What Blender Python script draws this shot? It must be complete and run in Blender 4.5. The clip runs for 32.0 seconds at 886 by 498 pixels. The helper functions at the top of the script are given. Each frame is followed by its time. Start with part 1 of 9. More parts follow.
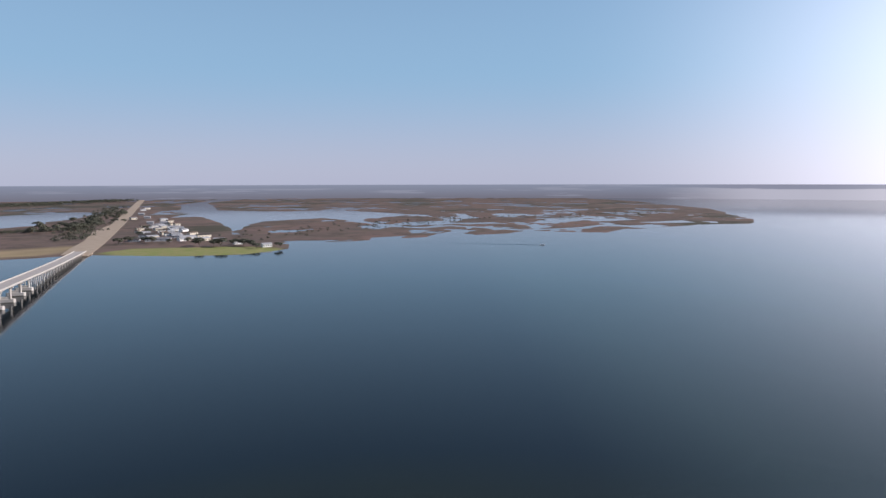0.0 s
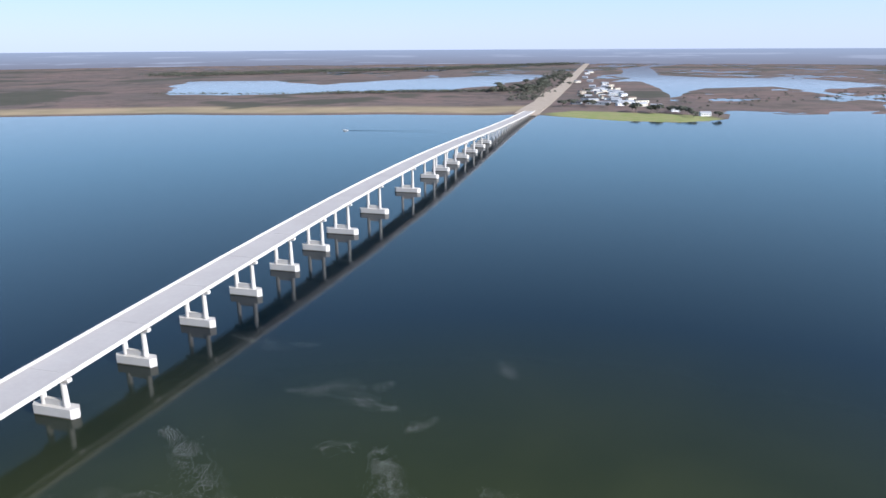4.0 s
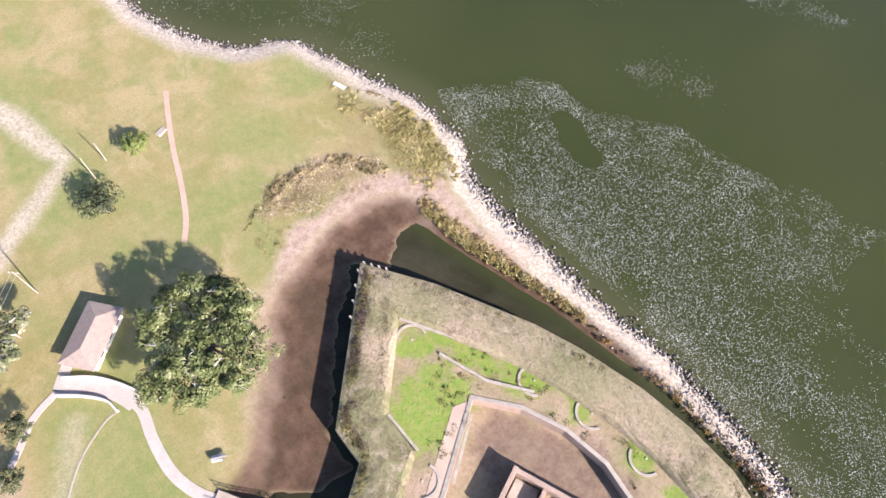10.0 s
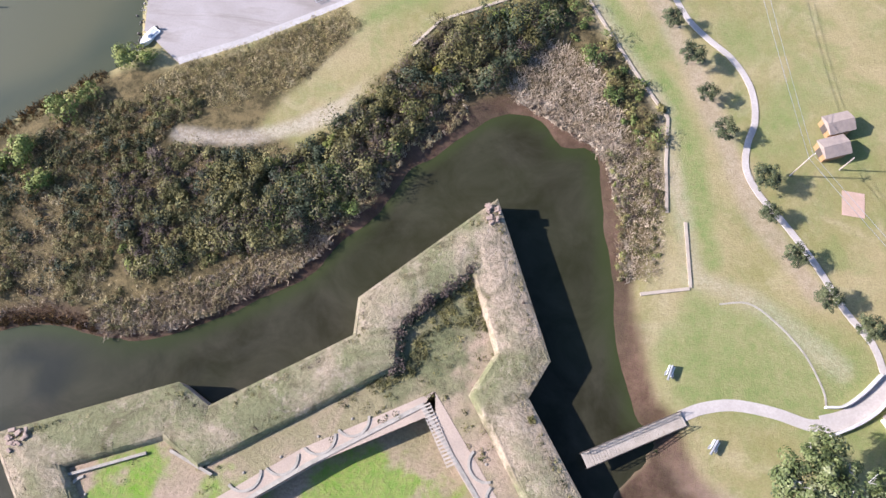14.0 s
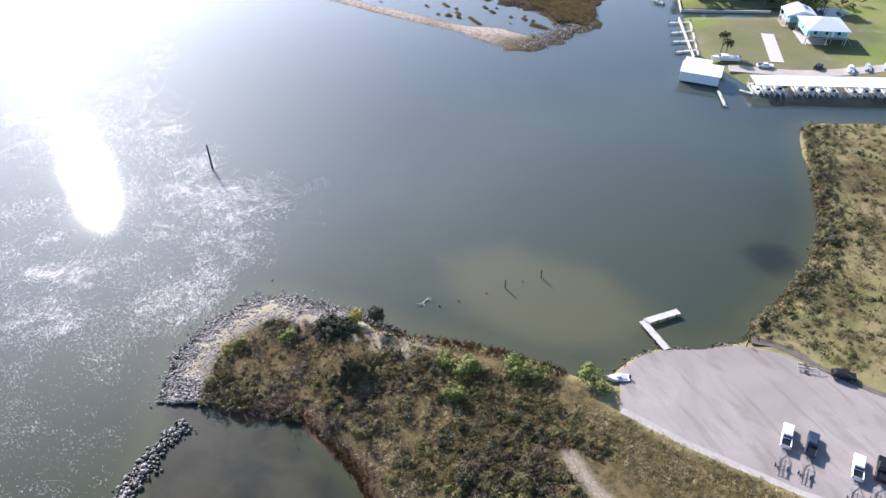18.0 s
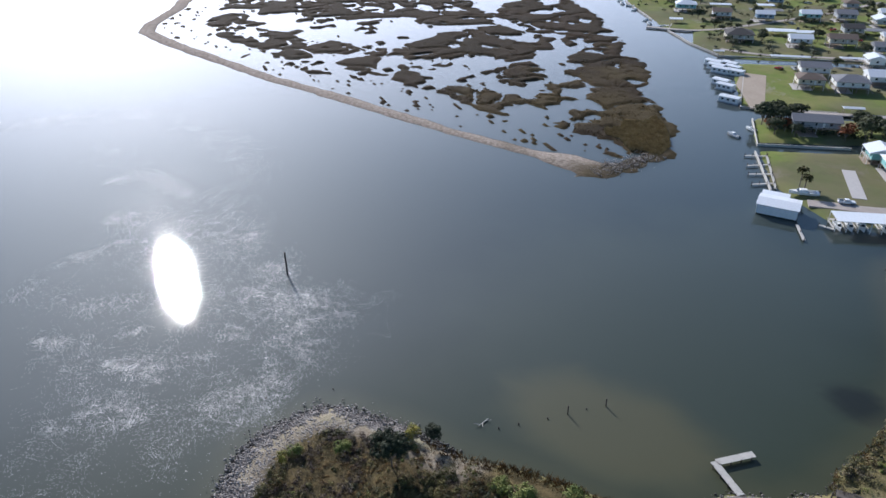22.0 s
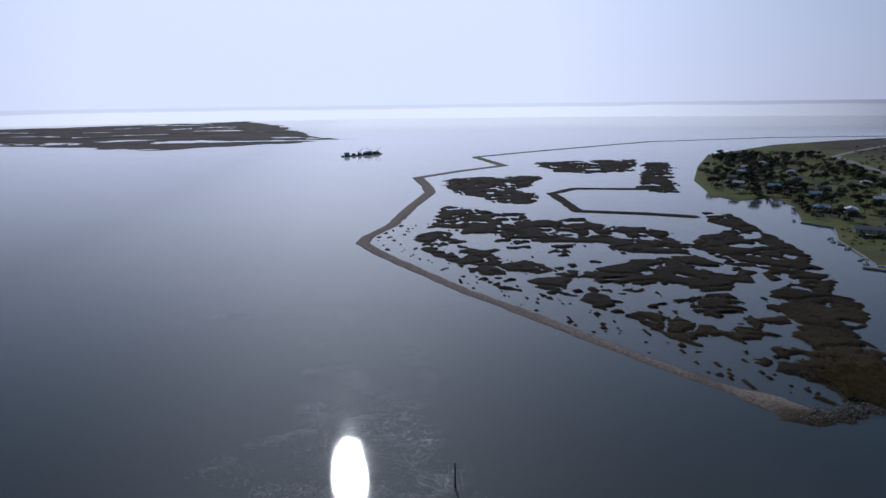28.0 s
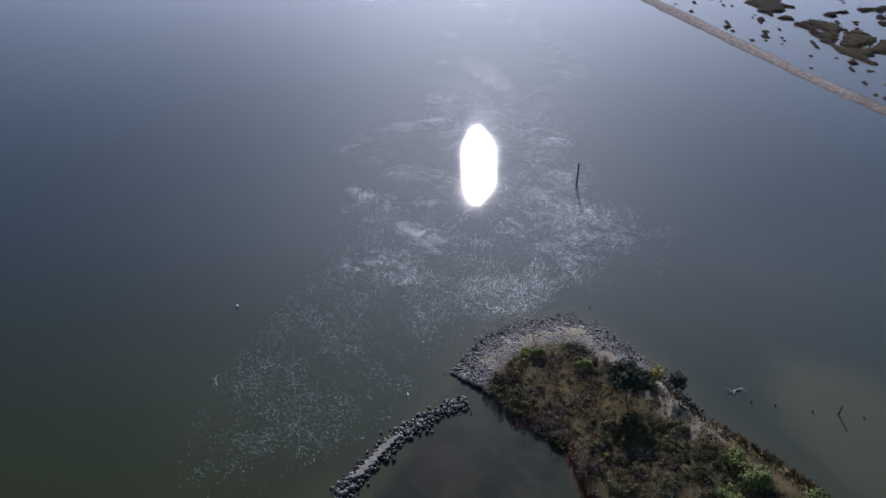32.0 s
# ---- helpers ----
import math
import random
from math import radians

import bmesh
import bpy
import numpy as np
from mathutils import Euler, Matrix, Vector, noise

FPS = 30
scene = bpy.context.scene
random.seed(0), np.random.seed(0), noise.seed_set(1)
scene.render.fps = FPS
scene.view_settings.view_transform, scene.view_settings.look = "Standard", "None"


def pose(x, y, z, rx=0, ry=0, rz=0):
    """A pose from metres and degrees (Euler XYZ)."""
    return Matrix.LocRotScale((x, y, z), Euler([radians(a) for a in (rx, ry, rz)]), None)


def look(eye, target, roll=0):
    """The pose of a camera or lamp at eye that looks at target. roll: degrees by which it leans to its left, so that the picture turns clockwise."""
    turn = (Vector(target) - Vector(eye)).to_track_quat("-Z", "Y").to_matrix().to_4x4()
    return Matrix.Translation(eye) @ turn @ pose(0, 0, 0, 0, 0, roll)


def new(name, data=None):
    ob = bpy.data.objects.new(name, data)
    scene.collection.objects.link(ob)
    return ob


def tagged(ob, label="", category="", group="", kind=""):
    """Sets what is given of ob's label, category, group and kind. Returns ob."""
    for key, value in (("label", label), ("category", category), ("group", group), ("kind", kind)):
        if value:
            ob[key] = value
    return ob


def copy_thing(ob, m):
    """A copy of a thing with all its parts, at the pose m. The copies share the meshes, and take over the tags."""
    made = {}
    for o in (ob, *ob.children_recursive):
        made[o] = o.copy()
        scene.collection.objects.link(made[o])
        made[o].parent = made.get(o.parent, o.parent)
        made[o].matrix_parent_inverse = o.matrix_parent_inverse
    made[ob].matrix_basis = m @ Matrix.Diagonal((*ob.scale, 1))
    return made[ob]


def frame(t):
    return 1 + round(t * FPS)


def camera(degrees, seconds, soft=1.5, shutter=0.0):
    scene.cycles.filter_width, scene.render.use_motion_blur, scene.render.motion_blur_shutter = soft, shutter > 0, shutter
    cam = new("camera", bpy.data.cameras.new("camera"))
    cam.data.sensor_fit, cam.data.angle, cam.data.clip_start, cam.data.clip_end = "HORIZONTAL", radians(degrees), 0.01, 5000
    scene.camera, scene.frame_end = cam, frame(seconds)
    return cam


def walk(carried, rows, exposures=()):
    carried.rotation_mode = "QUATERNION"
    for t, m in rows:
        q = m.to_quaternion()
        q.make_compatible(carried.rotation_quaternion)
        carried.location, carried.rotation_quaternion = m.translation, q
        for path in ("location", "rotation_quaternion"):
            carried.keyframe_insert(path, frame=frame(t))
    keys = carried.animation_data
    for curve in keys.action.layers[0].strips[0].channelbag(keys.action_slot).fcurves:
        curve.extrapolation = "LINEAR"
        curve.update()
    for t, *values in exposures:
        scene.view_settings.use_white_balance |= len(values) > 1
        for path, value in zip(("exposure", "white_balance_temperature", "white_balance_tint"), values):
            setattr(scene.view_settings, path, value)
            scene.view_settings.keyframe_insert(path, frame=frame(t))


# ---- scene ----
# ---------------------------------------------------------------- camera
cam = camera(65.13, 32.0)
ROWS = [
    (0.0, 0.00, 0.00, 120.00, 84.35, 0.12, -2.23),
    (0.5, -0.01, -0.01, 119.99, 84.07, 0.92, 4.38),
    (1.0, -0.04, -0.03, 119.98, 84.29, 0.23, 11.09),
    (1.5, -0.05, -0.02, 119.94, 84.22, 0.54, 17.54),
    (2.0, -0.05, -0.02, 119.89, 83.89, 0.49, 23.96),
    (2.5, -0.04, -0.01, 119.84, 82.05, 0.54, 28.30),
    (4.5, -0.07, 0.09, 119.84, 70.38, 0.52, 33.55),
    (5.0, -0.11, 0.13, 119.85, 66.84, 0.45, 34.79),
    (5.5, -0.41, 0.25, 119.81, 63.25, 0.45, 35.99),
    (6.0, -0.83, 0.41, 119.76, 59.67, 0.44, 36.80),
    (6.5, -1.27, 0.54, 119.61, 55.93, 0.39, 36.76),
    (7.0, -1.56, 0.53, 119.41, 52.07, 0.30, 36.79),
    (7.5, -1.72, 0.54, 119.23, 48.19, 0.28, 36.83),
    (8.0, -1.69, 0.54, 119.06, 44.36, 0.21, 36.91),
    (8.5, -1.68, 0.62, 118.89, 40.48, 0.19, 36.87),
    (9.0, -1.65, 0.68, 118.83, 36.57, 0.15, 36.56),
    (9.5, -1.70, 0.64, 118.75, 32.66, 0.11, 37.12),
    (10.0, -2.00, 0.71, 118.41, 28.67, 0.01, 46.72),
    (10.5, -2.23, 0.90, 117.94, 24.76, -0.00, 60.67),
    (11.0, -2.40, 1.11, 117.61, 21.23, -0.03, 74.88),
    (11.5, -2.45, 1.28, 117.56, 18.96, -0.13, 93.68),
    (12.0, -2.45, 1.34, 117.57, 17.95, -0.21, 113.24),
    (12.5, -2.56, 1.34, 117.16, 17.82, -0.21, 132.68),
    (13.0, -2.74, 1.31, 116.66, 17.76, -0.22, 150.74),
    (13.5, -2.82, 1.18, 116.41, 17.65, -0.37, 167.90),
    (15.5, -3.17, 0.97, 115.96, 32.22, 0.07, -139.40),
    (16.0, -3.24, 1.12, 115.87, 39.15, 0.12, -139.28),
    (16.5, -3.35, 1.34, 115.74, 45.94, 0.16, -139.23),
    (17.0, -3.30, 1.52, 115.42, 49.64, 0.24, -134.01),
    (17.5, -3.60, 1.28, 115.04, 50.37, 0.14, -120.78),
    (18.0, -3.76, 0.82, 114.89, 50.41, 0.17, -118.33),
    (18.5, -3.89, 0.68, 114.85, 50.44, 0.28, -118.12),
    (19.0, -3.99, 0.66, 114.92, 50.47, 0.33, -117.26),
    (19.5, -4.15, 0.58, 114.95, 50.54, 0.39, -116.24),
    (20.0, -4.12, 0.53, 115.07, 51.20, 0.42, -114.98),
    (20.5, -4.16, 0.36, 115.20, 53.23, 0.50, -113.63),
    (21.0, -4.33, 0.29, 115.38, 55.50, 0.54, -112.23),
    (21.5, -4.41, 0.28, 115.52, 57.71, 0.55, -111.74),
    (22.0, -4.45, 0.19, 115.74, 59.97, 0.59, -111.70),
    (22.5, -4.51, 0.19, 115.79, 62.22, 0.62, -111.63),
    (23.0, -4.54, 0.28, 115.66, 64.51, 0.63, -111.59),
    (23.5, -4.67, 0.46, 115.54, 66.77, 0.58, -111.49),
    (24.0, -4.70, 0.54, 115.46, 69.02, 0.58, -111.41),
    (24.5, -4.68, 0.54, 115.38, 71.25, 0.56, -111.31),
    (26.5, -4.61, -0.01, 115.43, 77.91, 0.62, -104.36),
    (27.0, -4.60, -0.10, 115.41, 77.93, 0.65, -101.37),
    (27.5, -4.57, -0.15, 115.36, 77.93, 0.70, -98.55),
    (28.0, -4.54, -0.20, 115.27, 77.93, 0.74, -95.75),
    (28.5, -4.52, -0.25, 115.08, 76.54, 0.66, -93.00),
    (29.0, -4.48, -0.20, 115.05, 73.82, 0.75, -90.29),
    (29.5, -4.53, -0.23, 114.94, 71.07, 0.70, -87.70),
    (30.0, -4.57, -0.24, 114.84, 68.54, 0.68, -85.39),
    (30.5, -4.60, -0.43, 114.84, 66.43, 0.75, -83.84),
    (31.0, -4.62, -0.63, 114.85, 63.94, 0.85, -83.87),
    (31.5, -4.57, -0.81, 114.93, 58.70, 1.05, -84.03),
    (32.0, -4.53, -1.00, 115.01, 53.40, 0.96, -84.10),
]

EXPOSURES = [(0.0, 0.02, 6800, 18), (1.0, 0.1, 6500, 15), (2.5, 0.22, 6150, 12), (4.5, 0.95, 6050, 13), (6.0, 1.45, 6000, 15), (7.0, 1.65, 6250, 17), (9.0, 1.68, 6550, 21), (10.5, 1.4, 6550, 23), (12.0, 0.95, 6450, 23), (13.0, 1.08, 6250, 21),
             (15.5, 1.60, 5900, 19), (18.0, 1.14, 6150, 17), (20.0, 0.68, 6100, 15), (22.0, 0.15, 5950, 13), (24.0, -0.45, 5850, 13), (27.0, -1.75, 5650, 14), (30.0, -1.6, 5500, 14), (31.0, -1.2, 5550, 16), (32.0, -0.45, 5650, 18)]
walk(cam, [(t, pose(x, y, z, rx, ry, rz)) for t, x, y, z, rx, ry, rz in ROWS], EXPOSURES)

# ---------------------------------------------------------------- light
SUN_AZ, SUN_EL = radians(86.9), radians(29.6)
world = bpy.data.worlds.new("sky")
scene.world = world
world.use_nodes = True
wn = world.node_tree
sky = wn.nodes.new("ShaderNodeTexSky")
sky.sky_type = 'NISHITA'
sky.sun_disc = False
sky.sun_elevation, sky.sun_rotation = SUN_EL, SUN_AZ
sky.altitude, sky.air_density, sky.dust_density, sky.ozone_density = 0.0, 1.0, 0.4, 3.0
tc = wn.nodes.new("ShaderNodeTexCoord")
up = wn.nodes.new("ShaderNodeSeparateXYZ")
wn.links.new(tc.outputs["Generated"], up.inputs[0])


def sky_range(value, lo, hi, a, b):
    n = wn.nodes.new("ShaderNodeMapRange")
    n.interpolation_type = 'SMOOTHSTEP'
    for key, v in (("From Min", lo), ("From Max", hi), ("To Min", a), ("To Max", b)):
        n.inputs[key].default_value = v
    wn.links.new(value, n.inputs["Value"])
    return n.outputs[0]


def sky_mix(kind, fac, a, b):
    n = wn.nodes.new("ShaderNodeMix")
    n.data_type, n.blend_type = 'RGBA', kind
    for v, k in ((fac, 0), (a, 6), (b, 7)):
        if hasattr(v, "links"):
            wn.links.new(v, n.inputs[k])
        else:
            n.inputs[k].default_value = v
    return n.outputs[2]


def sky_dot(direction):
    n = wn.nodes.new("ShaderNodeVectorMath")
    n.operation = 'DOT_PRODUCT'
    n.inputs[1].default_value = direction
    wn.links.new(tc.outputs["Generated"], n.inputs[0])
    return n.outputs["Value"]


def sky_math(op, a, b):
    n = wn.nodes.new("ShaderNodeMath")
    n.operation = op
    for v, k in ((a, 0), (b, 1)):
        if hasattr(v, "links"):
            wn.links.new(v, n.inputs[k])
        else:
            n.inputs[k].default_value = v
    return n.outputs[0]


# lavender haze at the horizon that clears to blue overhead
veil = sky_mix('MIX', sky_range(up.outputs["Z"], 0.0, 0.16, 0.0, 1.0), (5.2, 5.2, 6.3, 1), (3.3, 5.2, 6.7, 1))
clear = sky_mix('MULTIPLY', sky_range(up.outputs["Z"], 0.3, 0.85, 0.0, 1.0), sky.outputs[0], (0.35, 0.44, 0.55, 1))
dome = sky_mix('MIX', sky_range(up.outputs["Z"], 0.06, 0.65, 0.85, 0.0), clear, veil)
# haze scatters more light towards the sun: low along the horizon and round the sun itself
side = sky_math('MULTIPLY', sky_math('POWER', sky_math('MAXIMUM', sky_math('DIVIDE', sky_math('SUBTRACT', sky_dot((math.sin(SUN_AZ), math.cos(SUN_AZ), 0)), 0.2), 0.75), 0.0), 2.5), 0.85)
side = sky_math('MINIMUM', side, 0.85)
low = sky_range(up.outputs["Z"], 0.12, 0.48, 1.0, 0.0)
haze = sky_mix('MIX', sky_math('MULTIPLY', side, low), dome, (33.0, 29.0, 29.0, 1))
near_sun = sky_math('POWER', sky_math('MAXIMUM', sky_dot((math.sin(SUN_AZ) * math.cos(SUN_EL), math.cos(SUN_AZ) * math.cos(SUN_EL), math.sin(SUN_EL))), 0.0), 4.0)
glow = sky_mix('ADD', near_sun, haze, (2.9, 3.2, 3.7, 1))
cool = sky_mix('MULTIPLY', 1.0, glow, (0.87, 1.0, 1.12, 1))
wn.links.new(cool, wn.nodes["Background"].inputs[0])
wn.nodes["Background"].inputs[1].default_value = 0.096
sun = new("sun", bpy.data.lights.new("sun", 'SUN'))
sun.data.energy, sun.data.angle, sun.data.color = 5.0, radians(1.0), (1.0, 0.95, 0.87)
sun.matrix_world = look((0, 0, 0), (-math.sin(SUN_AZ) * math.cos(SUN_EL), -math.cos(SUN_AZ) * math.cos(SUN_EL), -math.sin(SUN_EL)))

# ---------------------------------------------------------------- materials
class Mat:
    """A node material with a Principled surface and a few shorthands."""
    def __init__(self, name, rough=0.85, metal=0.0, spec=0.3):
        self.m = bpy.data.materials.new(name)
        self.m.use_nodes = True
        self.t = self.m.node_tree
        self.b = self.t.nodes["Principled BSDF"]
        self.b.inputs["Roughness"].default_value = rough
        self.b.inputs["Metallic"].default_value = metal
        self.b.inputs["Specular IOR Level"].default_value = spec
        self.geo = None

    def node(self, kind, **kw):
        n = self.t.nodes.new(kind)
        for k, v in kw.items():
            if isinstance(k, str) and k in n.inputs:
                n.inputs[k].default_value = v
        return n

    def link(self, a, b):
        self.t.links.new(a, b)

    def pos(self):
        if self.geo is None:
            self.geo = self.t.nodes.new("ShaderNodeNewGeometry")
        return self.geo.outputs["Position"]

    def noise(self, scale, detail=4.0, rough=0.55, distort=0.0):
        n = self.node("ShaderNodeTexNoise", Scale=scale, Detail=detail, Roughness=rough, Distortion=distort)
        self.link(self.pos(), n.inputs["Vector"])
        return n.outputs["Fac"]

    def ramp(self, fac, lo, hi, a=0.0, b=1.0):
        n = self.node("ShaderNodeMapRange")
        for k, v in zip(("From Min", "From Max", "To Min", "To Max"), (lo, hi, a, b)):
            n.inputs[k].default_value = v
        self.link(fac, n.inputs["Value"])
        return n.outputs["Result"]

    def mix(self, fac, a, b):
        n = self.t.nodes.new("ShaderNodeMix")
        n.data_type = 'RGBA'
        for v, i in ((fac, 0), (a, 6), (b, 7)):
            if hasattr(v, "links"):
                self.link(v, n.inputs[i])
            elif i == 0:
                n.inputs[0].default_value = v
            else:
                n.inputs[i].default_value = (*v, 1)
        return n.outputs[2]

    def math(self, op, a, b=0.0):
        n = self.t.nodes.new("ShaderNodeMath")
        n.operation = op
        n.use_clamp = False
        for v, i in ((a, 0), (b, 1)):
            if hasattr(v, "links"):
                self.link(v, n.inputs[i])
            else:
                n.inputs[i].default_value = v
        return n.outputs[0]

    def attr(self, name):
        n = self.t.nodes.new("ShaderNodeAttribute")
        n.attribute_name = name
        return n.outputs["Fac"]

    def rand(self):
        return self.t.nodes.new("ShaderNodeObjectInfo").outputs["Random"]

    def island(self):
        if self.geo is None:
            self.pos()
        return self.geo.outputs["Random Per Island"]

    def color(self, c):
        if hasattr(c, "links"):
            self.link(c, self.b.inputs["Base Color"])
        else:
            self.b.inputs["Base Color"].default_value = (*c, 1)
        return self

    def bump(self, fac, strength=0.5, dist=0.1):
        n = self.node("ShaderNodeBump", Strength=strength, Distance=dist)
        self.link(fac, n.inputs["Height"])
        self.link(n.outputs[0], self.b.inputs["Normal"])
        return self


def simple(name, a, b, scale=0.5, rough=0.85, spec=0.3, metal=0.0, bump=0.0, fine=None, vary=0.0, grain=0.35):
    """A surface that wanders between two colours at two scales."""
    m = Mat(name, rough, metal, spec)
    f = m.ramp(m.noise(scale, 5), 0.3, 0.7)
    c = m.mix(f, a, b)
    g = m.noise(fine or scale * 9, 3)
    c = m.mix(m.ramp(g, 0.35, 0.65, 0.0, grain), c, tuple(v * 0.55 for v in a))
    if vary:
        r = m.ramp(m.rand(), 0, 1, 0.0, vary)
        c = m.mix(r, c, tuple(v * 0.4 for v in b))
    m.color(c)
    if bump:
        m.bump(g, bump, 0.1)
    return m.m

def water_material():
    m = Mat("water", 0.66, 0.0, 0.05)
    m.b.inputs["IOR"].default_value = 1.33
    m.b.inputs["Coat Weight"].default_value = 1.0
    big = m.ramp(m.noise(0.012, 4, 0.5, 0.6), 0.35, 0.7)
    c = m.mix(big, (0.025, 0.032, 0.011), (0.036, 0.043, 0.015))
    # base colour is darkened and blued with distance from the origin
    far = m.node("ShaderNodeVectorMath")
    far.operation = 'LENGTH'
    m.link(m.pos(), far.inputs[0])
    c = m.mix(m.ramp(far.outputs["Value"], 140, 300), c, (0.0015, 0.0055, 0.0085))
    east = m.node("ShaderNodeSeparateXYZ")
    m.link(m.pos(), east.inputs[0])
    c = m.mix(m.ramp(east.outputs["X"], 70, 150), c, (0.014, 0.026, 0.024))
    c = m.mix(m.attr("bay"), c, (0.036, 0.048, 0.036))
    c = m.mix(m.attr("shoal"), c, (0.085, 0.080, 0.042))
    c = m.mix(m.attr("silt"), c, m.mix(m.ramp(m.noise(0.09, 5, 0.65, 0.6), 0.35, 0.65), (0.017, 0.016, 0.008), (0.038, 0.035, 0.022)))
    c = m.mix(m.attr("weed"), c, (0.010, 0.012, 0.010))
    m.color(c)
    # extra gloss put on the eastern water spreads the sun's glare wider
    glare_gloss = m.math('MULTIPLY', m.ramp(east.outputs["X"], 40, 150), m.ramp(east.outputs["Y"], 60, 260, 1.0, 0.0))
    m.link(m.ramp(glare_gloss, 0, 1, 0.05, 0.5), m.b.inputs["Specular IOR Level"])
    m.link(m.ramp(glare_gloss, 0, 1, 1.22, 1.33), m.b.inputs["Coat IOR"])
    calm = m.ramp(m.noise(0.02, 3), 0.4, 0.65)
    h = m.math('ADD', m.noise(1.1, 5, 0.7), m.math('MULTIPLY', m.noise(0.25, 2), 0.8))
    n = m.node("ShaderNodeBump", Strength=0.06, Distance=0.2)
    m.link(h, n.inputs["Height"])
    m.link(n.outputs[0], m.b.inputs["Normal"])
    swell = m.ramp(far.outputs["Value"], 150, 700, 0.0, 0.035)
    m.link(m.math('ADD', m.ramp(calm, 0, 1, 0.022, 0.05), swell), m.b.inputs["Coat Roughness"])
    m.link(n.outputs[0], m.b.inputs["Coat Normal"])
    return m.m


def ground_material():
    m = Mat("meadow", 0.95, 0.0, 0.15)
    a = m.ramp(m.noise(0.045, 5, 0.6, 0.4), 0.38, 0.62)
    c = m.mix(a, (0.310, 0.245, 0.130), (0.215, 0.190, 0.075))
    c = m.mix(m.ramp(m.noise(0.35, 4, 0.65), 0.45, 0.75, 0, 0.4), c, (0.350, 0.290, 0.160))
    c = m.mix(m.ramp(m.noise(0.13, 5, 0.7, 0.6), 0.48, 0.66, 0, 0.65), c, (0.165, 0.185, 0.062))
    c = m.mix(m.ramp(m.noise(0.085, 6, 0.72, 1.2), 0.54, 0.70, 0, 0.5), c, (0.385, 0.315, 0.195))
    c = m.mix(m.ramp(m.noise(0.9, 3, 0.7), 0.56, 0.74, 0, 0.5), c, (0.165, 0.125, 0.060))
    c = m.mix(m.attr("lush"), c, m.mix(m.ramp(m.noise(0.5, 4, 0.7), 0.35, 0.65), (0.145, 0.185, 0.055), (0.225, 0.215, 0.090)))
    # dark soil under scrub also carries shade between clumps in its colour
    sc = m.mix(m.ramp(m.noise(0.45, 5, 0.75), 0.40, 0.58), (0.150, 0.110, 0.052), (0.045, 0.035, 0.016))
    c = m.mix(m.attr("scrub"), c, sc)
    mud = m.mix(m.ramp(m.noise(0.25, 5, 0.7), 0.4, 0.65), (0.058, 0.031, 0.022), (0.112, 0.066, 0.047))
    mud = m.mix(m.ramp(m.noise(0.09, 4, 0.6), 0.45, 0.65, 0, 0.7), mud, (0.042, 0.028, 0.020))
    c = m.mix(m.attr("mud"), c, mud)
    sand = m.mix(m.ramp(m.noise(1.5, 4, 0.7), 0.4, 0.6), (0.50, 0.43, 0.35), (0.33, 0.27, 0.21))
    c = m.mix(m.attr("sand"), c, sand)
    st = m.t.nodes.new("ShaderNodeMapping")
    st.inputs["Rotation"].default_value = (0, 0, -0.53)
    st.inputs["Scale"].default_value = (0.55, 0.05, 1)
    m.link(m.pos(), st.inputs[0])
    rows = m.node("ShaderNodeTexNoise", Scale=1.0, Detail=3.0, Roughness=0.6)
    m.link(st.outputs[0], rows.inputs["Vector"])
    c = m.mix(m.math('MULTIPLY', m.ramp(rows.outputs["Fac"], 0.45, 0.75, 0, 0.6), m.attr("mown")), c, (0.36, 0.31, 0.19))
    c = m.mix(m.attr("pink"), c, m.mix(m.ramp(m.noise(0.7, 4, 0.7), 0.4, 0.65), (0.40, 0.30, 0.24), (0.28, 0.20, 0.15)))
    fine = m.noise(3.5, 4, 0.7)
    c = m.mix(m.ramp(fine, 0.4, 0.75, 0, 0.45), c, (0.10, 0.085, 0.035))
    m.color(c)
    m.bump(fine, 0.5, 0.25)
    return m.m


def marsh_material():
    m = Mat("marsh_grass", 0.95, 0.0, 0.1)
    c = m.mix(m.ramp(m.noise(0.02, 5, 0.6), 0.35, 0.65), (0.040, 0.026, 0.016), (0.027, 0.020, 0.012))
    c = m.mix(m.ramp(m.noise(0.3, 4, 0.7), 0.4, 0.7, 0, 0.6), c, (0.052, 0.038, 0.019))
    c = m.mix(m.attr("sand"), c, m.mix(m.ramp(m.noise(0.6, 4, 0.7), 0.4, 0.6), (0.40, 0.335, 0.28), (0.23, 0.185, 0.145)))
    c = m.mix(m.attr("lush"), c, (0.066, 0.048, 0.021))
    m.color(c)
    m.bump(m.noise(0.8, 4, 0.7), 0.8, 0.6)
    return m.m


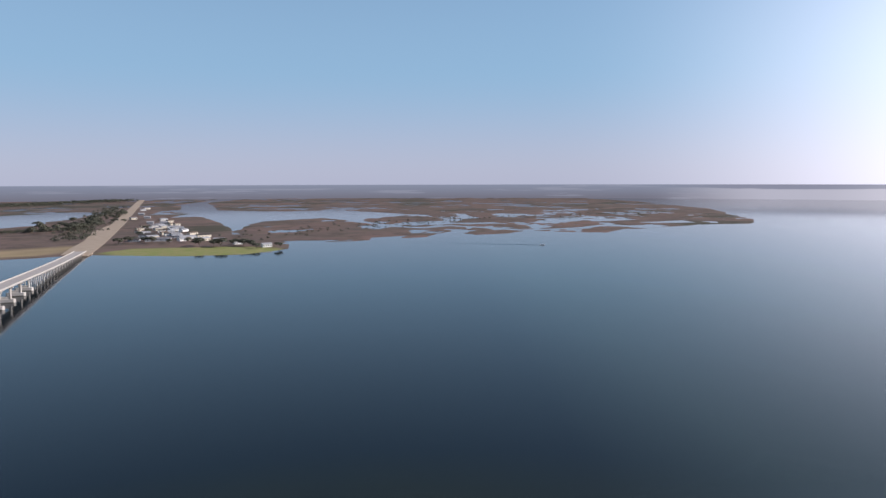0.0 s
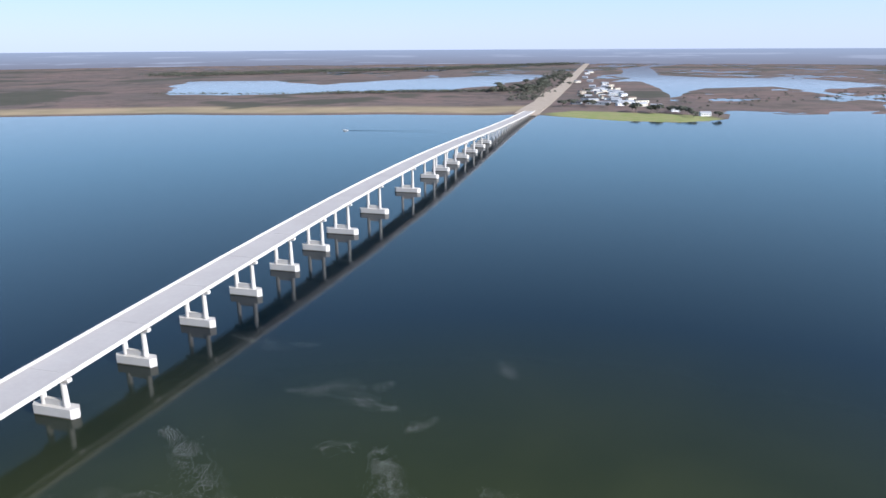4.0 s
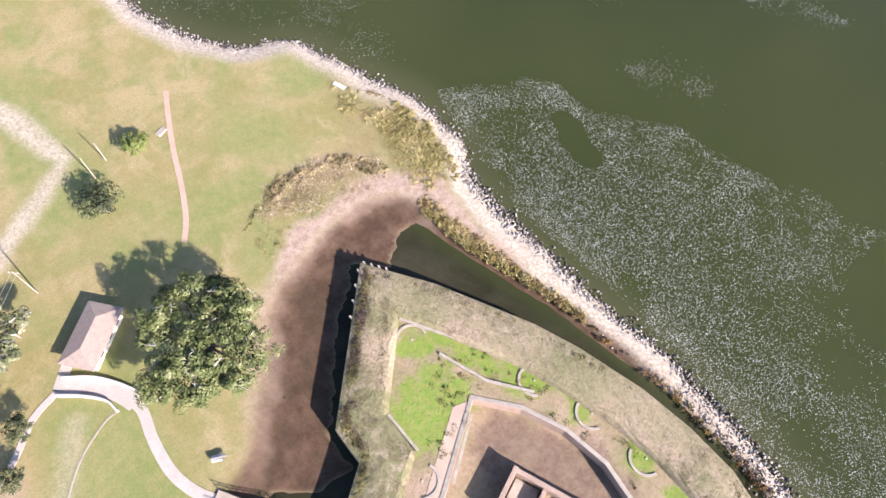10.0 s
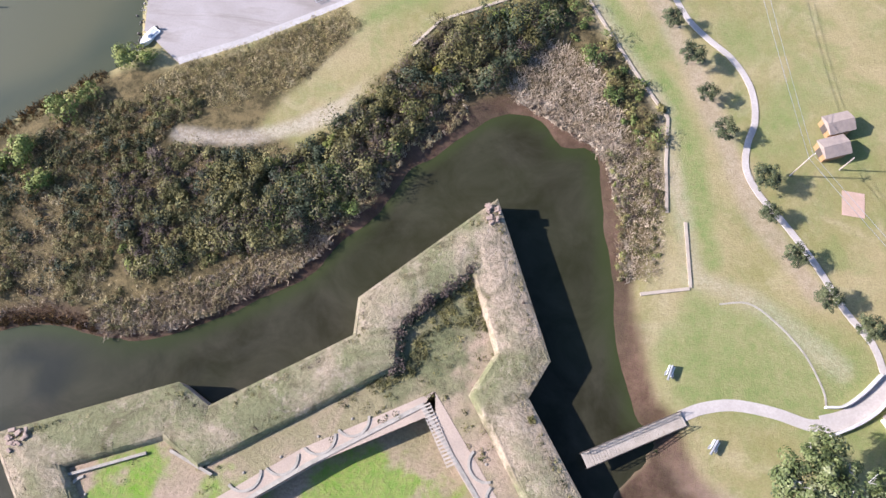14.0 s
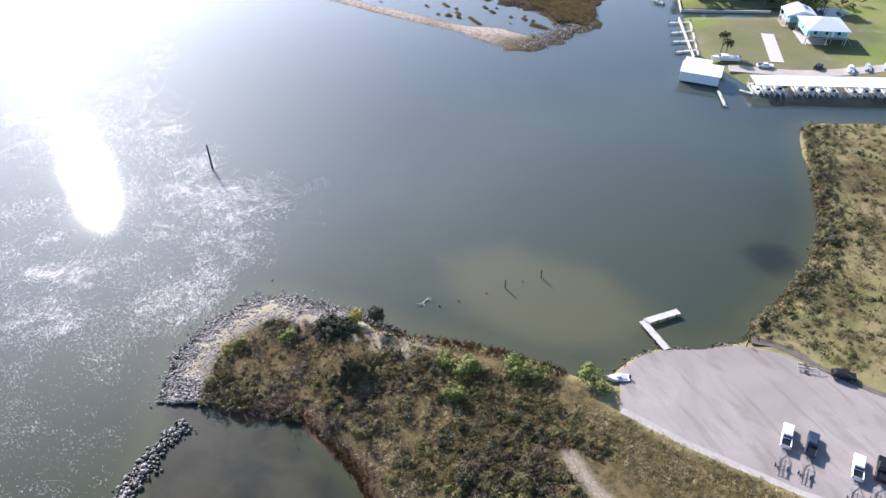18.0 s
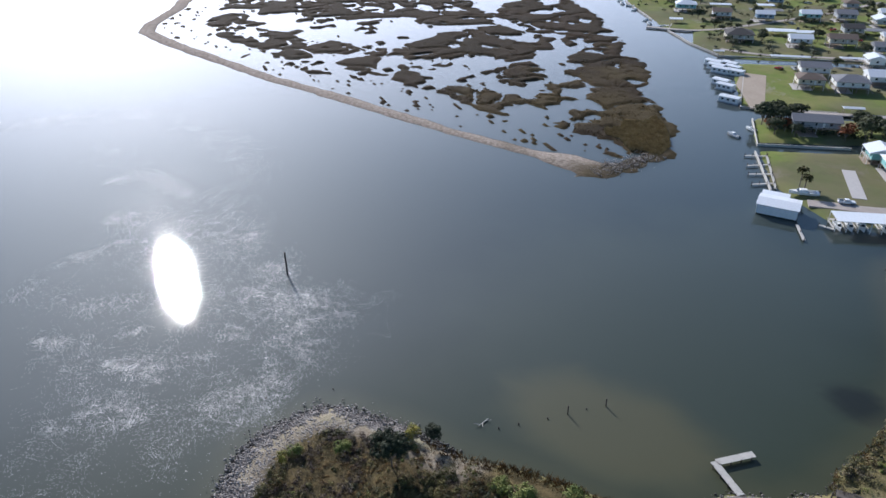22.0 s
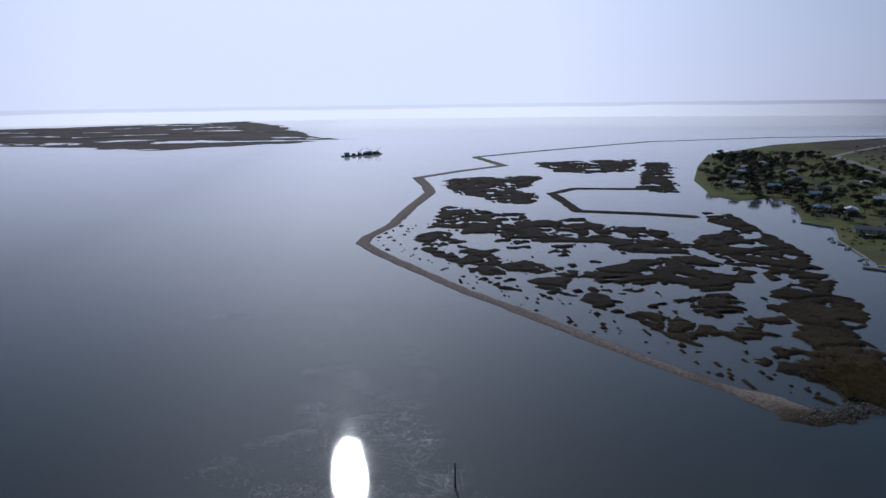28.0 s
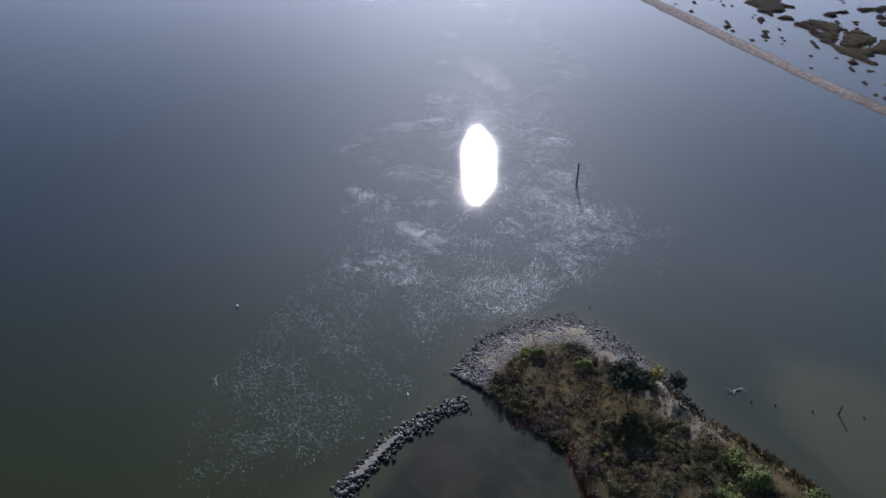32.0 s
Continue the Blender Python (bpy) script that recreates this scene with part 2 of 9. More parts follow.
def far_land_material():
    m = Mat("far_marsh", 0.95, 0.0, 0.1)
    c = m.mix(m.ramp(m.noise(0.004, 5, 0.6, 0.5), 0.35, 0.65), (0.165, 0.130, 0.108), (0.105, 0.090, 0.070))
    c = m.mix(m.ramp(m.noise(0.03, 4, 0.65), 0.45, 0.7, 0, 0.6), c, (0.055, 0.052, 0.030))
    c = m.mix(m.attr("sand"), c, (0.30, 0.235, 0.125))
    lots = m.mix(m.ramp(m.noise(0.05, 4), 0.4, 0.6), (0.150, 0.195, 0.042), (0.205, 0.205, 0.070))
    lots = m.mix(m.ramp(m.noise(0.035, 5, 0.7, 0.8), 0.57, 0.64, 0, 0.6), lots, (0.30, 0.265, 0.21))
    lots = m.mix(m.ramp(m.noise(0.16, 4, 0.7), 0.54, 0.72, 0, 0.5), lots, (0.095, 0.095, 0.040))
    c = m.mix(m.attr("lush"), c, lots)
    c = m.mix(m.attr("scrub"), c, (0.030, 0.036, 0.018))
    m.color(c)
    return m.m


def north_land_material():
    m = Mat("hazed_russet_marsh", 0.95, 0.0, 0.1)
    # paler, greyer tones put distance haze into the marsh's colour
    c = m.mix(m.ramp(m.noise(0.004, 5, 0.6, 0.5), 0.35, 0.65), (0.180, 0.122, 0.108), (0.120, 0.097, 0.088))
    c = m.mix(m.ramp(m.noise(0.022, 5, 0.7), 0.45, 0.7, 0, 0.7), c, (0.100, 0.088, 0.062))
    c = m.mix(m.ramp(m.noise(0.010, 6, 0.75, 1.0), 0.50, 0.60, 0, 0.7), c, (0.080, 0.066, 0.054))
    c = m.mix(m.attr("sand"), c, m.mix(m.ramp(m.noise(0.012, 4), 0.4, 0.65), (0.36, 0.28, 0.17), (0.27, 0.22, 0.13)))
    c = m.mix(m.attr("lush"), c, m.mix(m.ramp(m.noise(0.05, 4), 0.4, 0.6), (0.200, 0.230, 0.080), (0.250, 0.240, 0.110)))
    c = m.mix(m.attr("scrub"), c, (0.060, 0.062, 0.044))
    m.color(c)
    return m.m


def ring_material():
    """Glowing backdrop: low land and water past the last shore, haze painted in."""
    m = Mat("hazy_distance", 1.0, 0.0, 0.0)
    m.t.nodes.remove(m.b)
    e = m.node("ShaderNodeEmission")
    out = m.t.nodes["Material Output"]
    sep = m.t.nodes.new("ShaderNodeSeparateXYZ")
    m.link(m.pos(), sep.inputs[0])
    z = sep.outputs[2]
    st = m.t.nodes.new("ShaderNodeVectorMath")
    st.operation = 'MULTIPLY'
    st.inputs[1].default_value = (0.0016, 0.0016, 0.05)
    m.link(m.pos(), st.inputs[0])
    n = m.node("ShaderNodeTexNoise", Scale=1.0, Detail=5.0, Roughness=0.6)
    m.link(st.outputs[0], n.inputs["Vector"])
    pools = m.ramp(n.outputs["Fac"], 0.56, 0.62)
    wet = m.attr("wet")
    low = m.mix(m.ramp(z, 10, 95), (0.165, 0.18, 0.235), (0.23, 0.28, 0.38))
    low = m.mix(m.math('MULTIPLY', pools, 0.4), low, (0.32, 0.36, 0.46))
    # sun-side brightening is painted into the emission
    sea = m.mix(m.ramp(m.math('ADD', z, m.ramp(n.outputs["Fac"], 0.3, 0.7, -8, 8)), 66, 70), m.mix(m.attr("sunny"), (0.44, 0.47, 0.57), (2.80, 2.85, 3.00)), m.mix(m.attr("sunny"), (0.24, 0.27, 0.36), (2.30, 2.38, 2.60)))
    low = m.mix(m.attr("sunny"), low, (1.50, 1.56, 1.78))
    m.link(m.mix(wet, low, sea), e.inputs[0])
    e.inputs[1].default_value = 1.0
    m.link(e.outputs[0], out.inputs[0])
    return m.m


WATER, GROUND, MARSH, FARLAND, RING = water_material(), ground_material(), marsh_material(), far_land_material(), ring_material()
NORTHLAND = north_land_material()
CONCRETE = simple("bridge_concrete", (0.49, 0.465, 0.44), (0.43, 0.41, 0.385), 0.15, 0.9, bump=0.1, fine=2.0, grain=0.14)
ASPHALT = simple("road_surface", (0.42, 0.38, 0.35), (0.33, 0.30, 0.28), 0.2, 0.9, fine=1.5)


def gravel_material():
    m = Mat("shell_gravel", 0.95, 0.0, 0.15)
    c = m.mix(m.ramp(m.noise(0.06, 5, 0.6, 0.6), 0.35, 0.65), (0.325, 0.285, 0.265), (0.255, 0.220, 0.200))
    st = m.t.nodes.new("ShaderNodeMapping")
    st.inputs["Rotation"].default_value = (0, 0, 0.95)
    st.inputs["Scale"].default_value = (0.06, 0.32, 1)
    m.link(m.pos(), st.inputs[0])
    n = m.node("ShaderNodeTexNoise", Scale=1.0, Detail=4.0, Roughness=0.6, Distortion=1.2)
    m.link(st.outputs[0], n.inputs["Vector"])
    c = m.mix(m.ramp(n.outputs["Fac"], 0.50, 0.70, 0, 0.7), c, (0.19, 0.155, 0.13))
    g = m.noise(3.0, 4, 0.7)
    c = m.mix(m.ramp(g, 0.45, 0.7, 0, 0.4), c, (0.20, 0.18, 0.165))
    m.color(c)
    m.bump(g, 0.4, 0.1)
    return m.m


GRAVEL = gravel_material()
PATHC = simple("path_concrete", (0.44, 0.385, 0.345), (0.35, 0.305, 0.27), 0.3, 0.9, fine=3.0)
BRICK = simple("old_brick", (0.27, 0.19, 0.15), (0.36, 0.27, 0.21), 0.4, 0.95, bump=0.6, fine=4.0)


def turf_material():
    m = Mat("rampart_turf", 0.95, 0.0, 0.1)
    c = m.mix(m.ramp(m.noise(0.06, 5, 0.65, 0.6), 0.42, 0.58), (0.330, 0.255, 0.180), (0.170, 0.165, 0.085))
    c = m.mix(m.ramp(m.noise(0.17, 6, 0.75, 0.8), 0.50, 0.64, 0, 0.85), c, (0.105, 0.090, 0.050))
    c = m.mix(m.ramp(m.noise(0.33, 5, 0.75), 0.54, 0.68, 0, 0.75), c, (0.365, 0.290, 0.215))
    place = m.t.nodes.new("ShaderNodeSeparateXYZ")
    m.link(m.pos(), place.inputs[0])
    seaward = m.math('MULTIPLY', m.ramp(place.outputs[1], 8, 34), m.ramp(m.noise(0.14, 5, 0.7, 0.5), 0.42, 0.6, 0, 0.8))
    c = m.mix(seaward, c, (0.255, 0.220, 0.130))
    fine = m.noise(1.7, 5, 0.75)
    c = m.mix(m.ramp(fine, 0.45, 0.70, 0, 0.6), c, (0.085, 0.070, 0.040))
    m.color(c)
    m.bump(fine, 0.9, 0.35)
    return m.m


FORTGRASS = turf_material()
STONE = simple("pale_stone", (0.37, 0.325, 0.27), (0.24, 0.21, 0.17), 0.8, 0.9, bump=0.3, fine=6.0)
BRICKWALK = simple("brick_walk", (0.42, 0.32, 0.245), (0.33, 0.255, 0.20), 0.3, 0.95, bump=0.4, fine=4.0)
TIMBER = simple("weathered_timber", (0.40, 0.34, 0.28), (0.30, 0.25, 0.20), 0.6, 0.9, bump=0.3, fine=5.0)
ROADTOP = simple("bridge_roadway", (0.41, 0.385, 0.37), (0.37, 0.345, 0.33), 0.05, 0.9, fine=0.6, grain=0.10)


def lawn_material():
    m = Mat("fort_lawn", 0.95, 0.0, 0.15)
    c = m.mix(m.ramp(m.noise(0.12, 5, 0.6, 0.5), 0.38, 0.62), (0.320, 0.235, 0.165), (0.225, 0.190, 0.105))
    sep = m.t.nodes.new("ShaderNodeSeparateXYZ")
    m.link(m.pos(), sep.inputs[0])
    wob = m.ramp(m.noise(0.25, 4), 0.3, 0.7, -2.5, 2.5)
    for x, y, r in ((-27, 21.5, 7.5), (-4, 9.5, 8.5), (9, 4, 9), (-37, 27, 3), (-18, 37.5, 3), (30, 10, 7), (46, 8, 5), (44, 2, 4), (-22, 36.5, 4), (-11, 40.5, 4), (2, 42, 4), (12, 40, 4), (-36, 31, 4), (-29, 33.5, 4)):
        dx, dy = m.math('SUBTRACT', sep.outputs[0], x), m.math('SUBTRACT', sep.outputs[1], y)
        d = m.math('SQRT', m.math('ADD', m.math('MULTIPLY', dx, dx), m.math('MULTIPLY', dy, dy)))
        f = m.ramp(m.math('ADD', d, wob), r - 1.5, r + 1.0, 0.85, 0.0)
        c = m.mix(f, c, m.mix(m.ramp(m.noise(0.9, 4), 0.35, 0.65), (0.115, 0.215, 0.020), (0.200, 0.245, 0.050)))
    for x, y, r in ((-11.7, 27, 7), (-4, 31, 6), (4, 31, 6), (-17, 26.5, 4), (12, 28, 6)):
        dx, dy = m.math('SUBTRACT', sep.outputs[0], x), m.math('SUBTRACT', sep.outputs[1], y)
        d = m.math('SQRT', m.math('ADD', m.math('MULTIPLY', dx, dx), m.math('MULTIPLY', dy, dy)))
        c = m.mix(m.ramp(m.math('ADD', d, wob), r - 1.5, r + 1.0, 0.8, 0.0), c, m.mix(m.ramp(m.noise(0.8, 4), 0.35, 0.65), (0.150, 0.100, 0.075), (0.210, 0.150, 0.112)))
    for x, y, r in ((-2, -25, 5), (2, -20, 5), (-5, -30, 4), (5, -15, 4), (0, -17, 5)):
        dx, dy = m.math('SUBTRACT', sep.outputs[0], x), m.math('SUBTRACT', sep.outputs[1], y)
        d = m.math('SQRT', m.math('ADD', m.math('MULTIPLY', dx, dx), m.math('MULTIPLY', dy, dy)))
        c = m.mix(m.ramp(m.math('ADD', d, wob), r - 1.5, r + 1.5, 0.8, 0.0), c, m.mix(m.ramp(m.noise(0.7, 4, 0.7), 0.35, 0.65), (0.070, 0.075, 0.035), (0.165, 0.165, 0.080)))
    fine = m.noise(1.8, 5, 0.75)
    c = m.mix(m.ramp(fine, 0.45, 0.72, 0, 0.55), c, (0.11, 0.085, 0.05))
    m.color(c)
    m.bump(fine, 0.8, 0.25)
    return m.m


FORTLAWN = lawn_material()
ALGAE = simple("waterline_stain", (0.10, 0.09, 0.06), (0.06, 0.055, 0.04), 0.8, 0.7)


def leaf_material(name, *tones, rough=0.7):
    """Leaves: each takes its own tone between the given ones, with broad patches."""
    m = Mat(name, rough, 0.0, 0.3)
    n = m.t.nodes.new("ShaderNodeValToRGB")
    els = n.color_ramp.elements
    while len(els) < len(tones):
        els.new(0.5)
    for k, c in enumerate(tones):
        els[k].position = k / max(1, len(tones) - 1)
        els[k].color = (*c, 1)
    f = m.math('ADD', m.math('MULTIPLY', m.island(), 0.38), m.ramp(m.noise(0.38, 3), 0.33, 0.67, -0.12, 0.74))
    m.link(f, n.inputs[0])
    m.color(n.outputs[0])
    return m.m


def painted(name, c, rough=0.5, metal=0.0, spec=0.5, dirt=0.25):
    m = Mat(name, rough, metal, spec)
    f = m.ramp(m.noise(1.3, 5, 0.6), 0.4, 0.75, 0, dirt)
    m.color(m.mix(f, c, tuple(v * 0.55 for v in c)))
    return m.m


OAKLEAF = leaf_material("oak_leaves", (0.020, 0.028, 0.008), (0.060, 0.078, 0.022), (0.120, 0.138, 0.045), (0.215, 0.220, 0.115))
GREYLEAF = leaf_material("pale_oak_leaves", (0.030, 0.038, 0.015), (0.080, 0.090, 0.036), (0.150, 0.152, 0.080), (0.260, 0.250, 0.180))
PALELIMB = simple("lichen_grey_limbs", (0.46, 0.43, 0.39), (0.34, 0.31, 0.27), 0.8, 0.95)
SCRUBLEAF = leaf_material("scrub_leaves", (0.034, 0.030, 0.018), (0.100, 0.074, 0.048), (0.070, 0.078, 0.024), (0.190, 0.150, 0.075), (0.120, 0.140, 0.030))
SPITLEAF = leaf_material("spit_leaves", (0.034, 0.031, 0.014), (0.080, 0.068, 0.025), (0.078, 0.086, 0.020), (0.150, 0.125, 0.046))
YELLOWLEAF = leaf_material("yellow_leaves", (0.16, 0.16, 0.02), (0.27, 0.24, 0.035), (0.36, 0.30, 0.05))
GREENLEAF = leaf_material("green_leaves", (0.050, 0.075, 0.016), (0.095, 0.125, 0.028), (0.150, 0.165, 0.045))
RUSTLEAF = leaf_material("rust_leaves", (0.110, 0.030, 0.012), (0.210, 0.062, 0.020), (0.300, 0.105, 0.032))
RUSTGRASS = leaf_material("russet_grass", (0.085, 0.050, 0.018), (0.150, 0.085, 0.028), (0.205, 0.135, 0.050), rough=0.9)
DARKLEAF = leaf_material("dark_leaves", (0.014, 0.020, 0.010), (0.030, 0.040, 0.016), (0.055, 0.066, 0.028))
REED = leaf_material("dry_reeds", (0.260, 0.195, 0.125), (0.370, 0.290, 0.205), (0.480, 0.390, 0.290), rough=0.9)
MARSHREED = leaf_material("marsh_reeds", (0.065, 0.045, 0.021), (0.115, 0.083, 0.038), (0.190, 0.142, 0.064), rough=0.9)
YELLOWREED = leaf_material("yellow_grass", (0.165, 0.140, 0.045), (0.270, 0.225, 0.085), (0.370, 0.315, 0.150), rough=0.9)
VILLAGELEAF = leaf_material("village_leaves", (0.016, 0.022, 0.011), (0.040, 0.050, 0.020), (0.075, 0.085, 0.034), (0.120, 0.125, 0.055))
# leaf tones greyed and lightened to carry distance haze
FARLEAF = leaf_material("hazed_tree_leaves", (0.050, 0.055, 0.040), (0.075, 0.080, 0.058), (0.100, 0.102, 0.075))
OLIVELEAF = leaf_material("olive_leaves", (0.022, 0.024, 0.008), (0.070, 0.064, 0.018), (0.128, 0.110, 0.032), (0.205, 0.175, 0.062))
PLUMTWIG = leaf_material("plum_twigs", (0.024, 0.016, 0.014), (0.072, 0.048, 0.038), (0.135, 0.098, 0.072))
LIMELEAF = leaf_material("lime_leaves", (0.070, 0.095, 0.018), (0.140, 0.165, 0.032), (0.230, 0.235, 0.060))
STRAW = leaf_material("straw_grass", (0.125, 0.095, 0.045), (0.245, 0.190, 0.095), (0.390, 0.315, 0.180), rough=0.9)
GOLDREED = leaf_material("golden_reeds", (0.200, 0.145, 0.065), (0.310, 0.235, 0.110), (0.420, 0.330, 0.170), rough=0.9)
BARK = simple("bark", (0.20, 0.17, 0.145), (0.13, 0.11, 0.09), 1.0, 0.95, bump=0.6, fine=7.0)
ROCK = leaf_material("rip_rap", (0.19, 0.17, 0.155), (0.29, 0.26, 0.235), (0.41, 0.37, 0.33), rough=0.9)
WETROCK = leaf_material("wet_rocks", (0.035, 0.032, 0.028), (0.075, 0.066, 0.056), (0.130, 0.115, 0.100), rough=0.5)
# pale tones give scum and painted sun sparkle alike
GLITTER = leaf_material("scum_and_sparkle", (0.20, 0.21, 0.21), (0.42, 0.43, 0.43), (0.75, 0.75, 0.75), rough=0.26)
FLECK = leaf_material("floating_scum", (0.17, 0.18, 0.15), (0.29, 0.30, 0.27), (0.52, 0.52, 0.50), rough=0.4)
WHITE = painted("white_paint", (0.78, 0.78, 0.76))
METALROOF = painted("white_metal_roof", (0.74, 0.76, 0.78), 0.38, 0.1)
TANROOF = painted("tan_shingles", (0.27, 0.21, 0.175), 0.9, dirt=0.5)
BROWNROOF = painted("brown_shingles", (0.155, 0.115, 0.090), 0.9, dirt=0.5)
GREYROOF = painted("grey_shingles", (0.19, 0.19, 0.205), 0.85, dirt=0.5)
SLATE = painted("grey_pavilion_shingles", (0.150, 0.140, 0.138), 0.9, spec=0.1, dirt=0.5)
DARKROOF = painted("dark_shingles", (0.055, 0.050, 0.048), 0.85, dirt=0.5)
FARROOF = painted("weathered_metal_roof", (0.36, 0.37, 0.39), 0.6)
BLUEROOF = painted("blue_metal_roof", (0.30, 0.40, 0.50), 0.4)
TEAL = painted("teal_siding", (0.23, 0.48, 0.47), 0.7)
CREAM = painted("cream_siding", (0.62, 0.57, 0.47), 0.75)
GREYSIDE = painted("grey_siding", (0.36, 0.38, 0.40), 0.75)
BLUESIDE = painted("blue_siding", (0.20, 0.31, 0.43), 0.75)
RUSTWALL = painted("rusty_brown_boards", (0.30, 0.17, 0.075), 0.85, dirt=0.5)
DARKWOOD = painted("dark_wet_timber", (0.065, 0.050, 0.040), 0.85, dirt=0.5)
GLASS = painted("window_glass", (0.030, 0.038, 0.046), 0.08, dirt=0.1)
RUBBER = painted("tyre_rubber", (0.020, 0.020, 0.021), 0.8)
STEEL = painted("galvanised_steel", (0.42, 0.43, 0.44), 0.45, 0.7)
IRON = painted("old_iron", (0.24, 0.24, 0.245), 0.6, 0.3)
REDPAINT = painted("red_car_paint", (0.42, 0.018, 0.022), 0.25, dirt=0.1)
NAVYPAINT = painted("navy_car_paint", (0.030, 0.045, 0.075), 0.25, dirt=0.1)
BLACKPAINT = painted("black_car_paint", (0.014, 0.015, 0.017), 0.22, dirt=0.1)
CARWHITE = painted("white_car_paint", (0.72, 0.73, 0.74), 0.25, dirt=0.1)
PALEPAD = painted("concrete_pad", (0.46, 0.43, 0.41), 0.9, dirt=0.3)
SOLAR = painted("solar_panel", (0.015, 0.022, 0.050), 0.15, dirt=0.1)
PALEWOOD = simple("bleached_planks", (0.56, 0.53, 0.48), (0.46, 0.43, 0.39), 0.7, 0.9, bump=0.2, fine=5.0)
PALESAND = simple("pale_sand", (0.42, 0.345, 0.27), (0.33, 0.265, 0.205), 0.06, 0.95, fine=1.0)
# brown verge soil, darkened by a painted bank shadow
SHADOWVERGE = simple("shadowed_verge_earth", (0.17, 0.14, 0.12), (0.10, 0.085, 0.07), 0.5, 0.95)
PINKDIRT = simple("red_dirt", (0.46, 0.30, 0.25), (0.36, 0.26, 0.18), 0.4, 0.95)


# ---------------------------------------------------------------- mesh helpers
def mesh_ob(name, verts, faces, mat, parent=None, smooth=False):
    me = bpy.data.meshes.new(name)
    me.from_pydata([tuple(v) for v in verts], [], [tuple(f) for f in faces])
    me.update()
    if smooth:
        me.shade_smooth()
    if mat:
        me.materials.append(mat)
    ob = new(name, me)
    if parent:
        ob.parent = parent
    return ob


def part(name, bm, mat, parent=None, label="", smooth=False):
    me = bpy.data.meshes.new(name)
    bm.to_mesh(me)
    bm.free()
    if smooth:
        me.shade_smooth()
    if mat:
        me.materials.append(mat)
    ob = new(name, me)
    if parent:
        ob.parent = parent
    if label:
        tagged(ob, label)
    return ob


def poly_distance(pts, X, Y, closed=True):
    """Distance to a polyline, and whether inside it."""
    pts = np.asarray(pts, float)
    d = np.full(X.shape, 1e9)
    inside = np.zeros(X.shape, bool)
    n = len(pts)
    for i in range(n if closed else n - 1):
        (ax, ay), (bx, by) = pts[i], pts[(i + 1) % n]
        ex, ey = bx - ax, by - ay
        u = np.clip(((X - ax) * ex + (Y - ay) * ey) / (ex * ex + ey * ey + 1e-9), 0, 1)
        d = np.minimum(d, (X - ax - u * ex) ** 2 + (Y - ay - u * ey) ** 2)
        if closed and by != ay:
            inside ^= ((ay > Y) != (by > Y)) & (X < ex * (Y - ay) / (by - ay) + ax)
    return np.sqrt(d), inside


def signed(pts, X, Y):
    """Metres inside a closed outline; negative outside."""
    d, i = poly_distance(pts, X, Y)
    return np.where(i, d, -d)


def lattice(X, Y, scale, seed=0):
    """Smooth value noise, 0 to 1, on arrays."""
    rng = np.random.RandomState(seed)
    table = rng.rand(256, 256)
    x, y = X / scale + 1000.0, Y / scale + 1000.0
    i, j = np.floor(x).astype(int), np.floor(y).astype(int)
    u, v = x - i, y - j
    u, v = u * u * (3 - 2 * u), v * v * (3 - 2 * v)
    g = lambda a, b: table[a % 256, b % 256]
    return (g(i, j) * (1 - u) + g(i + 1, j) * u) * (1 - v) + (g(i, j + 1) * (1 - u) + g(i + 1, j + 1) * u) * v


def fractal(X, Y, scale, seed=0, octaves=4):
    s, a, tot = 0.0, 1.0, 0.0
    for k in range(octaves):
        s = s + a * lattice(X, Y, scale / 2 ** k, seed + 17 * k)
        tot += a
        a *= 0.55
    return s / tot


def step01(a, lo, hi):
    t = np.clip((a - lo) / (hi - lo), 0, 1)
    return t * t * (3 - 2 * t)


def terrain(name, x0, x1, y0, y1, step, height, mat, masks=None, floor_z=-0.5):
    """A sheet of ground on a square grid; cells wholly below floor_z are left out."""
    xs, ys = np.arange(x0, x1 + step / 2, step), np.arange(y0, y1 + step / 2, step)
    X, Y = np.meshgrid(xs, ys, indexing='ij')
    Z, A = height(X, Y)
    nx, ny = X.shape
    idx = np.arange(nx * ny).reshape(nx, ny)
    keep = np.maximum(np.maximum(Z[:-1, :-1], Z[1:, :-1]), np.maximum(Z[:-1, 1:], Z[1:, 1:])) > floor_z
    quads = np.stack([idx[:-1, :-1], idx[1:, :-1], idx[1:, 1:], idx[:-1, 1:]], -1)[keep]
    used = np.unique(quads)
    remap = np.zeros(nx * ny, int)
    remap[used] = np.arange(len(used))
    co = np.stack([X.ravel(), Y.ravel(), Z.ravel()], 1)[used]
    quads = remap[quads]
    me = bpy.data.meshes.new(name)
    me.vertices.add(len(co))
    me.vertices.foreach_set("co", co.ravel())
    me.loops.add(quads.size)
    me.loops.foreach_set("vertex_index", quads.ravel())
    me.polygons.add(len(quads))
    me.polygons.foreach_set("loop_start", np.arange(0, quads.size, 4))
    me.polygons.foreach_set("loop_total", np.full(len(quads), 4))
    me.update(calc_edges=True)
    me.validate()
    me.shade_smooth()
    for key, arr in A.items():
        at = me.attributes.new(key, 'FLOAT', 'POINT')
        at.data.foreach_set("value", arr.ravel()[used].astype(np.float32))
    me.materials.append(mat)
    return tagged(new(name, me), kind="structure")

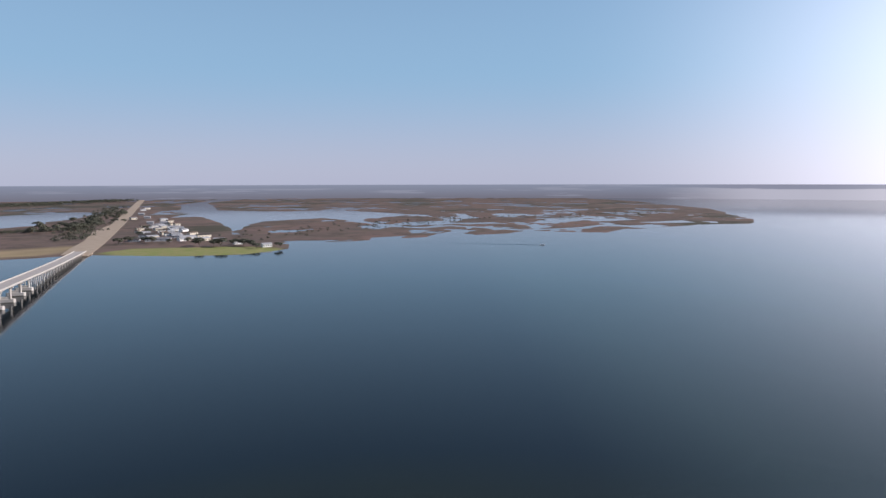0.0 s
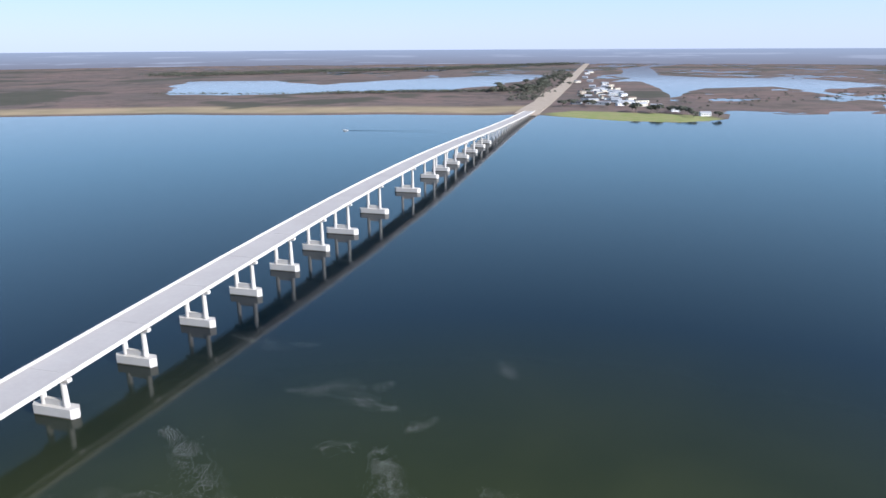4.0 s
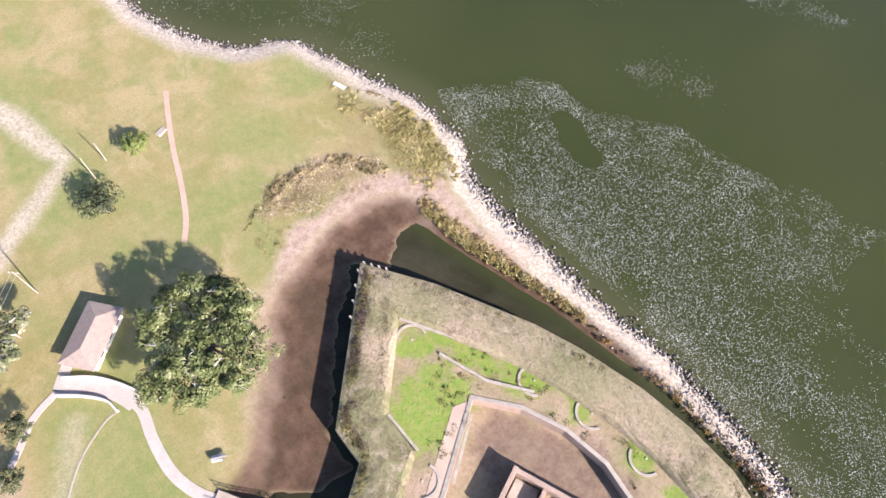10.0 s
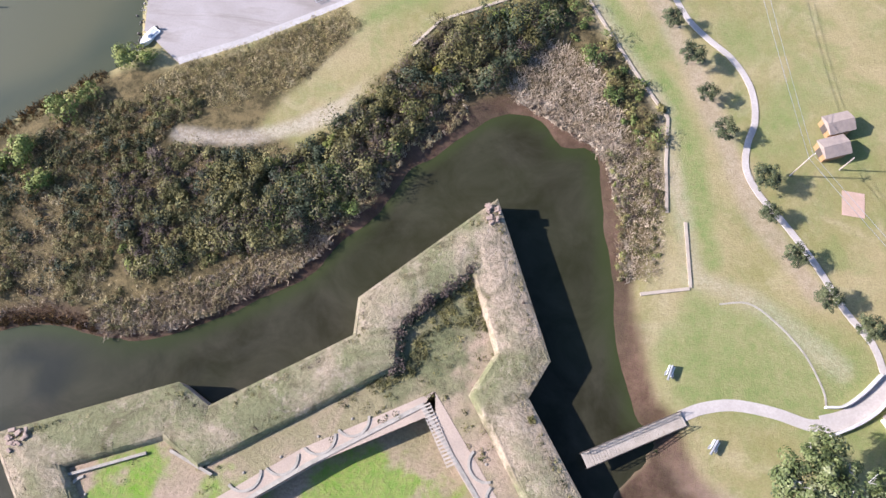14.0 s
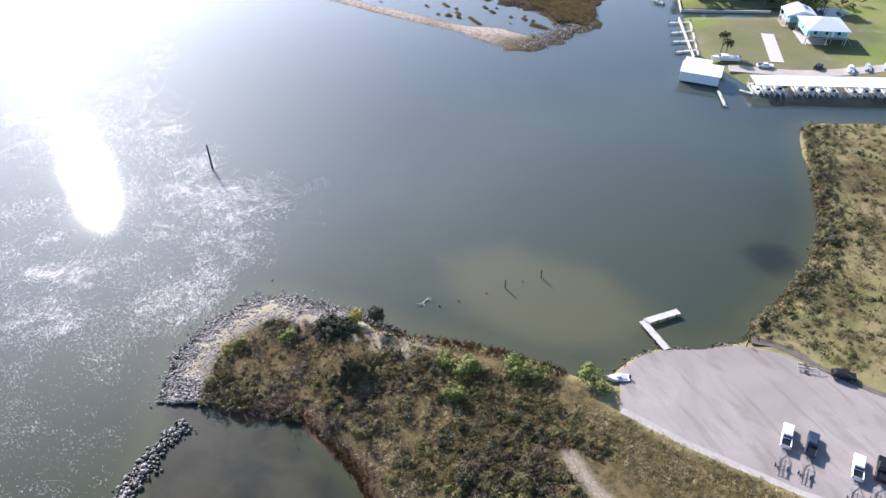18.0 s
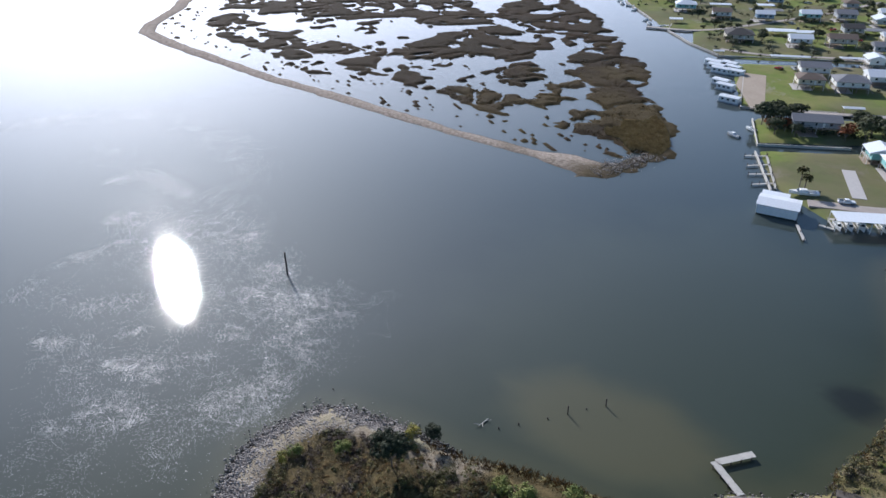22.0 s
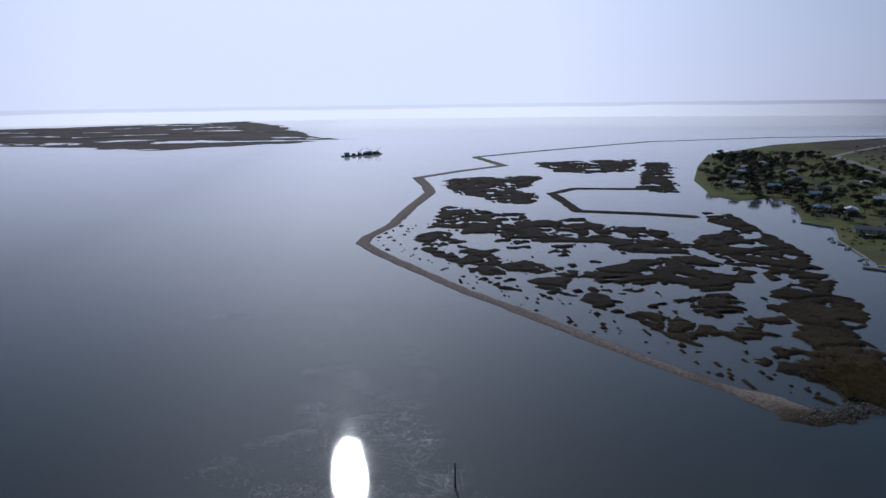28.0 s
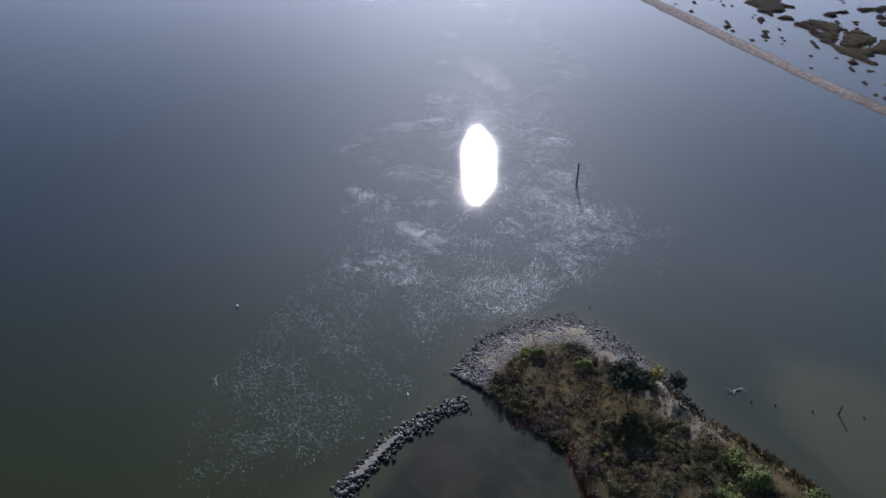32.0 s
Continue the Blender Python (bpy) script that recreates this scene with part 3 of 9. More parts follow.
# ---------------------------------------------------------------- plan, metres
SHORE_N = [(-900, -150), (-300, 5), (-200, 26), (-164, 33), (-157, 36), (-146, 36), (-132, 40), (-122, 45), (-118, 49), (-115, 55), (-111, 58), (-103, 60), (-92, 63),
           (-80, 66), (-72, 66), (-64, 65), (-61, 62), (-53, 60), (-39, 59), (-31, 59), (-19, 58), (-11, 59), (-3, 59), (5, 58), (14, 57), (30, 53),
           (46, 46), (60, 37), (70, 28), (66, 25)]
SPIT = [(101, 8), (102, 9), (110, 5), (117, 0), (121, -10), (122, -20), (115, -27), (106, -36), (96, -42), (93, -46), (85, -56), (79, -61), (70, -68),
        (65, -73), (64, -79), (66, -85), (65, -92), (60, -97), (59, -104), (58, -110), (61, -115), (63, -125), (68, -141), (79, -160), (93, -174),
        (117, -198), (106, -222), (94, -242), (82, -273), (63, -303), (40, -360), (-100, -700), (-900, -900)]
MOAT = [(101, 9), (95, 0), (90, -3), (88, -8), (86, -13), (79, -15), (67, -18), (58, -17), (50, -17), (40, -21), (25, -30), (20, -37), (13, -45), (9, -53),
        (4, -57), (-3, -64), (-9, -67), (-15, -66), (-19, -61), (-25, -60), (-27, -46), (-29, -35), (-29, -28), (-32, -17), (-34, -12), (-36, -11),
        (-39, -3.5), (-45.8, 4), (-52.8, 9.8), (-58.8, 15.6), (-61.6, 23.6), (-63.8, 31), (-64, 38), (-61, 44), (-54, 46)]
MOAT_SEA = [(-36, 49), (-20, 52), (-8, 53.5), (5, 54), (18, 52.5), (32, 48.5), (46, 42), (58, 33), (66, 25)]
MUD = [(-30, 0), (-36, -9), (-40, -3), (-47.3, 4.3), (-54.2, 9.2), (-60.6, 14.8), (-63.4, 23), (-65.6, 31), (-66, 39), (-63, 46), (-57.5, 46.5), (-56, 40), (-50, 34.5), (-58, 30), (-48, 18), (-36, 7), (-29, 6)]
SEAWALL = [(70, 28), (76, 25), (82, 21), (88, 16), (93, 10), (95, 6)]
SPITBAR = [(217, -157), (228.5, -149), (253, -135), (280, -119), (315.5, -101), (358, -80), (405, -54), (466, -27), (525, -2), (565, 11), (593, 7), (644, -15),
           (758, -40), (883, -72), (959, -72), (1059, -67), (1147, -144), (1226, -232), (1429, -210), (1547, -357), (1817, -735), (1901, -1140), (1856, -1525)]
ISLE_A = [(344,-131), (355,-151), (342,-153), (334,-163), (321,-166), (312,-173), (318,-187), (323,-197), (310,-193), (297,-196), (292,-196), (312,-214), (307,-235), (298,-234), (278,-229), (254,-217), (231,-203), (218,-190), (220,-184), (230,-180), (242,-181), (253,-175), (268,-168), (289,-157), (311,-146), (330,-137)]
ISLE_B = [(378,-167), (385,-184), (375,-191), (375,-207), (352,-210), (364,-225), (347,-221), (325,-213), (318,-209), (322,-200), (331,-190), (341,-174), (349,-171), (357,-182), (354,-165), (361,-158), (366,-167)]
ISLE_C = [(380,-239), (382,-249), (367,-261), (356,-270), (330,-260), (311,-245), (304,-233), (318,-220), (335,-219), (352,-226)]
ISLE_D = [(428,-142), (453,-153), (459,-173), (470,-186), (476,-217), (478,-237), (466,-238), (446,-240), (425,-250), (404,-235), (404,-224), (385,-212), (387,-197), (397,-193), (392,-175), (403,-172), (395,-161), (389,-147), (397,-138), (416,-143)]
ISLE_E = [(662,-335), (649,-354), (606,-343), (543,-332), (474,-317), (407,-293), (384,-282), (372,-269), (381,-261), (407,-271), (388,-252), (398,-250), (429,-264), (440,-263), (451,-248), (478,-252), (506,-245), (526,-258), (552,-284), (558,-299), (580,-323), (612,-315)]
ISLE_F = [(627,-52), (691,-64), (751,-79), (731,-106), (697,-129), (695,-151), (653,-147), (648,-174), (655,-205), (629,-200), (602,-221), (577,-256), (545,-248), (507,-241), (485,-238), (494,-200), (509,-182), (531,-188), (542,-164), (549,-147), (544,-131), (538,-102), (558,-99), (588,-102), (575,-90), (578,-82), (599,-78), (619,-83), (629,-60)]
ISLE_G = [(567,-35), (597,-40), (608,-57), (600,-63), (574,-63), (557,-74), (555,-69), (573,-53), (559,-43)]
ISLE_H = [(536,-37), (553,-47), (530,-49), (528,-74), (518,-85), (526,-93), (498,-85), (485,-91), (471,-82), (471,-69), (478,-66), (471,-61), (504,-50), (517,-41)]
ISLE_I = [(468,-90), (482,-107), (469,-116), (454,-121), (439,-114), (446,-99), (455,-89)]
ISLE_J = [(428,-102), (431,-114), (427,-125), (401,-113), (386,-116), (394,-104), (409,-101)]
ISLE_K = [(458,-124), (462,-131), (445,-130), (445,-142), (426,-136), (430,-125), (437,-120)]
ISLE_L = [(460,-67), (468,-76), (457,-85), (444,-85), (443,-75)]
ISLE_M = [(388,-126), (393,-131), (372,-133), (364,-146), (357,-138), (346,-127), (360,-122)]
ISLE_N = [(1024, -108), (1039, -154), (1039, -204), (1048, -253), (937, -214), (888, -181), (823, -198), (759, -175), (785, -139), (863, -113), (927, -100)]
ISLE_O = [(1264, -296), (1283, -382), (1293, -494), (1089, -416), (1062, -334), (1120, -295)]
ISLE_P = [(1223, -495), (1206, -528), (914, -409), (810, -371), (853, -346)]
ISLES = [ISLE_A, ISLE_B, ISLE_C, ISLE_D, ISLE_E, ISLE_F, ISLE_G, ISLE_H, ISLE_I, ISLE_J, ISLE_K, ISLE_L, ISLE_M, ISLE_N, ISLE_O, ISLE_P]
LEVEE = [(644, -312), (671, -272), (698, -212), (840, -220), (881, -261), (859, -348)]
VILLAGE = [(3000, -4000), (2098, -2764), (2031, -2182), (1802, -1481), (1715, -1214), (1600, -961), (1354, -677), (1132, -550), (934, -450), (783, -401), (735, -407),
           (753, -465), (673, -439), (594, -395), (563, -407), (511, -374), (446, -352), (411, -338), (408, -359), (372, -329), (340, -325),
           (324, -338), (318, -332), (322, -317), (286, -289), (259, -268), (251, -269), (214, -235), (209, -233), (178, -210), (145, -206), (90, -289), (73, -318), (-100, -700), (-100, -4000)]
NORTH_L = [(-4900, -400), (-2400, -300), (-1270, 703), (-1123, 820), (-935, 910), (-770, 1025), (-597, 1098), (-550, 1153), (-498, 1139), (-370, 1118), (-280, 1136), (-228, 1230),
           (-242, 1317), (-344, 1441), (-390, 1503), (-485, 1816), (-556, 2011), (-945, 2843), (-1185, 3547), (-1300, 4900), (-4900, 4900)]
NORTH_R = [(-498, 1875), (-351, 1357), (-244, 1334), (-28, 1432), (209, 1554), (273, 1662), (333, 1603), (435, 1556), (545, 1735), (516, 1676), (678, 1770), (804, 1854),
           (922, 1871), (1019, 2088), (1226, 2834), (1242, 3838), (1100, 4900), (-1100, 4900), (-1150, 3900), (-809, 2879), (-567, 2720)]
NORTH_POND = [(-1584, 1136), (-2153, 1649), (-1897, 1854), (-1570, 1732), (-1537, 2053), (-1425, 2479), (-1225, 2770), (-1064, 2120), (-1023, 1622), (-1296, 1473), (-1362, 1329)]
FAR_ISLE = [(3300, 2300), (2450, 1500), (2130, 1060), (1980, 760), (1829, 652), (1858, 536), (1953, 399), (2038, 258), (2187, 173), (2210, 52), (2542, 240), (3472, 407), (4691, 801), (4171, 1313), (3762, 1876)]
FORT = [(-7.8, -47.5), (-18.4, -19.9), (-15.2, -13.7), (-28.2, 6.9), (-34.9, 7.4), (-55.8, 30.3), (-43.1, 37.5), (-25.3, 44.9), (-16.9, 47.3), (-4.5, 49.6),
        (5.0, 50.1), (13.8, 49.5), (28, 45), (42, 35), (54.9, 18.1), (68.0, 0.2), (40.6, -10.7), (35.1, -7.5), (14.0, -21.0), (14.0, -27.4)]
LOT = [(64, -78), (65, -85), (64, -90), (60, -98), (57, -106), (51, -112), (36, -119), (20, -129), (3, -139), (-40, -168), (-80, -190), (-83, -184), (-42, -160), (0, -132), (6, -127), (11, -121), (14, -115), (14.5, -111), (9.8, -101), (26, -88.5), (43, -78), (56, -71.5)]


def rounded(pts, n=3):
    """Catmull-Rom points round a closed outline."""
    p, out = [Vector(q) for q in pts], []
    m = len(p)
    for i in range(m):
        a, b, c, d = p[i - 1], p[i], p[(i + 1) % m], p[(i + 2) % m]
        for k in range(n):
            t = k / n
            out.append(tuple(0.5 * (2 * b + (c - a) * t + (2 * a - 5 * b + 4 * c - d) * t ** 2 + (3 * b - a - 3 * c + d) * t ** 3)))
    return out


LAND = rounded(SHORE_N + SPIT)
MOAT_ALL = rounded(MOAT + MOAT_SEA)


# ---------------------------------------------------------------- ground and water
def near_height(X, Y):
    w = (fractal(X, Y, 9, 3) - 0.5) * 3.0
    s = np.minimum(signed(LAND, X, Y) + w, -signed(MOAT_ALL, X, Y) + w * 0.6)
    Z = np.where(s > 0, np.minimum(s * 0.22, 1.0), np.maximum(s * 0.3, -1.5))
    Z += np.where(s > 5, (fractal(X, Y, 40, 5) - 0.45) * 0.25 * step01(s, 5, 14), 0)
    mud = step01(signed(MUD, X, Y) + w * 1.2 + (fractal(X, Y, 3, 6) - 0.5) * 2.5, -1.2, 1.2)
    Z = np.maximum(Z, mud * 0.5 - 0.38)
    lot = step01(signed(LOT, X, Y), -1.5, 1.0)
    Z = Z * (1 - lot) + 0.75 * lot
    moat = step01(-np.abs(signed(MOAT_ALL, X, Y) + w * 0.6 + 1.2), -4.2, -1.6)
    sd, _ = poly_distance(SHORE_N[3:], X, Y, False)
    sp, _ = poly_distance(SPIT[1:9], X, Y, False)
    sand = np.maximum(step01(-sd - w, -6.5, -2.5), step01(-sp - w * 0.4, -9, -6) * 0.6)
    track, _ = poly_distance([(52, -56), (44.6, -55.8), (37.2, -57), (29.9, -60), (23.3, -64), (15, -74)], X, Y, False)
    sand = np.maximum(sand, step01(-track - w * 0.5, -2.6, -0.9) * step01(X, 16, 26) * 0.62)
    lane, _ = poly_distance([(-190, -14), (-150, -4), (-118, 2), (-105, -20), (-110, -60)], X, Y, False)
    sand = np.maximum(sand, step01(-lane - w * 1.2, -3.5, -0.3) * 0.8)
    beach, _ = poly_distance([(-57, 57.6), (-46, 55.9), (-36, 54.8), (-25, 55.4), (-16, 56.4), (-9, 56.8), (1, 57.4), (9, 57.4), (24, 53.6)], X, Y, False)
    sand = np.maximum(sand, step01(-beach - w * 0.4, -2.6, -1.4) * 1.0)
    worn, _ = poly_distance([(-23, -96.3), (-29.4, -83.6), (-37.8, -70.3), (-39.4, -56.4), (-43.3, -37.5), (-53.3, -34.3), (-66.8, -23.9)], X, Y, False)
    sand = np.maximum(sand, step01(-worn - w * 0.6, -3.0, -0.6) * 0.30)
    green = step01(fractal(X, Y, 22, 9), 0.50, 0.68)
    swale, _ = poly_distance([(-25, -97), (-31.5, -85), (-39, -74), (-42.5, -63), (-43.5, -52), (-46, -41)], X, Y, False)
    green = np.maximum(green, step01(-swale - w * 0.7, -3.4, -0.8) * 1.2)
    green = np.maximum(green, step01(signed([(-110, 32), (-97, 45), (-82, 43), (-84.5, 34), (-90, 27), (-101, 25)], X, Y) + w * 2.5, -2, 6) * 0.9)
    strip = step01(signed([(34, -74), (16, -93), (-8, -110), (-34, -124), (-30, -110), (-2, -96), (18, -84)], X, Y) + w * 1.5, -2, 3)
    green = np.maximum(green, strip * 1.2)
    green = np.maximum(green, step01(signed([(9, -102), (13.5, -111), (10, -121), (0, -131), (-24, -140), (-22, -122), (-8, -108)], X, Y), -1, 2) * 1.3)
    scrub = step01(signed(SCRUB, X, Y) + w, -1, 2)
    scrub = np.maximum(scrub, step01(signed(SCRUB_B, X, Y) + w * 3, -4, 12) * (0.25 + 0.75 * step01(fractal(X, Y, 8, 77), 0.4, 0.6)))
    scrub = np.maximum(scrub, step01(signed(SCRUB_C, X, Y) + w, -1, 2) * 0.22)
    mown = step01(-Y, 150, 175) * step01(48 - X, 0, 12)
    pink = step01(signed(BARE_FIELD, X, Y) + w * 1.5, -2, 2)
    pink = np.maximum(pink, step01(signed(MUD, X, Y) + w * 2.2, -6, -2) * step01(Y, -12, 4) * 0.75)
    pink = np.maximum(pink, step01(signed([(-72, 47), (-64, 56), (-48, 54.6), (-34, 53.2), (-47, 50), (-59, 46), (-64, 38), (-61, 21), (-65, 17), (-72, 25), (-72, 36)], X, Y) + w * 1.5, -1.5, 1.5))
    trodden = step01(signed([(27.5, -157.5), (21.8, -148.3), (18, -136), (11, -143.5), (16, -150), (24.4, -161)], X, Y) + w * 2.2, -2.5, 2.5)
    pink = np.maximum(pink, trodden * 0.55)
    dirt, _ = poly_distance([(-35.4, -98.6), (-43, -81), (-49, -65), (-54.7, -49.6), (-64.3, -36.1)], X, Y, False)
    pink = np.maximum(pink, step01(-dirt - w * 0.8, -3.2, -0.8) * 0.55)
    return Z, {"mud": np.maximum(mud, moat), "sand": sand * (1 - mud), "lush": green * (1 - scrub) * 0.85, "scrub": scrub, "mown": mown, "pink": pink * (1 - mud) * (1 - moat * 0.6)}


SCRUB = [(100, 6), (112, -1), (117, -14), (114, -24), (95, -41), (85, -55), (66, -70), (56, -70), (42, -76), (25, -87), (22, -80), (34, -66), (38, -58), (30, -56), (24, -60), (12, -78), (6, -86),
         (-19, -98), (-29, -82), (-38, -69), (-38, -50), (-34, -36), (-31, -36), (-29, -46), (-25, -60), (-17, -65), (-9, -67), (9, -52), (25, -30), (50, -16), (88, -12)]
SCRUB_B = [(58, -108), (63, -125), (68, -141), (79, -160), (93, -174), (117, -198), (106, -222), (80, -200), (62, -182), (54, -170), (50, -150), (42, -136), (36, -124), (52, -113)]
BARE_FIELD = [(53, -165), (45, -175), (36.5, -170), (30, -159), (26.8, -143), (31, -140), (41, -148), (49, -154)]
SCRUB_C = [(-115, 57), (-80, 65), (-60, 61), (-58, 52), (-72, 50), (-74, 30), (-84, 34), (-82, 48), (-100, 55)]


def marsh_height(X, Y):
    w = (fractal(X, Y, 22, 21) - 0.5) * 14 + (fractal(X, Y, 8, 22, 3) - 0.5) * 13
    s = np.full(X.shape, -99.0)
    for k, isle in enumerate(ISLES):
        s = np.maximum(s, signed(isle, X, Y) + 1.5 + w * (0.75 if k < 13 else 1.6))
    pools = fractal(X, Y, 21, 31, 4)
    s = np.where(pools > 0.61, np.minimum(s, (0.625 - pools) * 150), s)
    holes = fractal(X, Y, 10, 36, 3)
    s = np.where(holes > 0.69, np.minimum(s, (0.70 - holes) * 90), s)
    bits = fractal(X, Y, 11, 33, 3)
    zone = step01(signed([(640, -30), (760, -80), (520, -260), (390, -270), (300, -150), (400, -70), (520, -25)], X, Y), 0, 20)
    chan = np.abs(fractal(X, Y, 42, 32, 3) - 0.5)
    s = np.where(chan < 0.020, np.minimum(s, (chan - 0.018) * 300), s)
    s = np.maximum(s, np.where((bits > 0.70) & (zone > 0.5), (bits - 0.695) * 60, -9))
    bar, _ = poly_distance(SPITBAR, X, Y, False)
    inner = signed(SPITBAR[:12] + [(700, -200), (450, -250), (230, -200)], X, Y)
    wrack = np.where((bar > 8) & (bar < 34) & (inner > 0), fractal(X + Y * 0.5, Y * 2.2, 7, 35, 3), 0)
    s = np.maximum(s, np.where(wrack > 0.71, (wrack - 0.70) * 25, -9))
    lv, _ = poly_distance(LEVEE, X, Y, False)
    s = np.maximum(s, 6 - lv + w * 0.2)
    along = np.hypot(X, Y)
    tip = step01(-np.hypot(X - 222, Y + 160), -30, -12)
    width = 3.5 + 4.0 * tip * (0.6 + fractal(X, Y, 9, 39)) + 0.006 * (along - 250).clip(0)
    b = width - bar + w * 0.14
    hook, _ = poly_distance([(216, -152), (217.5, -171), (222, -188)], X, Y, False)
    b = np.maximum(b, 5.0 - hook + (fractal(X, Y, 6, 43, 3) - 0.5) * 9)
    Z = np.where(s > 0, np.minimum(0.3 + s * 0.4, 0.95) + (fractal(X, Y, 5, 41, 3) - 0.5) * 0.5 * step01(s, 1, 4), np.maximum(s * 0.2, -1.0))
    Z = np.maximum(Z, np.where(b > 0, np.minimum(0.08 + b * 0.13, 0.8), np.maximum(b * 0.2, -1)))
    return Z, {"sand": step01(b, -1, 1.0), "lush": step01(fractal(X, Y, 30, 37, 3) - 0.004 * np.hypot(X - 250, Y + 200), 0.10, 0.42) * 0.9}


def village_height(X, Y):
    s = signed(VILLAGE, X, Y)
    for canal in CANALS:
        c, _ = poly_distance(canal, X, Y, False)
        s = np.minimum(s, c - 5.5)
    creek, _ = poly_distance(FAR_CREEK, X, Y, False)
    s = np.minimum(s, creek - 7)
    for pond in PONDS:
        s = np.minimum(s, -signed(pond, X, Y) + (fractal(X, Y, 60, 45) - 0.5) * 40)
    wet = fractal(X, Y, 150, 44, 4)
    back = step01(-(Y + 0.3 * X), 520, 640)
    s = np.where((wet > 0.64) & (back > 0.5), np.minimum(s, (0.66 - wet) * 300), s)
    bar, _ = poly_distance(SPITBAR, X, Y, False)
    b = np.where(X > 1290, 9 - bar, -9)
    Z = np.where(s > 0, np.minimum(s * 0.35, 1.0), np.maximum(s * 0.2, -1.0))
    Z = np.maximum(Z, np.where(b > 0, 0.5, -1.0))
    g = (0.45 + 0.55 * step01(fractal(X, Y, 45, 8), 0.35, 0.55)) * (1 - back)
    return Z, {"sand": step01(b, -1, 1) * 0.6, "lush": g * 0.9, "scrub": step01(fractal(X, Y, 90, 12), 0.55, 0.6) * back * 0.8}


CANALS = [[(350, -300), (323, -331), (300, -368), (279, -398), (225, -475)], [(220, -222), (211, -237), (199, -258), (180, -295)], [(256, -252), (246, -264), (226, -300), (200, -345)]]
PONDS = [[(1066, -1058), (1265, -1369), (1306, -1735), (951, -1273), (884, -1028), (969, -1029)], [(671, -832), (636, -835), (575, -777), (604, -776)]]
FAR_CREEK = [(1153, -954), (1083, -890), (969, -864), (884, -881), (788, -863), (678, -846), (590, -804)]


def north_height(X, Y):
    w = (fractal(X, Y, 160, 51) - 0.5) * 120 + (fractal(X, Y, 50, 52) - 0.5) * 40
    left = signed(NORTH_L, X, Y) + w * 0.15
    left = np.minimum(left, -(signed(NORTH_POND, X, Y) + w * 0.8))
    right = signed(NORTH_R, X, Y) + w * 0.4
    for pool in NORTH_POOLS:
        right = np.minimum(right, -(signed(pool, X, Y) + w * 0.5))
    creek, _ = poly_distance(NORTH_CREEK, X, Y, False)
    right = np.minimum(right, creek - 16 + w * 0.1)
    pools = fractal(X * 1.0, Y * 0.7, 105, 61, 4)
    wet = np.where(X > -600, 0.605, 0.62) - 0.02 * step01(Y, 2400, 3600)
    right = np.where(pools > wet, np.minimum(right, (wet + 0.015 - pools) * 900), right)
    small = fractal(X, Y, 48, 63, 3)
    right = np.where((small > 0.70) & (X > -480), np.minimum(right, (0.705 - small) * 600), right)
    far = (Y > 2300) & (pools > 0.57)
    left = np.where(far, np.minimum(left, (0.585 - pools) * 900), left)
    isle = signed(FAR_ISLE, X, Y) + w
    isle = np.where(pools > 0.60, np.minimum(isle, (0.61 - pools) * 900), isle)
    s = np.maximum(np.maximum(left, right), isle)
    Z = np.where(s > 0, np.minimum(s * 0.06, 1.2), np.maximum(s * 0.05, -1.0))
    shore = step01(signed(NORTH_L, X, Y), 10, 40) * step01(-signed(NORTH_L, X, Y), -190, -120) * step01(-X, 560, 620) * step01(-Y, -1680, -1560)
    lot = step01(signed([(-530, 1165), (-470, 1112), (-360, 1112), (-270, 1140), (-222, 1200), (-250, 1250), (-330, 1270), (-500, 1240)], X, Y), -5, 10)
    return Z, {"sand": shore * 0.8, "lush": lot, "scrub": step01(fractal(X, Y, 260, 71), 0.60, 0.64) * 0.8}


NORTH_POOLS = [[(-1156, 3410), (-1102, 3507), (-790, 2700), (-555, 2770), (-277, 2590), (-109, 1964), (-166, 2053), (-311, 2263), (-396, 2351), (-532, 2205), (-492, 1879), (-415, 1534), (-442, 1490), (-560, 1849), (-766, 2297)], [(-654, 2305), (-645, 2673), (-466, 2765), (-260, 2810), (-34, 2460), (-124, 2226), (-291, 2249), (-417, 2084), (-554, 2047)],
               [(-95, 1464), (-20, 1518), (-18, 1422), (-86, 1387)], [(157, 1808), (201, 1822), (224, 1705), (184, 1613)], [(11, 1485), (76, 1609), (117, 1591), (142, 1488), (69, 1438)],
               [(126, 2539), (181, 2514), (194, 2250), (158, 2182)], [(0, 2004), (69, 2049), (71, 1906), (26, 1849)], [(278, 2466), (353, 2417), (337, 2231), (263, 2269)],
               [(-430, 1600), (-449, 2075), (-526, 2260), (-524, 1935)], [(500, 2100), (640, 2160), (620, 2020), (520, 2010)], [(620, 1960), (800, 2040), (780, 1950), (660, 1900)]]
NORTH_CREEK = [(-192, 2085), (-50, 1827), (13, 1764), (87, 1847), (193, 1746), (253, 1666), (400, 1720), (520, 1850)]
near_ground = terrain("ground", -260, 130, -340, 75, 0.9, near_height, GROUND)
tagged(near_ground, "fort peninsula ground of dry mown grass, mud and scrub", "ground")
marsh = terrain("ground", 196, 1296, -560, 40, 2.0, marsh_height, MARSH)
tagged(marsh, "brown marsh islands behind a sandy spit", "ground")
village_ground = terrain("ground", 64, 2240, -2900, -196, 4.5, village_height, FARLAND)
tagged(village_ground, "green lots of a waterside village with marsh behind", "ground")
north_ground = terrain("ground", -4600, 4700, -420, 4900, 14.0, north_height, NORTHLAND, floor_z=-0.2)
tagged(north_ground, "far brown marsh with pools across the water", "ground")
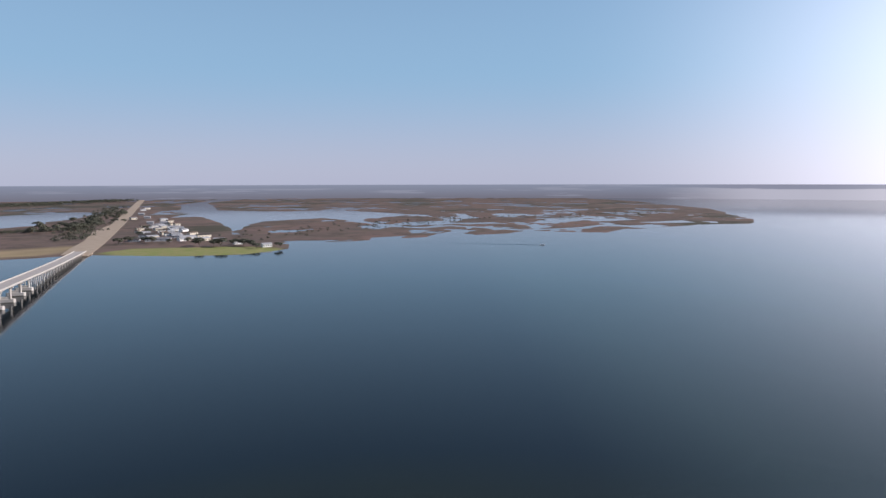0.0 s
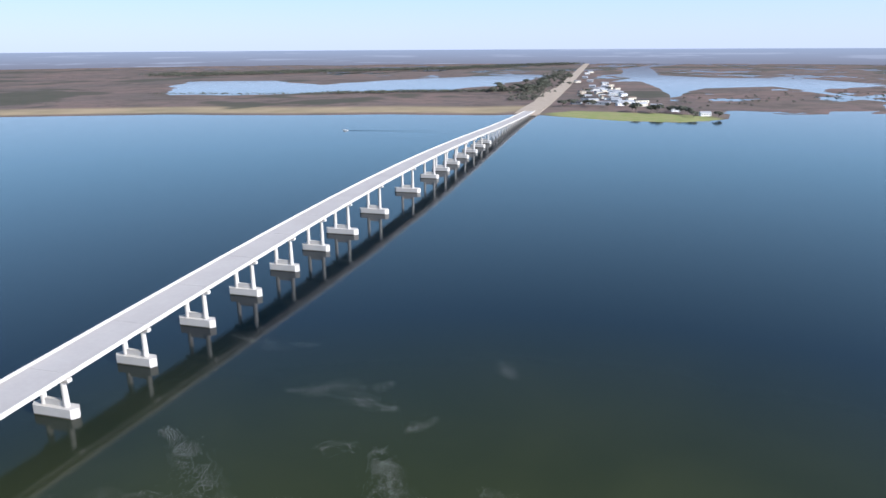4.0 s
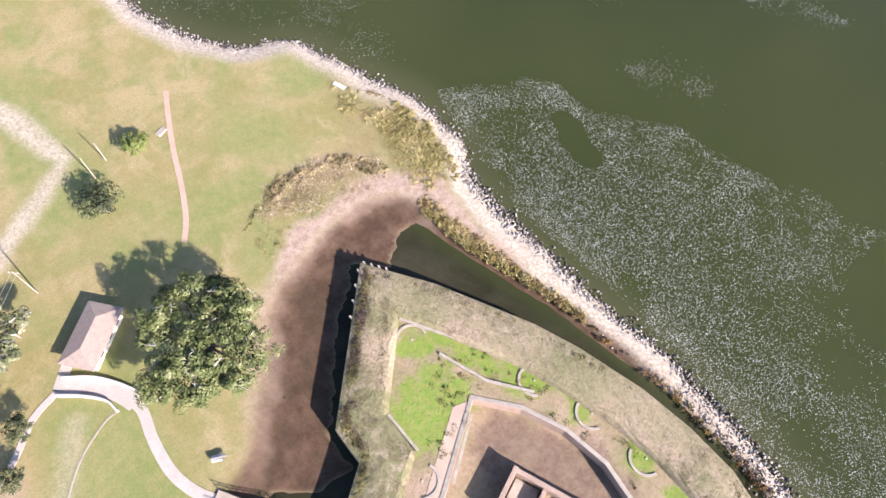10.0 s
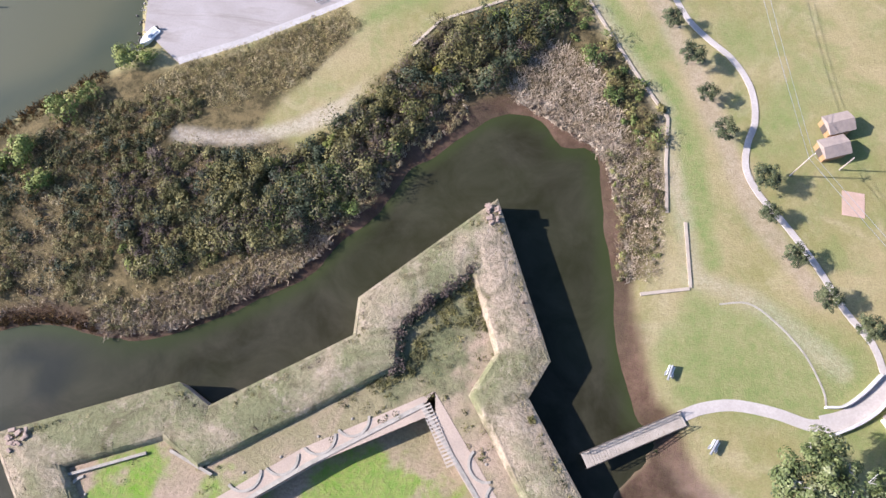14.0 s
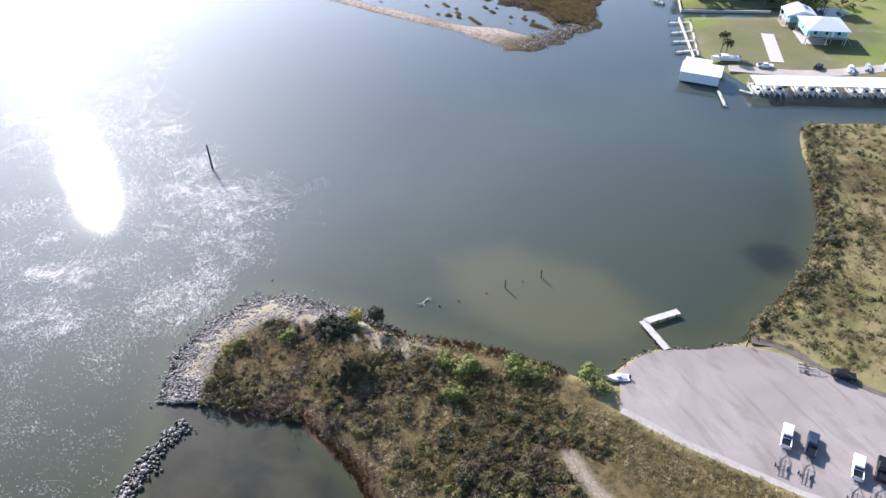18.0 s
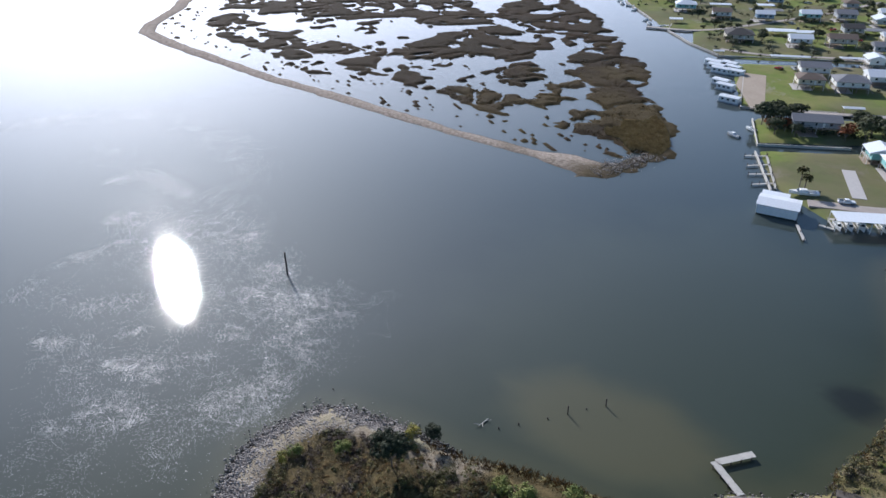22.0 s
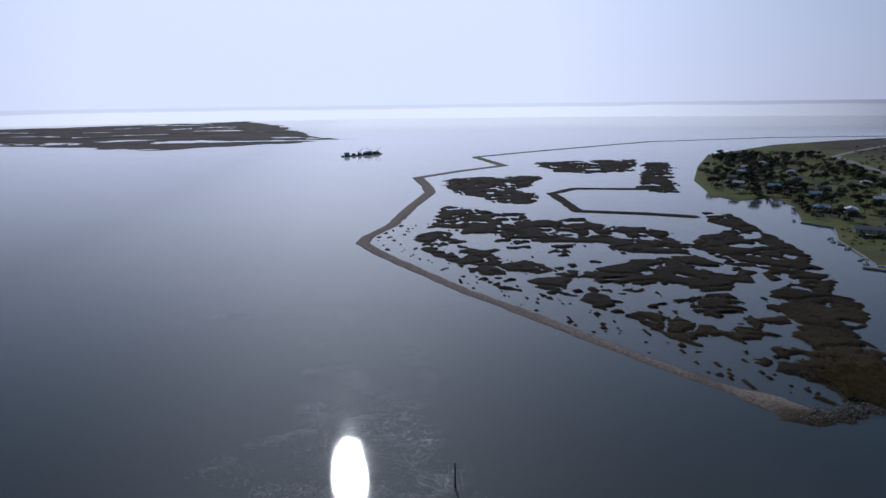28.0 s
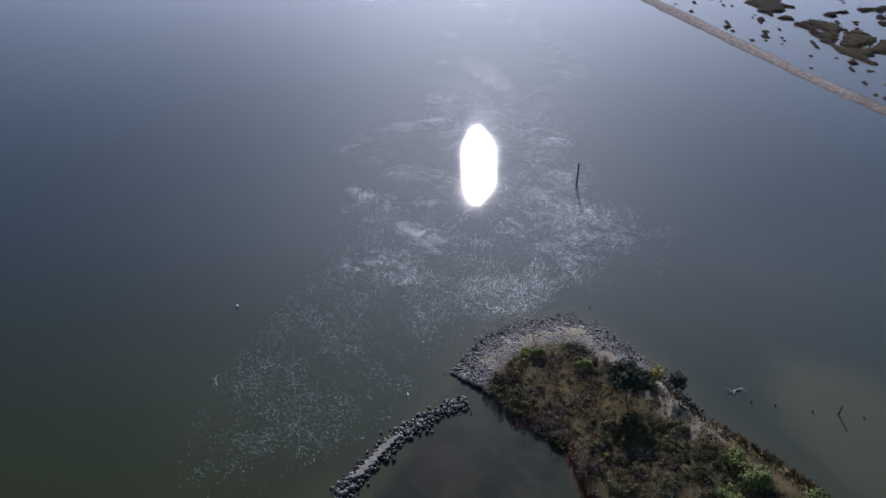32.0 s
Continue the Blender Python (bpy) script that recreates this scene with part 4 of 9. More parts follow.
back = mesh_ob("ground", [(-4700, -4700, 0.7), (-258, -4700, 0.7), (-258, -20, 0.7), (-300, 0, 0.7), (-900, -155, 0.7), (-2400, -305, 0.7), (-4700, -405, 0.7),
                          (140, -4700, 0.7), (140, -760, 0.7), (-60, -680, 0.7), (-258, -338, 0.7), (128, -338, 0.7), (20, -420, 0.7)],
               [(0, 1, 10, 2, 3, 4, 5, 6), (1, 7, 8, 9, 10), (10, 9, 12)], FARLAND)
tagged(back, "plain grassland running on behind the fort", "ground", kind="structure")


def water_sheet():
    xs = np.concatenate([np.linspace(-4750, -260, 24), np.arange(-250, 260, 2.5), np.linspace(270, 4750, 24)])
    ys = np.concatenate([np.linspace(-4750, -360, 24), np.arange(-350, 200, 2.5), np.linspace(210, 4750, 24)])
    X, Y = np.meshgrid(xs, ys, indexing='ij')
    nx, ny = X.shape
    idx = np.arange(nx * ny).reshape(nx, ny)
    quads = np.stack([idx[:-1, :-1], idx[1:, :-1], idx[1:, 1:], idx[:-1, 1:]], -1).reshape(-1, 4)
    me = bpy.data.meshes.new("water")
    me.vertices.add(nx * ny)
    me.vertices.foreach_set("co", np.stack([X, Y, 0 * X], -1).ravel())
    me.loops.add(quads.size)
    me.loops.foreach_set("vertex_index", quads.ravel())
    me.polygons.add(len(quads))
    me.polygons.foreach_set("loop_start", np.arange(0, quads.size, 4))
    me.polygons.foreach_set("loop_total", np.full(len(quads), 4))
    me.update(calc_edges=True)
    w = (fractal(X, Y, 18, 81) - 0.5) * 14
    shoal = step01(signed(SHOAL, X, Y) + w, -3, 12) * 0.75
    edge = step01(-np.abs(signed(LAND, X, Y)), -9, -1) * 0.35
    silt = step01(signed(MOAT_ALL, X, Y), 0, 3) * (1 - 0.15 * step01(fractal(X, Y, 12, 83), 0.4, 0.6))
    weed = step01(-np.hypot((X - 76), (Y + 138)) + w * 0.8, -9, -4) * 0.85
    spots = step01(fractal(X, Y, 7, 87, 3), 0.60, 0.72) * step01(signed(MOAT_ALL, X, Y), 1, 5) * step01(X, 20, 40) * 0.7
    weed = np.maximum(weed, spots)
    bay = step01(signed([(62, -70), (100, -48), (150, -60), (185, -120), (160, -185), (112, -196), (70, -140), (58, -110)], X, Y) + w * 1.5, -25, 30) * 0.9
    for key, a in (("shoal", np.maximum(shoal, edge)), ("silt", silt), ("weed", weed), ("bay", bay)):
        at = me.attributes.new(key, 'FLOAT', 'POINT')
        at.data.foreach_set("value", a.ravel().astype(np.float32))
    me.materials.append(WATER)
    return tagged(new("water", me), "calm olive-green tidal water with sun glint", "water", kind="structure")


SHOAL = [(66, -84), (72, -70), (92, -52), (108, -52), (118, -62), (112, -82), (96, -96), (80, -100), (68, -100)]
water_sheet()


def distance_ring():
    n, r = 240, 4720.0
    v, f = [], []
    for i in range(n):
        a = 2 * math.pi * i / n
        for z in (-2, 45, 91.5):
            v.append((r * math.cos(a), r * math.sin(a), z))
    for i in range(n):
        j = (i + 1) % n
        for k in range(2):
            f.append((i * 3 + k, j * 3 + k, j * 3 + k + 1, i * 3 + k + 1))
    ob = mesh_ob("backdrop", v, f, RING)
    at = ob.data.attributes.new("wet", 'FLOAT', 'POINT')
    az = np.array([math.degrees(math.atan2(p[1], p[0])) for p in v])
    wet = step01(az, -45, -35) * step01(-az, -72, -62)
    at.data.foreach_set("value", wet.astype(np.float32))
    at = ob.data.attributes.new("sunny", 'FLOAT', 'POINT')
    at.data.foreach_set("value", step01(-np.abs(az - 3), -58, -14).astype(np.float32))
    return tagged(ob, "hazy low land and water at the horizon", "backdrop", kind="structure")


distance_ring()


# ---------------------------------------------------------------- fort block
def prism(pts, z0, z1):
    bm = bmesh.new()
    lo = [bm.verts.new((x, y, z0)) for x, y in pts]
    hi = [bm.verts.new((x, y, z1)) for x, y in pts]
    bm.faces.new(hi)
    bm.faces.new(lo[::-1])
    for i in range(len(pts)):
        j = (i + 1) % len(pts)
        bm.faces.new((lo[i], lo[j], hi[j], hi[i]))
    bmesh.ops.recalc_face_normals(bm, faces=bm.faces)
    return bm

def tube(bm, a, b, ra, rb, n=6):
    """A tapered bar from a to b."""
    a, b = Vector(a), Vector(b)
    d = (b - a).normalized()
    u = d.orthogonal().normalized()
    v = d.cross(u)
    ring = [[bm.verts.new(p + (u * math.cos(2 * math.pi * k / n) + v * math.sin(2 * math.pi * k / n)) * r) for k in range(n)] for p, r in ((a, ra), (b, rb))]
    for k in range(n):
        j = (k + 1) % n
        bm.faces.new((ring[0][k], ring[0][j], ring[1][j], ring[1][k]))
    bm.faces.new(ring[1])
    bm.faces.new(ring[0][::-1])


def box(bm, c, size, rz=0.0, bevel=0.0):
    """A box centred at c; edges may be cut."""
    m = Matrix.Translation(c) @ Matrix.Rotation(rz, 4, 'Z') @ Matrix.Diagonal((*size, 1))
    g = bmesh.ops.create_cube(bm, size=1.0, matrix=m)
    if bevel:
        es = {e for v in g["verts"] for e in v.link_edges}
        bmesh.ops.bevel(bm, geom=list(es), offset=bevel, segments=1, affect='EDGES')
    return bm


def boxed(c, size, rz=0.0, bevel=0.0):
    return box(bmesh.new(), c, size, rz, bevel)


def barred(*args, **kw):
    bm = bmesh.new()
    tube(bm, *args, **kw)
    return bm


def ribbon(pts, width, z, thick=0.12, closed=False):
    """A flat strip along a line, with real thickness."""
    pts = [Vector((*p, 0)) for p in pts]
    bm = bmesh.new()
    rows = []
    for i, p in enumerate(pts):
        a, b = pts[max(i - 1, 0)], pts[min(i + 1, len(pts) - 1)]
        d = (b - a).normalized()
        n = Vector((-d.y, d.x, 0)) * (width / 2)
        rows.append([bm.verts.new((q.x, q.y, zz)) for q, zz in ((p + n, z), (p - n, z), (p - n, z - thick), (p + n, z - thick))])
    for r, q in zip(rows, rows[1:]):
        for k in range(4):
            j = (k + 1) % 4
            bm.faces.new((r[k], q[k], q[j], r[j]))
    bm.faces.new(rows[0][::-1])
    bm.faces.new(rows[-1])
    bmesh.ops.recalc_face_normals(bm, faces=bm.faces)
    return bm


def smooth_line(pts, n=4):
    """Catmull-Rom points through a line."""
    p = [Vector((*q, 0)) if len(q) == 2 else Vector(q) for q in pts]
    p = [p[0] * 2 - p[1]] + p + [p[-1] * 2 - p[-2]]
    out = []
    for i in range(1, len(p) - 2):
        for k in range(n):
            t = k / n
            out.append(0.5 * ((2 * p[i]) + (p[i + 1] - p[i - 1]) * t + (2 * p[i - 1] - 5 * p[i] + 4 * p[i + 1] - p[i + 2]) * t ** 2
                              + (3 * p[i] - p[i - 1] - 3 * p[i + 1] + p[i + 2]) * t ** 3))
    out.append(p[-2])
    return [(q.x, q.y) for q in out]


def inset(pts, d):
    """An outline moved inwards by d metres."""
    p = [Vector(q) for q in pts]
    area = sum(a.x * b.y - b.x * a.y for a, b in zip(p, p[1:] + p[:1]))
    sgn = 1 if area > 0 else -1
    out = []
    for i, q in enumerate(p):
        a, b = (q - p[i - 1]).normalized(), (p[(i + 1) % len(p)] - q).normalized()
        na, nb = Vector((-a.y, a.x)) * sgn, Vector((-b.y, b.x)) * sgn
        m = (na + nb).normalized()
        out.append(q + m * (d / max(m.dot(na), 0.45)))
    return [(v.x, v.y) for v in out]


def sheet(outer, z, holes=()):
    """A flat sheet with holes."""
    bm = bmesh.new()
    edges = []
    for loop in (outer, *holes):
        vs = [bm.verts.new((x, y, z)) for x, y in loop]
        edges += [bm.edges.new((vs[i], vs[(i + 1) % len(vs)])) for i in range(len(vs))]
    bmesh.ops.triangle_fill(bm, use_beauty=True, use_dissolve=False, edges=edges)
    for f in bm.faces:
        if f.normal.z < 0:
            f.normal_flip()
    return bm


def skirt(a, za, b, zb):
    """A band of faces between two outlines of the same count."""
    bm = bmesh.new()
    va = [bm.verts.new((x, y, za)) for x, y in a]
    vb = [bm.verts.new((x, y, zb)) for x, y in b]
    for i in range(len(a)):
        j = (i + 1) % len(a)
        bm.faces.new((va[i], va[j], vb[j], vb[i]))
    bmesh.ops.recalc_face_normals(bm, faces=bm.faces)
    return bm


# ---------------------------------------------------------------- the fort
def dense(pts, step=3.0):
    out = []
    for i, p in enumerate(pts):
        a, b = Vector(p), Vector(pts[(i + 1) % len(pts)])
        n = max(1, round((b - a).length / step))
        out += [tuple(a.lerp(b, k / n)) for k in range(n)]
    return out


def rough_band(a, za, b, zb, rows, wobble, seed):
    """A band between two outlines with uneven height, like turf."""
    rng = random.Random(seed)
    bm = bmesh.new()
    grid = []
    for r in range(rows + 1):
        t = r / rows
        crown = math.sin(math.pi * t) * 0.35
        grid.append([bm.verts.new((p[0] * (1 - t) + q[0] * t, p[1] * (1 - t) + q[1] * t,
                                   za * (1 - t) + zb * t + crown + (rng.uniform(-wobble, wobble) if 0 < r < rows else rng.uniform(-0.06, 0.06)))) for p, q in zip(a, b)])
    n = len(a)
    for r in range(rows):
        for i in range(n):
            j = (i + 1) % n
            bm.faces.new((grid[r][i], grid[r][j], grid[r + 1][j], grid[r + 1][i]))
    bmesh.ops.recalc_face_normals(bm, faces=bm.faces)
    if sum(f.normal.z for f in bm.faces) < 0:
        for f in bm.faces:
            f.normal_flip()
    return bm


AXIS_P, AXIS_D = Vector((-7.8, -47.5)), Vector((0.216, 0.976)).normalized()


def mirrored(p):
    """The fort's other half: a point reflected in its axis."""
    q = Vector(p) - AXIS_P
    r = AXIS_D * (2 * q.dot(AXIS_D)) - q + AXIS_P
    return (r.x, r.y)


HALF_PARADE = [(1.6, -10.5), (-11.0, 6.2), (-23.2, 27.6), (-16.5, 32.3), (-9.0, 34.9), (-1.0, 35.6)]
PARADE = HALF_PARADE + [mirrored(p) for p in HALF_PARADE[:0:-1]]
fort = tagged(new("fort"), "old brick coastal fort with grassy ramparts in its moat", "fort")
F0 = dense(FORT, 2.5)
F1 = inset(FORT, 7.2)
F1d = dense(FORT, 2.5)
_n = [max(1, round((Vector(FORT[(i + 1) % len(FORT)]) - Vector(p)).length / 2.5)) for i, p in enumerate(FORT)]
def resample(pts):
    out = []
    for i, p in enumerate(pts):
        a, b = Vector(p), Vector(pts[(i + 1) % len(pts)])
        out += [tuple(a.lerp(b, k / _n[i])) for k in range(_n[i])]
    return out
F1d = resample(F1)
F1e = resample(inset(FORT, 8.3))
part("scarp_wall", skirt(F0, -1.6, F0, 4.35), BRICK, fort, "weathered brick outer wall standing in the moat")
part("wall_coping", skirt(F0, 4.35, resample(inset(FORT, 0.5)), 4.55), FORTGRASS, fort)
part("parapet", rough_band(resample(inset(FORT, 0.45)), 4.5, F1d, 4.75, 6, 0.05, 3), FORTGRASS, fort, "broad earth parapet with dry matted turf")
part("breast_slope", rough_band(F1d, 4.75, F1e, 3.48, 3, 0.12, 4), FORTGRASS, fort, "worn earth slope behind the parapet")
part("terreplein", sheet(F1e, 3.5, [PARADE]), FORTLAWN, fort, "flat gun terrace of patchy grass")
part("parade_wall", skirt(PARADE, 3.72, PARADE, 0.3), BRICK, fort, "brick inner wall round the parade ground")
part("parade_coping", skirt(PARADE, 3.72, inset(PARADE, -0.7), 3.66), STONE, fort)
part("parade_ground", sheet(PARADE, 0.7), FORTLAWN, fort)
# broad brick walk on top of the casemates
HALF_WALK = HALF_PARADE[:3]
for side in (lambda p: p, mirrored):
    line = [side(p) for p in HALF_WALK]
    off = [side(p) for p in ((-0.2, -13.4), (-13.6, 4.8), (-24.6, 24.3))]
    bm = bmesh.new()
    vs = [bm.verts.new((*p, 3.56)) for p in line + off[::-1]]
    f = bm.faces.new(vs)
    if f.normal.z < 0:
        f.normal_flip()
    part("brick_walk", bm, BRICKWALK, fort)
# curved stone gun rails
RAILS = [(-9.3, -3.0, 35), (-12.4, 2.0, 35), (-15.7, 7.5, 35), (-19.3, 12.4, 35), (-38.3, 27.3, 150), (-18.4, 37.6, 250), (-7.9, 40.5, 260), (3.0, 41.2, 270)]
rail_pts = []
for x, y, a in RAILS:
    rail_pts.append((x, y, a))
    if abs(x - 3.0) > 0.1:
        mx, my = mirrored((x, y))
        rail_pts.append((mx, my, 2 * math.degrees(math.atan2(AXIS_D.y, AXIS_D.x)) - a))
for x, y, a in rail_pts:
    c = [(x + 2.7 * math.cos(radians(a + k)), y + 2.7 * math.sin(radians(a + k))) for k in range(-75, 76, 15)]
    part("gun_rail", ribbon(c, 0.42, 3.72, 0.3), STONE, fort, "curved pale granite gun rail")
    part("pintle", boxed((x, y, 3.55), (0.35, 0.35, 0.3), radians(a), 0.05), STONE, fort)
# low stone edgings along the gun terrace
for side in (lambda p: p, mirrored):
    for pts in (((-43.2, 27.3), (-34.0, 17.7)), ((-42.7, 28.3), (-34.4, 32.4), (-23.4, 38.6), (-13.8, 42.4), (-3.7, 43.4)), ((-31, 15.5), (-23.3, 15.1)),
                ((-4.6, -34.9), (-9.0, -24.1)), ((-21.5, 25.6), (-15.5, 15.6)), ((-33, 29), (-24, 31.5), (-17, 36))):
        part("stone_edging", ribbon([side(p) for p in pts], 0.45, 3.95, 0.5), STONE, fort)
# slatted timber stair
for k in range(18):
    c = Vector((1.0, -11.0)).lerp(Vector((-4.0, -2.4)), k / 17)
    part("stair_slat", boxed((c.x, c.y, 3.68), (1.7, 0.3, 0.12), math.atan2(4.8, 8.9), 0.02), TIMBER, fort)
for u in (-0.75, 0.75):
    d = Vector((8.9, 4.8, 0)).normalized() * u
    part("stair_stringer", barred((1.0 + d.x, -11.0 + d.y, 3.58), (-4.0 + d.x, -2.4 + d.y, 3.58), 0.09, 0.09, n=4), TIMBER, fort)
# ruined citadel in the parade
cit = tagged(new("citadel_ruin"), "roofless brick barracks ruin in the parade ground", "ruin")
CU = (Vector((-10.8, 24.5)) - Vector((-8.4, 17.0))).normalized()
CV = Vector((-CU.y, CU.x)) * -1
ca = math.atan2(CU.y, CU.x)
def cit_box(u, v, su, sv, h, name, mat=BRICK):
    c = Vector((-8.4, 17.0)) + CU * u + CV * v
    part(name, boxed((c.x, c.y, 0.6 + h / 2), (su, sv, h), ca, 0.06), mat, cit)
cit_box(4, 0.4, 8.6, 0.8, 3.2, "wall")
cit_box(0.4, 9, 0.8, 17, 3.0, "wall")
cit_box(7.9, 9, 0.8, 17, 2.6, "wall")
cit_box(4, 17.4, 8.6, 0.8, 2.8, "wall")
cit_box(4, 6, 7, 0.7, 2.2, "wall")
cit_box(4, 11.5, 7, 0.7, 2.4, "wall")
cit_box(-1.6, 4, 1.6, 3, 1.2, "rubble_heap")
cit_box(4, 3.2, 6.4, 4.2, 0.35, "floor_slab", STONE)
# drain spouts on the bastion walls
for i in (5,):
    for e, nxt in ((FORT[5], FORT[4]), (FORT[5], FORT[6])):
        a, b = Vector(e), Vector(nxt)
        for k in range(4):
            p = a.lerp(b, 0.06 + 0.1 * k)
            d = (p - Vector((-20, 20))).normalized()
            part("drain_spout", boxed((p.x + d.x * 0.3, p.y + d.y * 0.3, 4.1), (0.9, 0.35, 0.3), math.atan2(d.y, d.x)), STONE, fort)
# fallen masonry at the bastion tips
rng = random.Random(5)
for (bx, by) in ((-7.0, -44.5), (63.5, 0.4)):
    for k in range(14):
        part("masonry_block", boxed((bx + rng.uniform(-1.6, 1.6), by + rng.uniform(-1.6, 2.0), 4.8 + rng.uniform(-0.1, 0.25)),
                                    (rng.uniform(0.4, 1.1), rng.uniform(0.3, 0.7), rng.uniform(0.25, 0.5)), rng.uniform(0, 3), 0.05), BRICK, fort)

lot = part("parking_lot", prism(LOT, 0.3, 1.0), GRAVEL)
tagged(lot, "pale shell gravel lot at the boat ramp", "parking lot", kind="structure")

# ---------------------------------------------------------------- road bridge
BR0, BRD = Vector((-224.8, 107, 0)), Vector((-0.2965, 0.955, 0)).normalized()
BRN = Vector((BRD.y, -BRD.x, 0))


def deck_z(s):
    """Road level along the bridge, a long low hump."""
    return 3.5 + 19.4 * math.exp(-((s - 330) / 500) ** 2)


def at(s, n, z):
    p = BR0 + BRD * s + BRN * n
    return Vector((p.x, p.y, z))


def slab(s0, s1, n0, n1, top0, top1, h):
    bm = bmesh.new()
    vs = [bm.verts.new(at(s, n, z - d)) for d in (h, 0) for s, n, z in ((s0, n0, top0), (s1, n0, top1), (s1, n1, top1), (s0, n1, top0))]
    for f in ((3, 2, 1, 0), (4, 5, 6, 7), (0, 1, 5, 4), (1, 2, 6, 5), (2, 3, 7, 6), (3, 0, 4, 7)):
        bm.faces.new([vs[i] for i in f])
    bmesh.ops.recalc_face_normals(bm, faces=bm.faces)
    return bm


bridge = tagged(new("bridge"), "long pale concrete road bridge on twin-column piers", "bridge")
PIERS = [0, 40.5, 81, 122, 163, 203.5, 244, 304, 384, 450, 490, 531, 574, 617, 660, 697]
BENTS = [-160, -120, -80, -40] + [731 + 20.2 * k for k in range(18)]
STATIONS = sorted(PIERS + BENTS + [-205, 1095])
for s0, s1 in zip(STATIONS, STATIONS[1:]):
    z0, z1 = deck_z(s0), deck_z(s1)
    part("deck_span", slab(s0 + 0.05, s1 - 0.05, -9.8, 8.5, z0, z1, 0.35), CONCRETE, bridge)
    part("roadway", slab(s0 + 0.1, s1 - 0.1, -8.9, 7.6, z0 + 0.03, z1 + 0.03, 0.03), ROADTOP, bridge)
    for n in (-9.5, 8.2):
        part("barrier", slab(s0 + 0.06, s1 - 0.06, n - 0.25, n + 0.25, z0 + 1.0, z1 + 1.0, 1.1), CONCRETE, bridge)
    for n in (-6.4, -2.2, 2.2, 6.4):
        part("girder", slab(s0 + 0.4, s1 - 0.4, n - 0.35, n + 0.35, z0 - 0.3, z1 - 0.3, 1.5), CONCRETE, bridge)
for s in PIERS:
    z = deck_z(s)
    pier = new("pier")
    pier.parent = bridge
    top = z - 1.85
    wide = 1.25 if 240 < s < 390 else 1.0
    part("bent_cap", slab(s - 1.0, s + 1.0, -7.6, 7.6, top, top, 1.3), CONCRETE, pier)
    bm = bmesh.new()
    outline = [(-2.2, -7.6), (0, -9.3), (2.2, -7.6), (2.2, 7.6), (0, 9.3), (-2.2, 7.6)]
    lo = [bm.verts.new(at(s + u * wide, v * wide, -1.5)) for u, v in outline]
    hi = [bm.verts.new(at(s + u * wide, v * wide, 3.6)) for u, v in outline]
    bm.faces.new(hi)
    for k in range(6):
        j = (k + 1) % 6
        bm.faces.new((lo[k], lo[j], hi[j], hi[k]))
    bmesh.ops.recalc_face_normals(bm, faces=bm.faces)
    part("footing", bm, CONCRETE, pier)
    part("waterline_stain", slab(s - 2.23 * wide, s + 2.23 * wide, -7.6 * wide, 7.6 * wide, 0.45, 0.45, 0.9), ALGAE, pier)
    part("stub_wall", slab(s - 0.6, s + 0.6, -4.2, 4.2, 6.0, 6.0, 2.5), CONCRETE, pier)
    for n in (-4.6, 4.6):
        part("column", barred(at(s, n, 3.5), at(s, n, top - 1.2), 1.15, 0.95, n=10), CONCRETE, pier)
for s in BENTS:
    top = deck_z(s) - 1.85
    pier = new("pier")
    pier.parent = bridge
    part("bent_cap", slab(s - 0.9, s + 0.9, -7.6, 7.6, top, top, 1.2), CONCRETE, pier)
    for n in (-5.6, 0, 5.6):
        part("pile", barred(at(s, n * 1.1, -1.5), at(s, n, top - 1.1), 0.6, 0.6, n=8), CONCRETE, pier)
# ---------------------------------------------------------------- growth
def leaf_arrays(points, size, rng, flat=0.5, out=None):
    """Small bent leaves at points: verts and quads."""
    n = len(points)
    nrm = rng.normal(size=(n, 3)) * (1 - flat * 0.5)
    if out is None:
        nrm[:, 2] = np.abs(nrm[:, 2]) + flat
    else:
        nrm = nrm * 0.42 + out
        nrm[:, 2] += 0.12
    nrm /= np.linalg.norm(nrm, axis=1, keepdims=True)
    u = np.cross(nrm, rng.normal(size=(n, 3)))
    u /= np.linalg.norm(u, axis=1, keepdims=True)
    v = np.cross(nrm, u)
    s = (size * rng.uniform(0.6, 1.35, n))[:, None] if np.ndim(size) == 0 else (size * rng.uniform(0.7, 1.3, n))[:, None]
    a, b = u * s * 0.5, v * s * 0.36
    bend = nrm * s * 0.14
    verts = np.stack([points - a, points - b + bend, points + a, points + b + bend], 1).reshape(-1, 3)
    return verts, np.arange(4 * n).reshape(-1, 4)


def blade_arrays(points, height, rng, lean=0.35, width=0.10):
    """Thin upright blades: verts and triangles."""
    n = len(points)
    ang = rng.uniform(0, 6.283, n)
    h = height * rng.uniform(0.6, 1.25, n)
    side = np.stack([np.cos(ang), np.sin(ang), 0 * ang], 1) * (width * rng.uniform(0.7, 1.4, n))[:, None]
    tip = points + np.stack([rng.normal(0, lean, n) * h, rng.normal(0, lean, n) * h, h], 1)
    verts = np.stack([points - side, points + side, tip], 1).reshape(-1, 3)
    return verts, np.arange(3 * n).reshape(-1, 3)


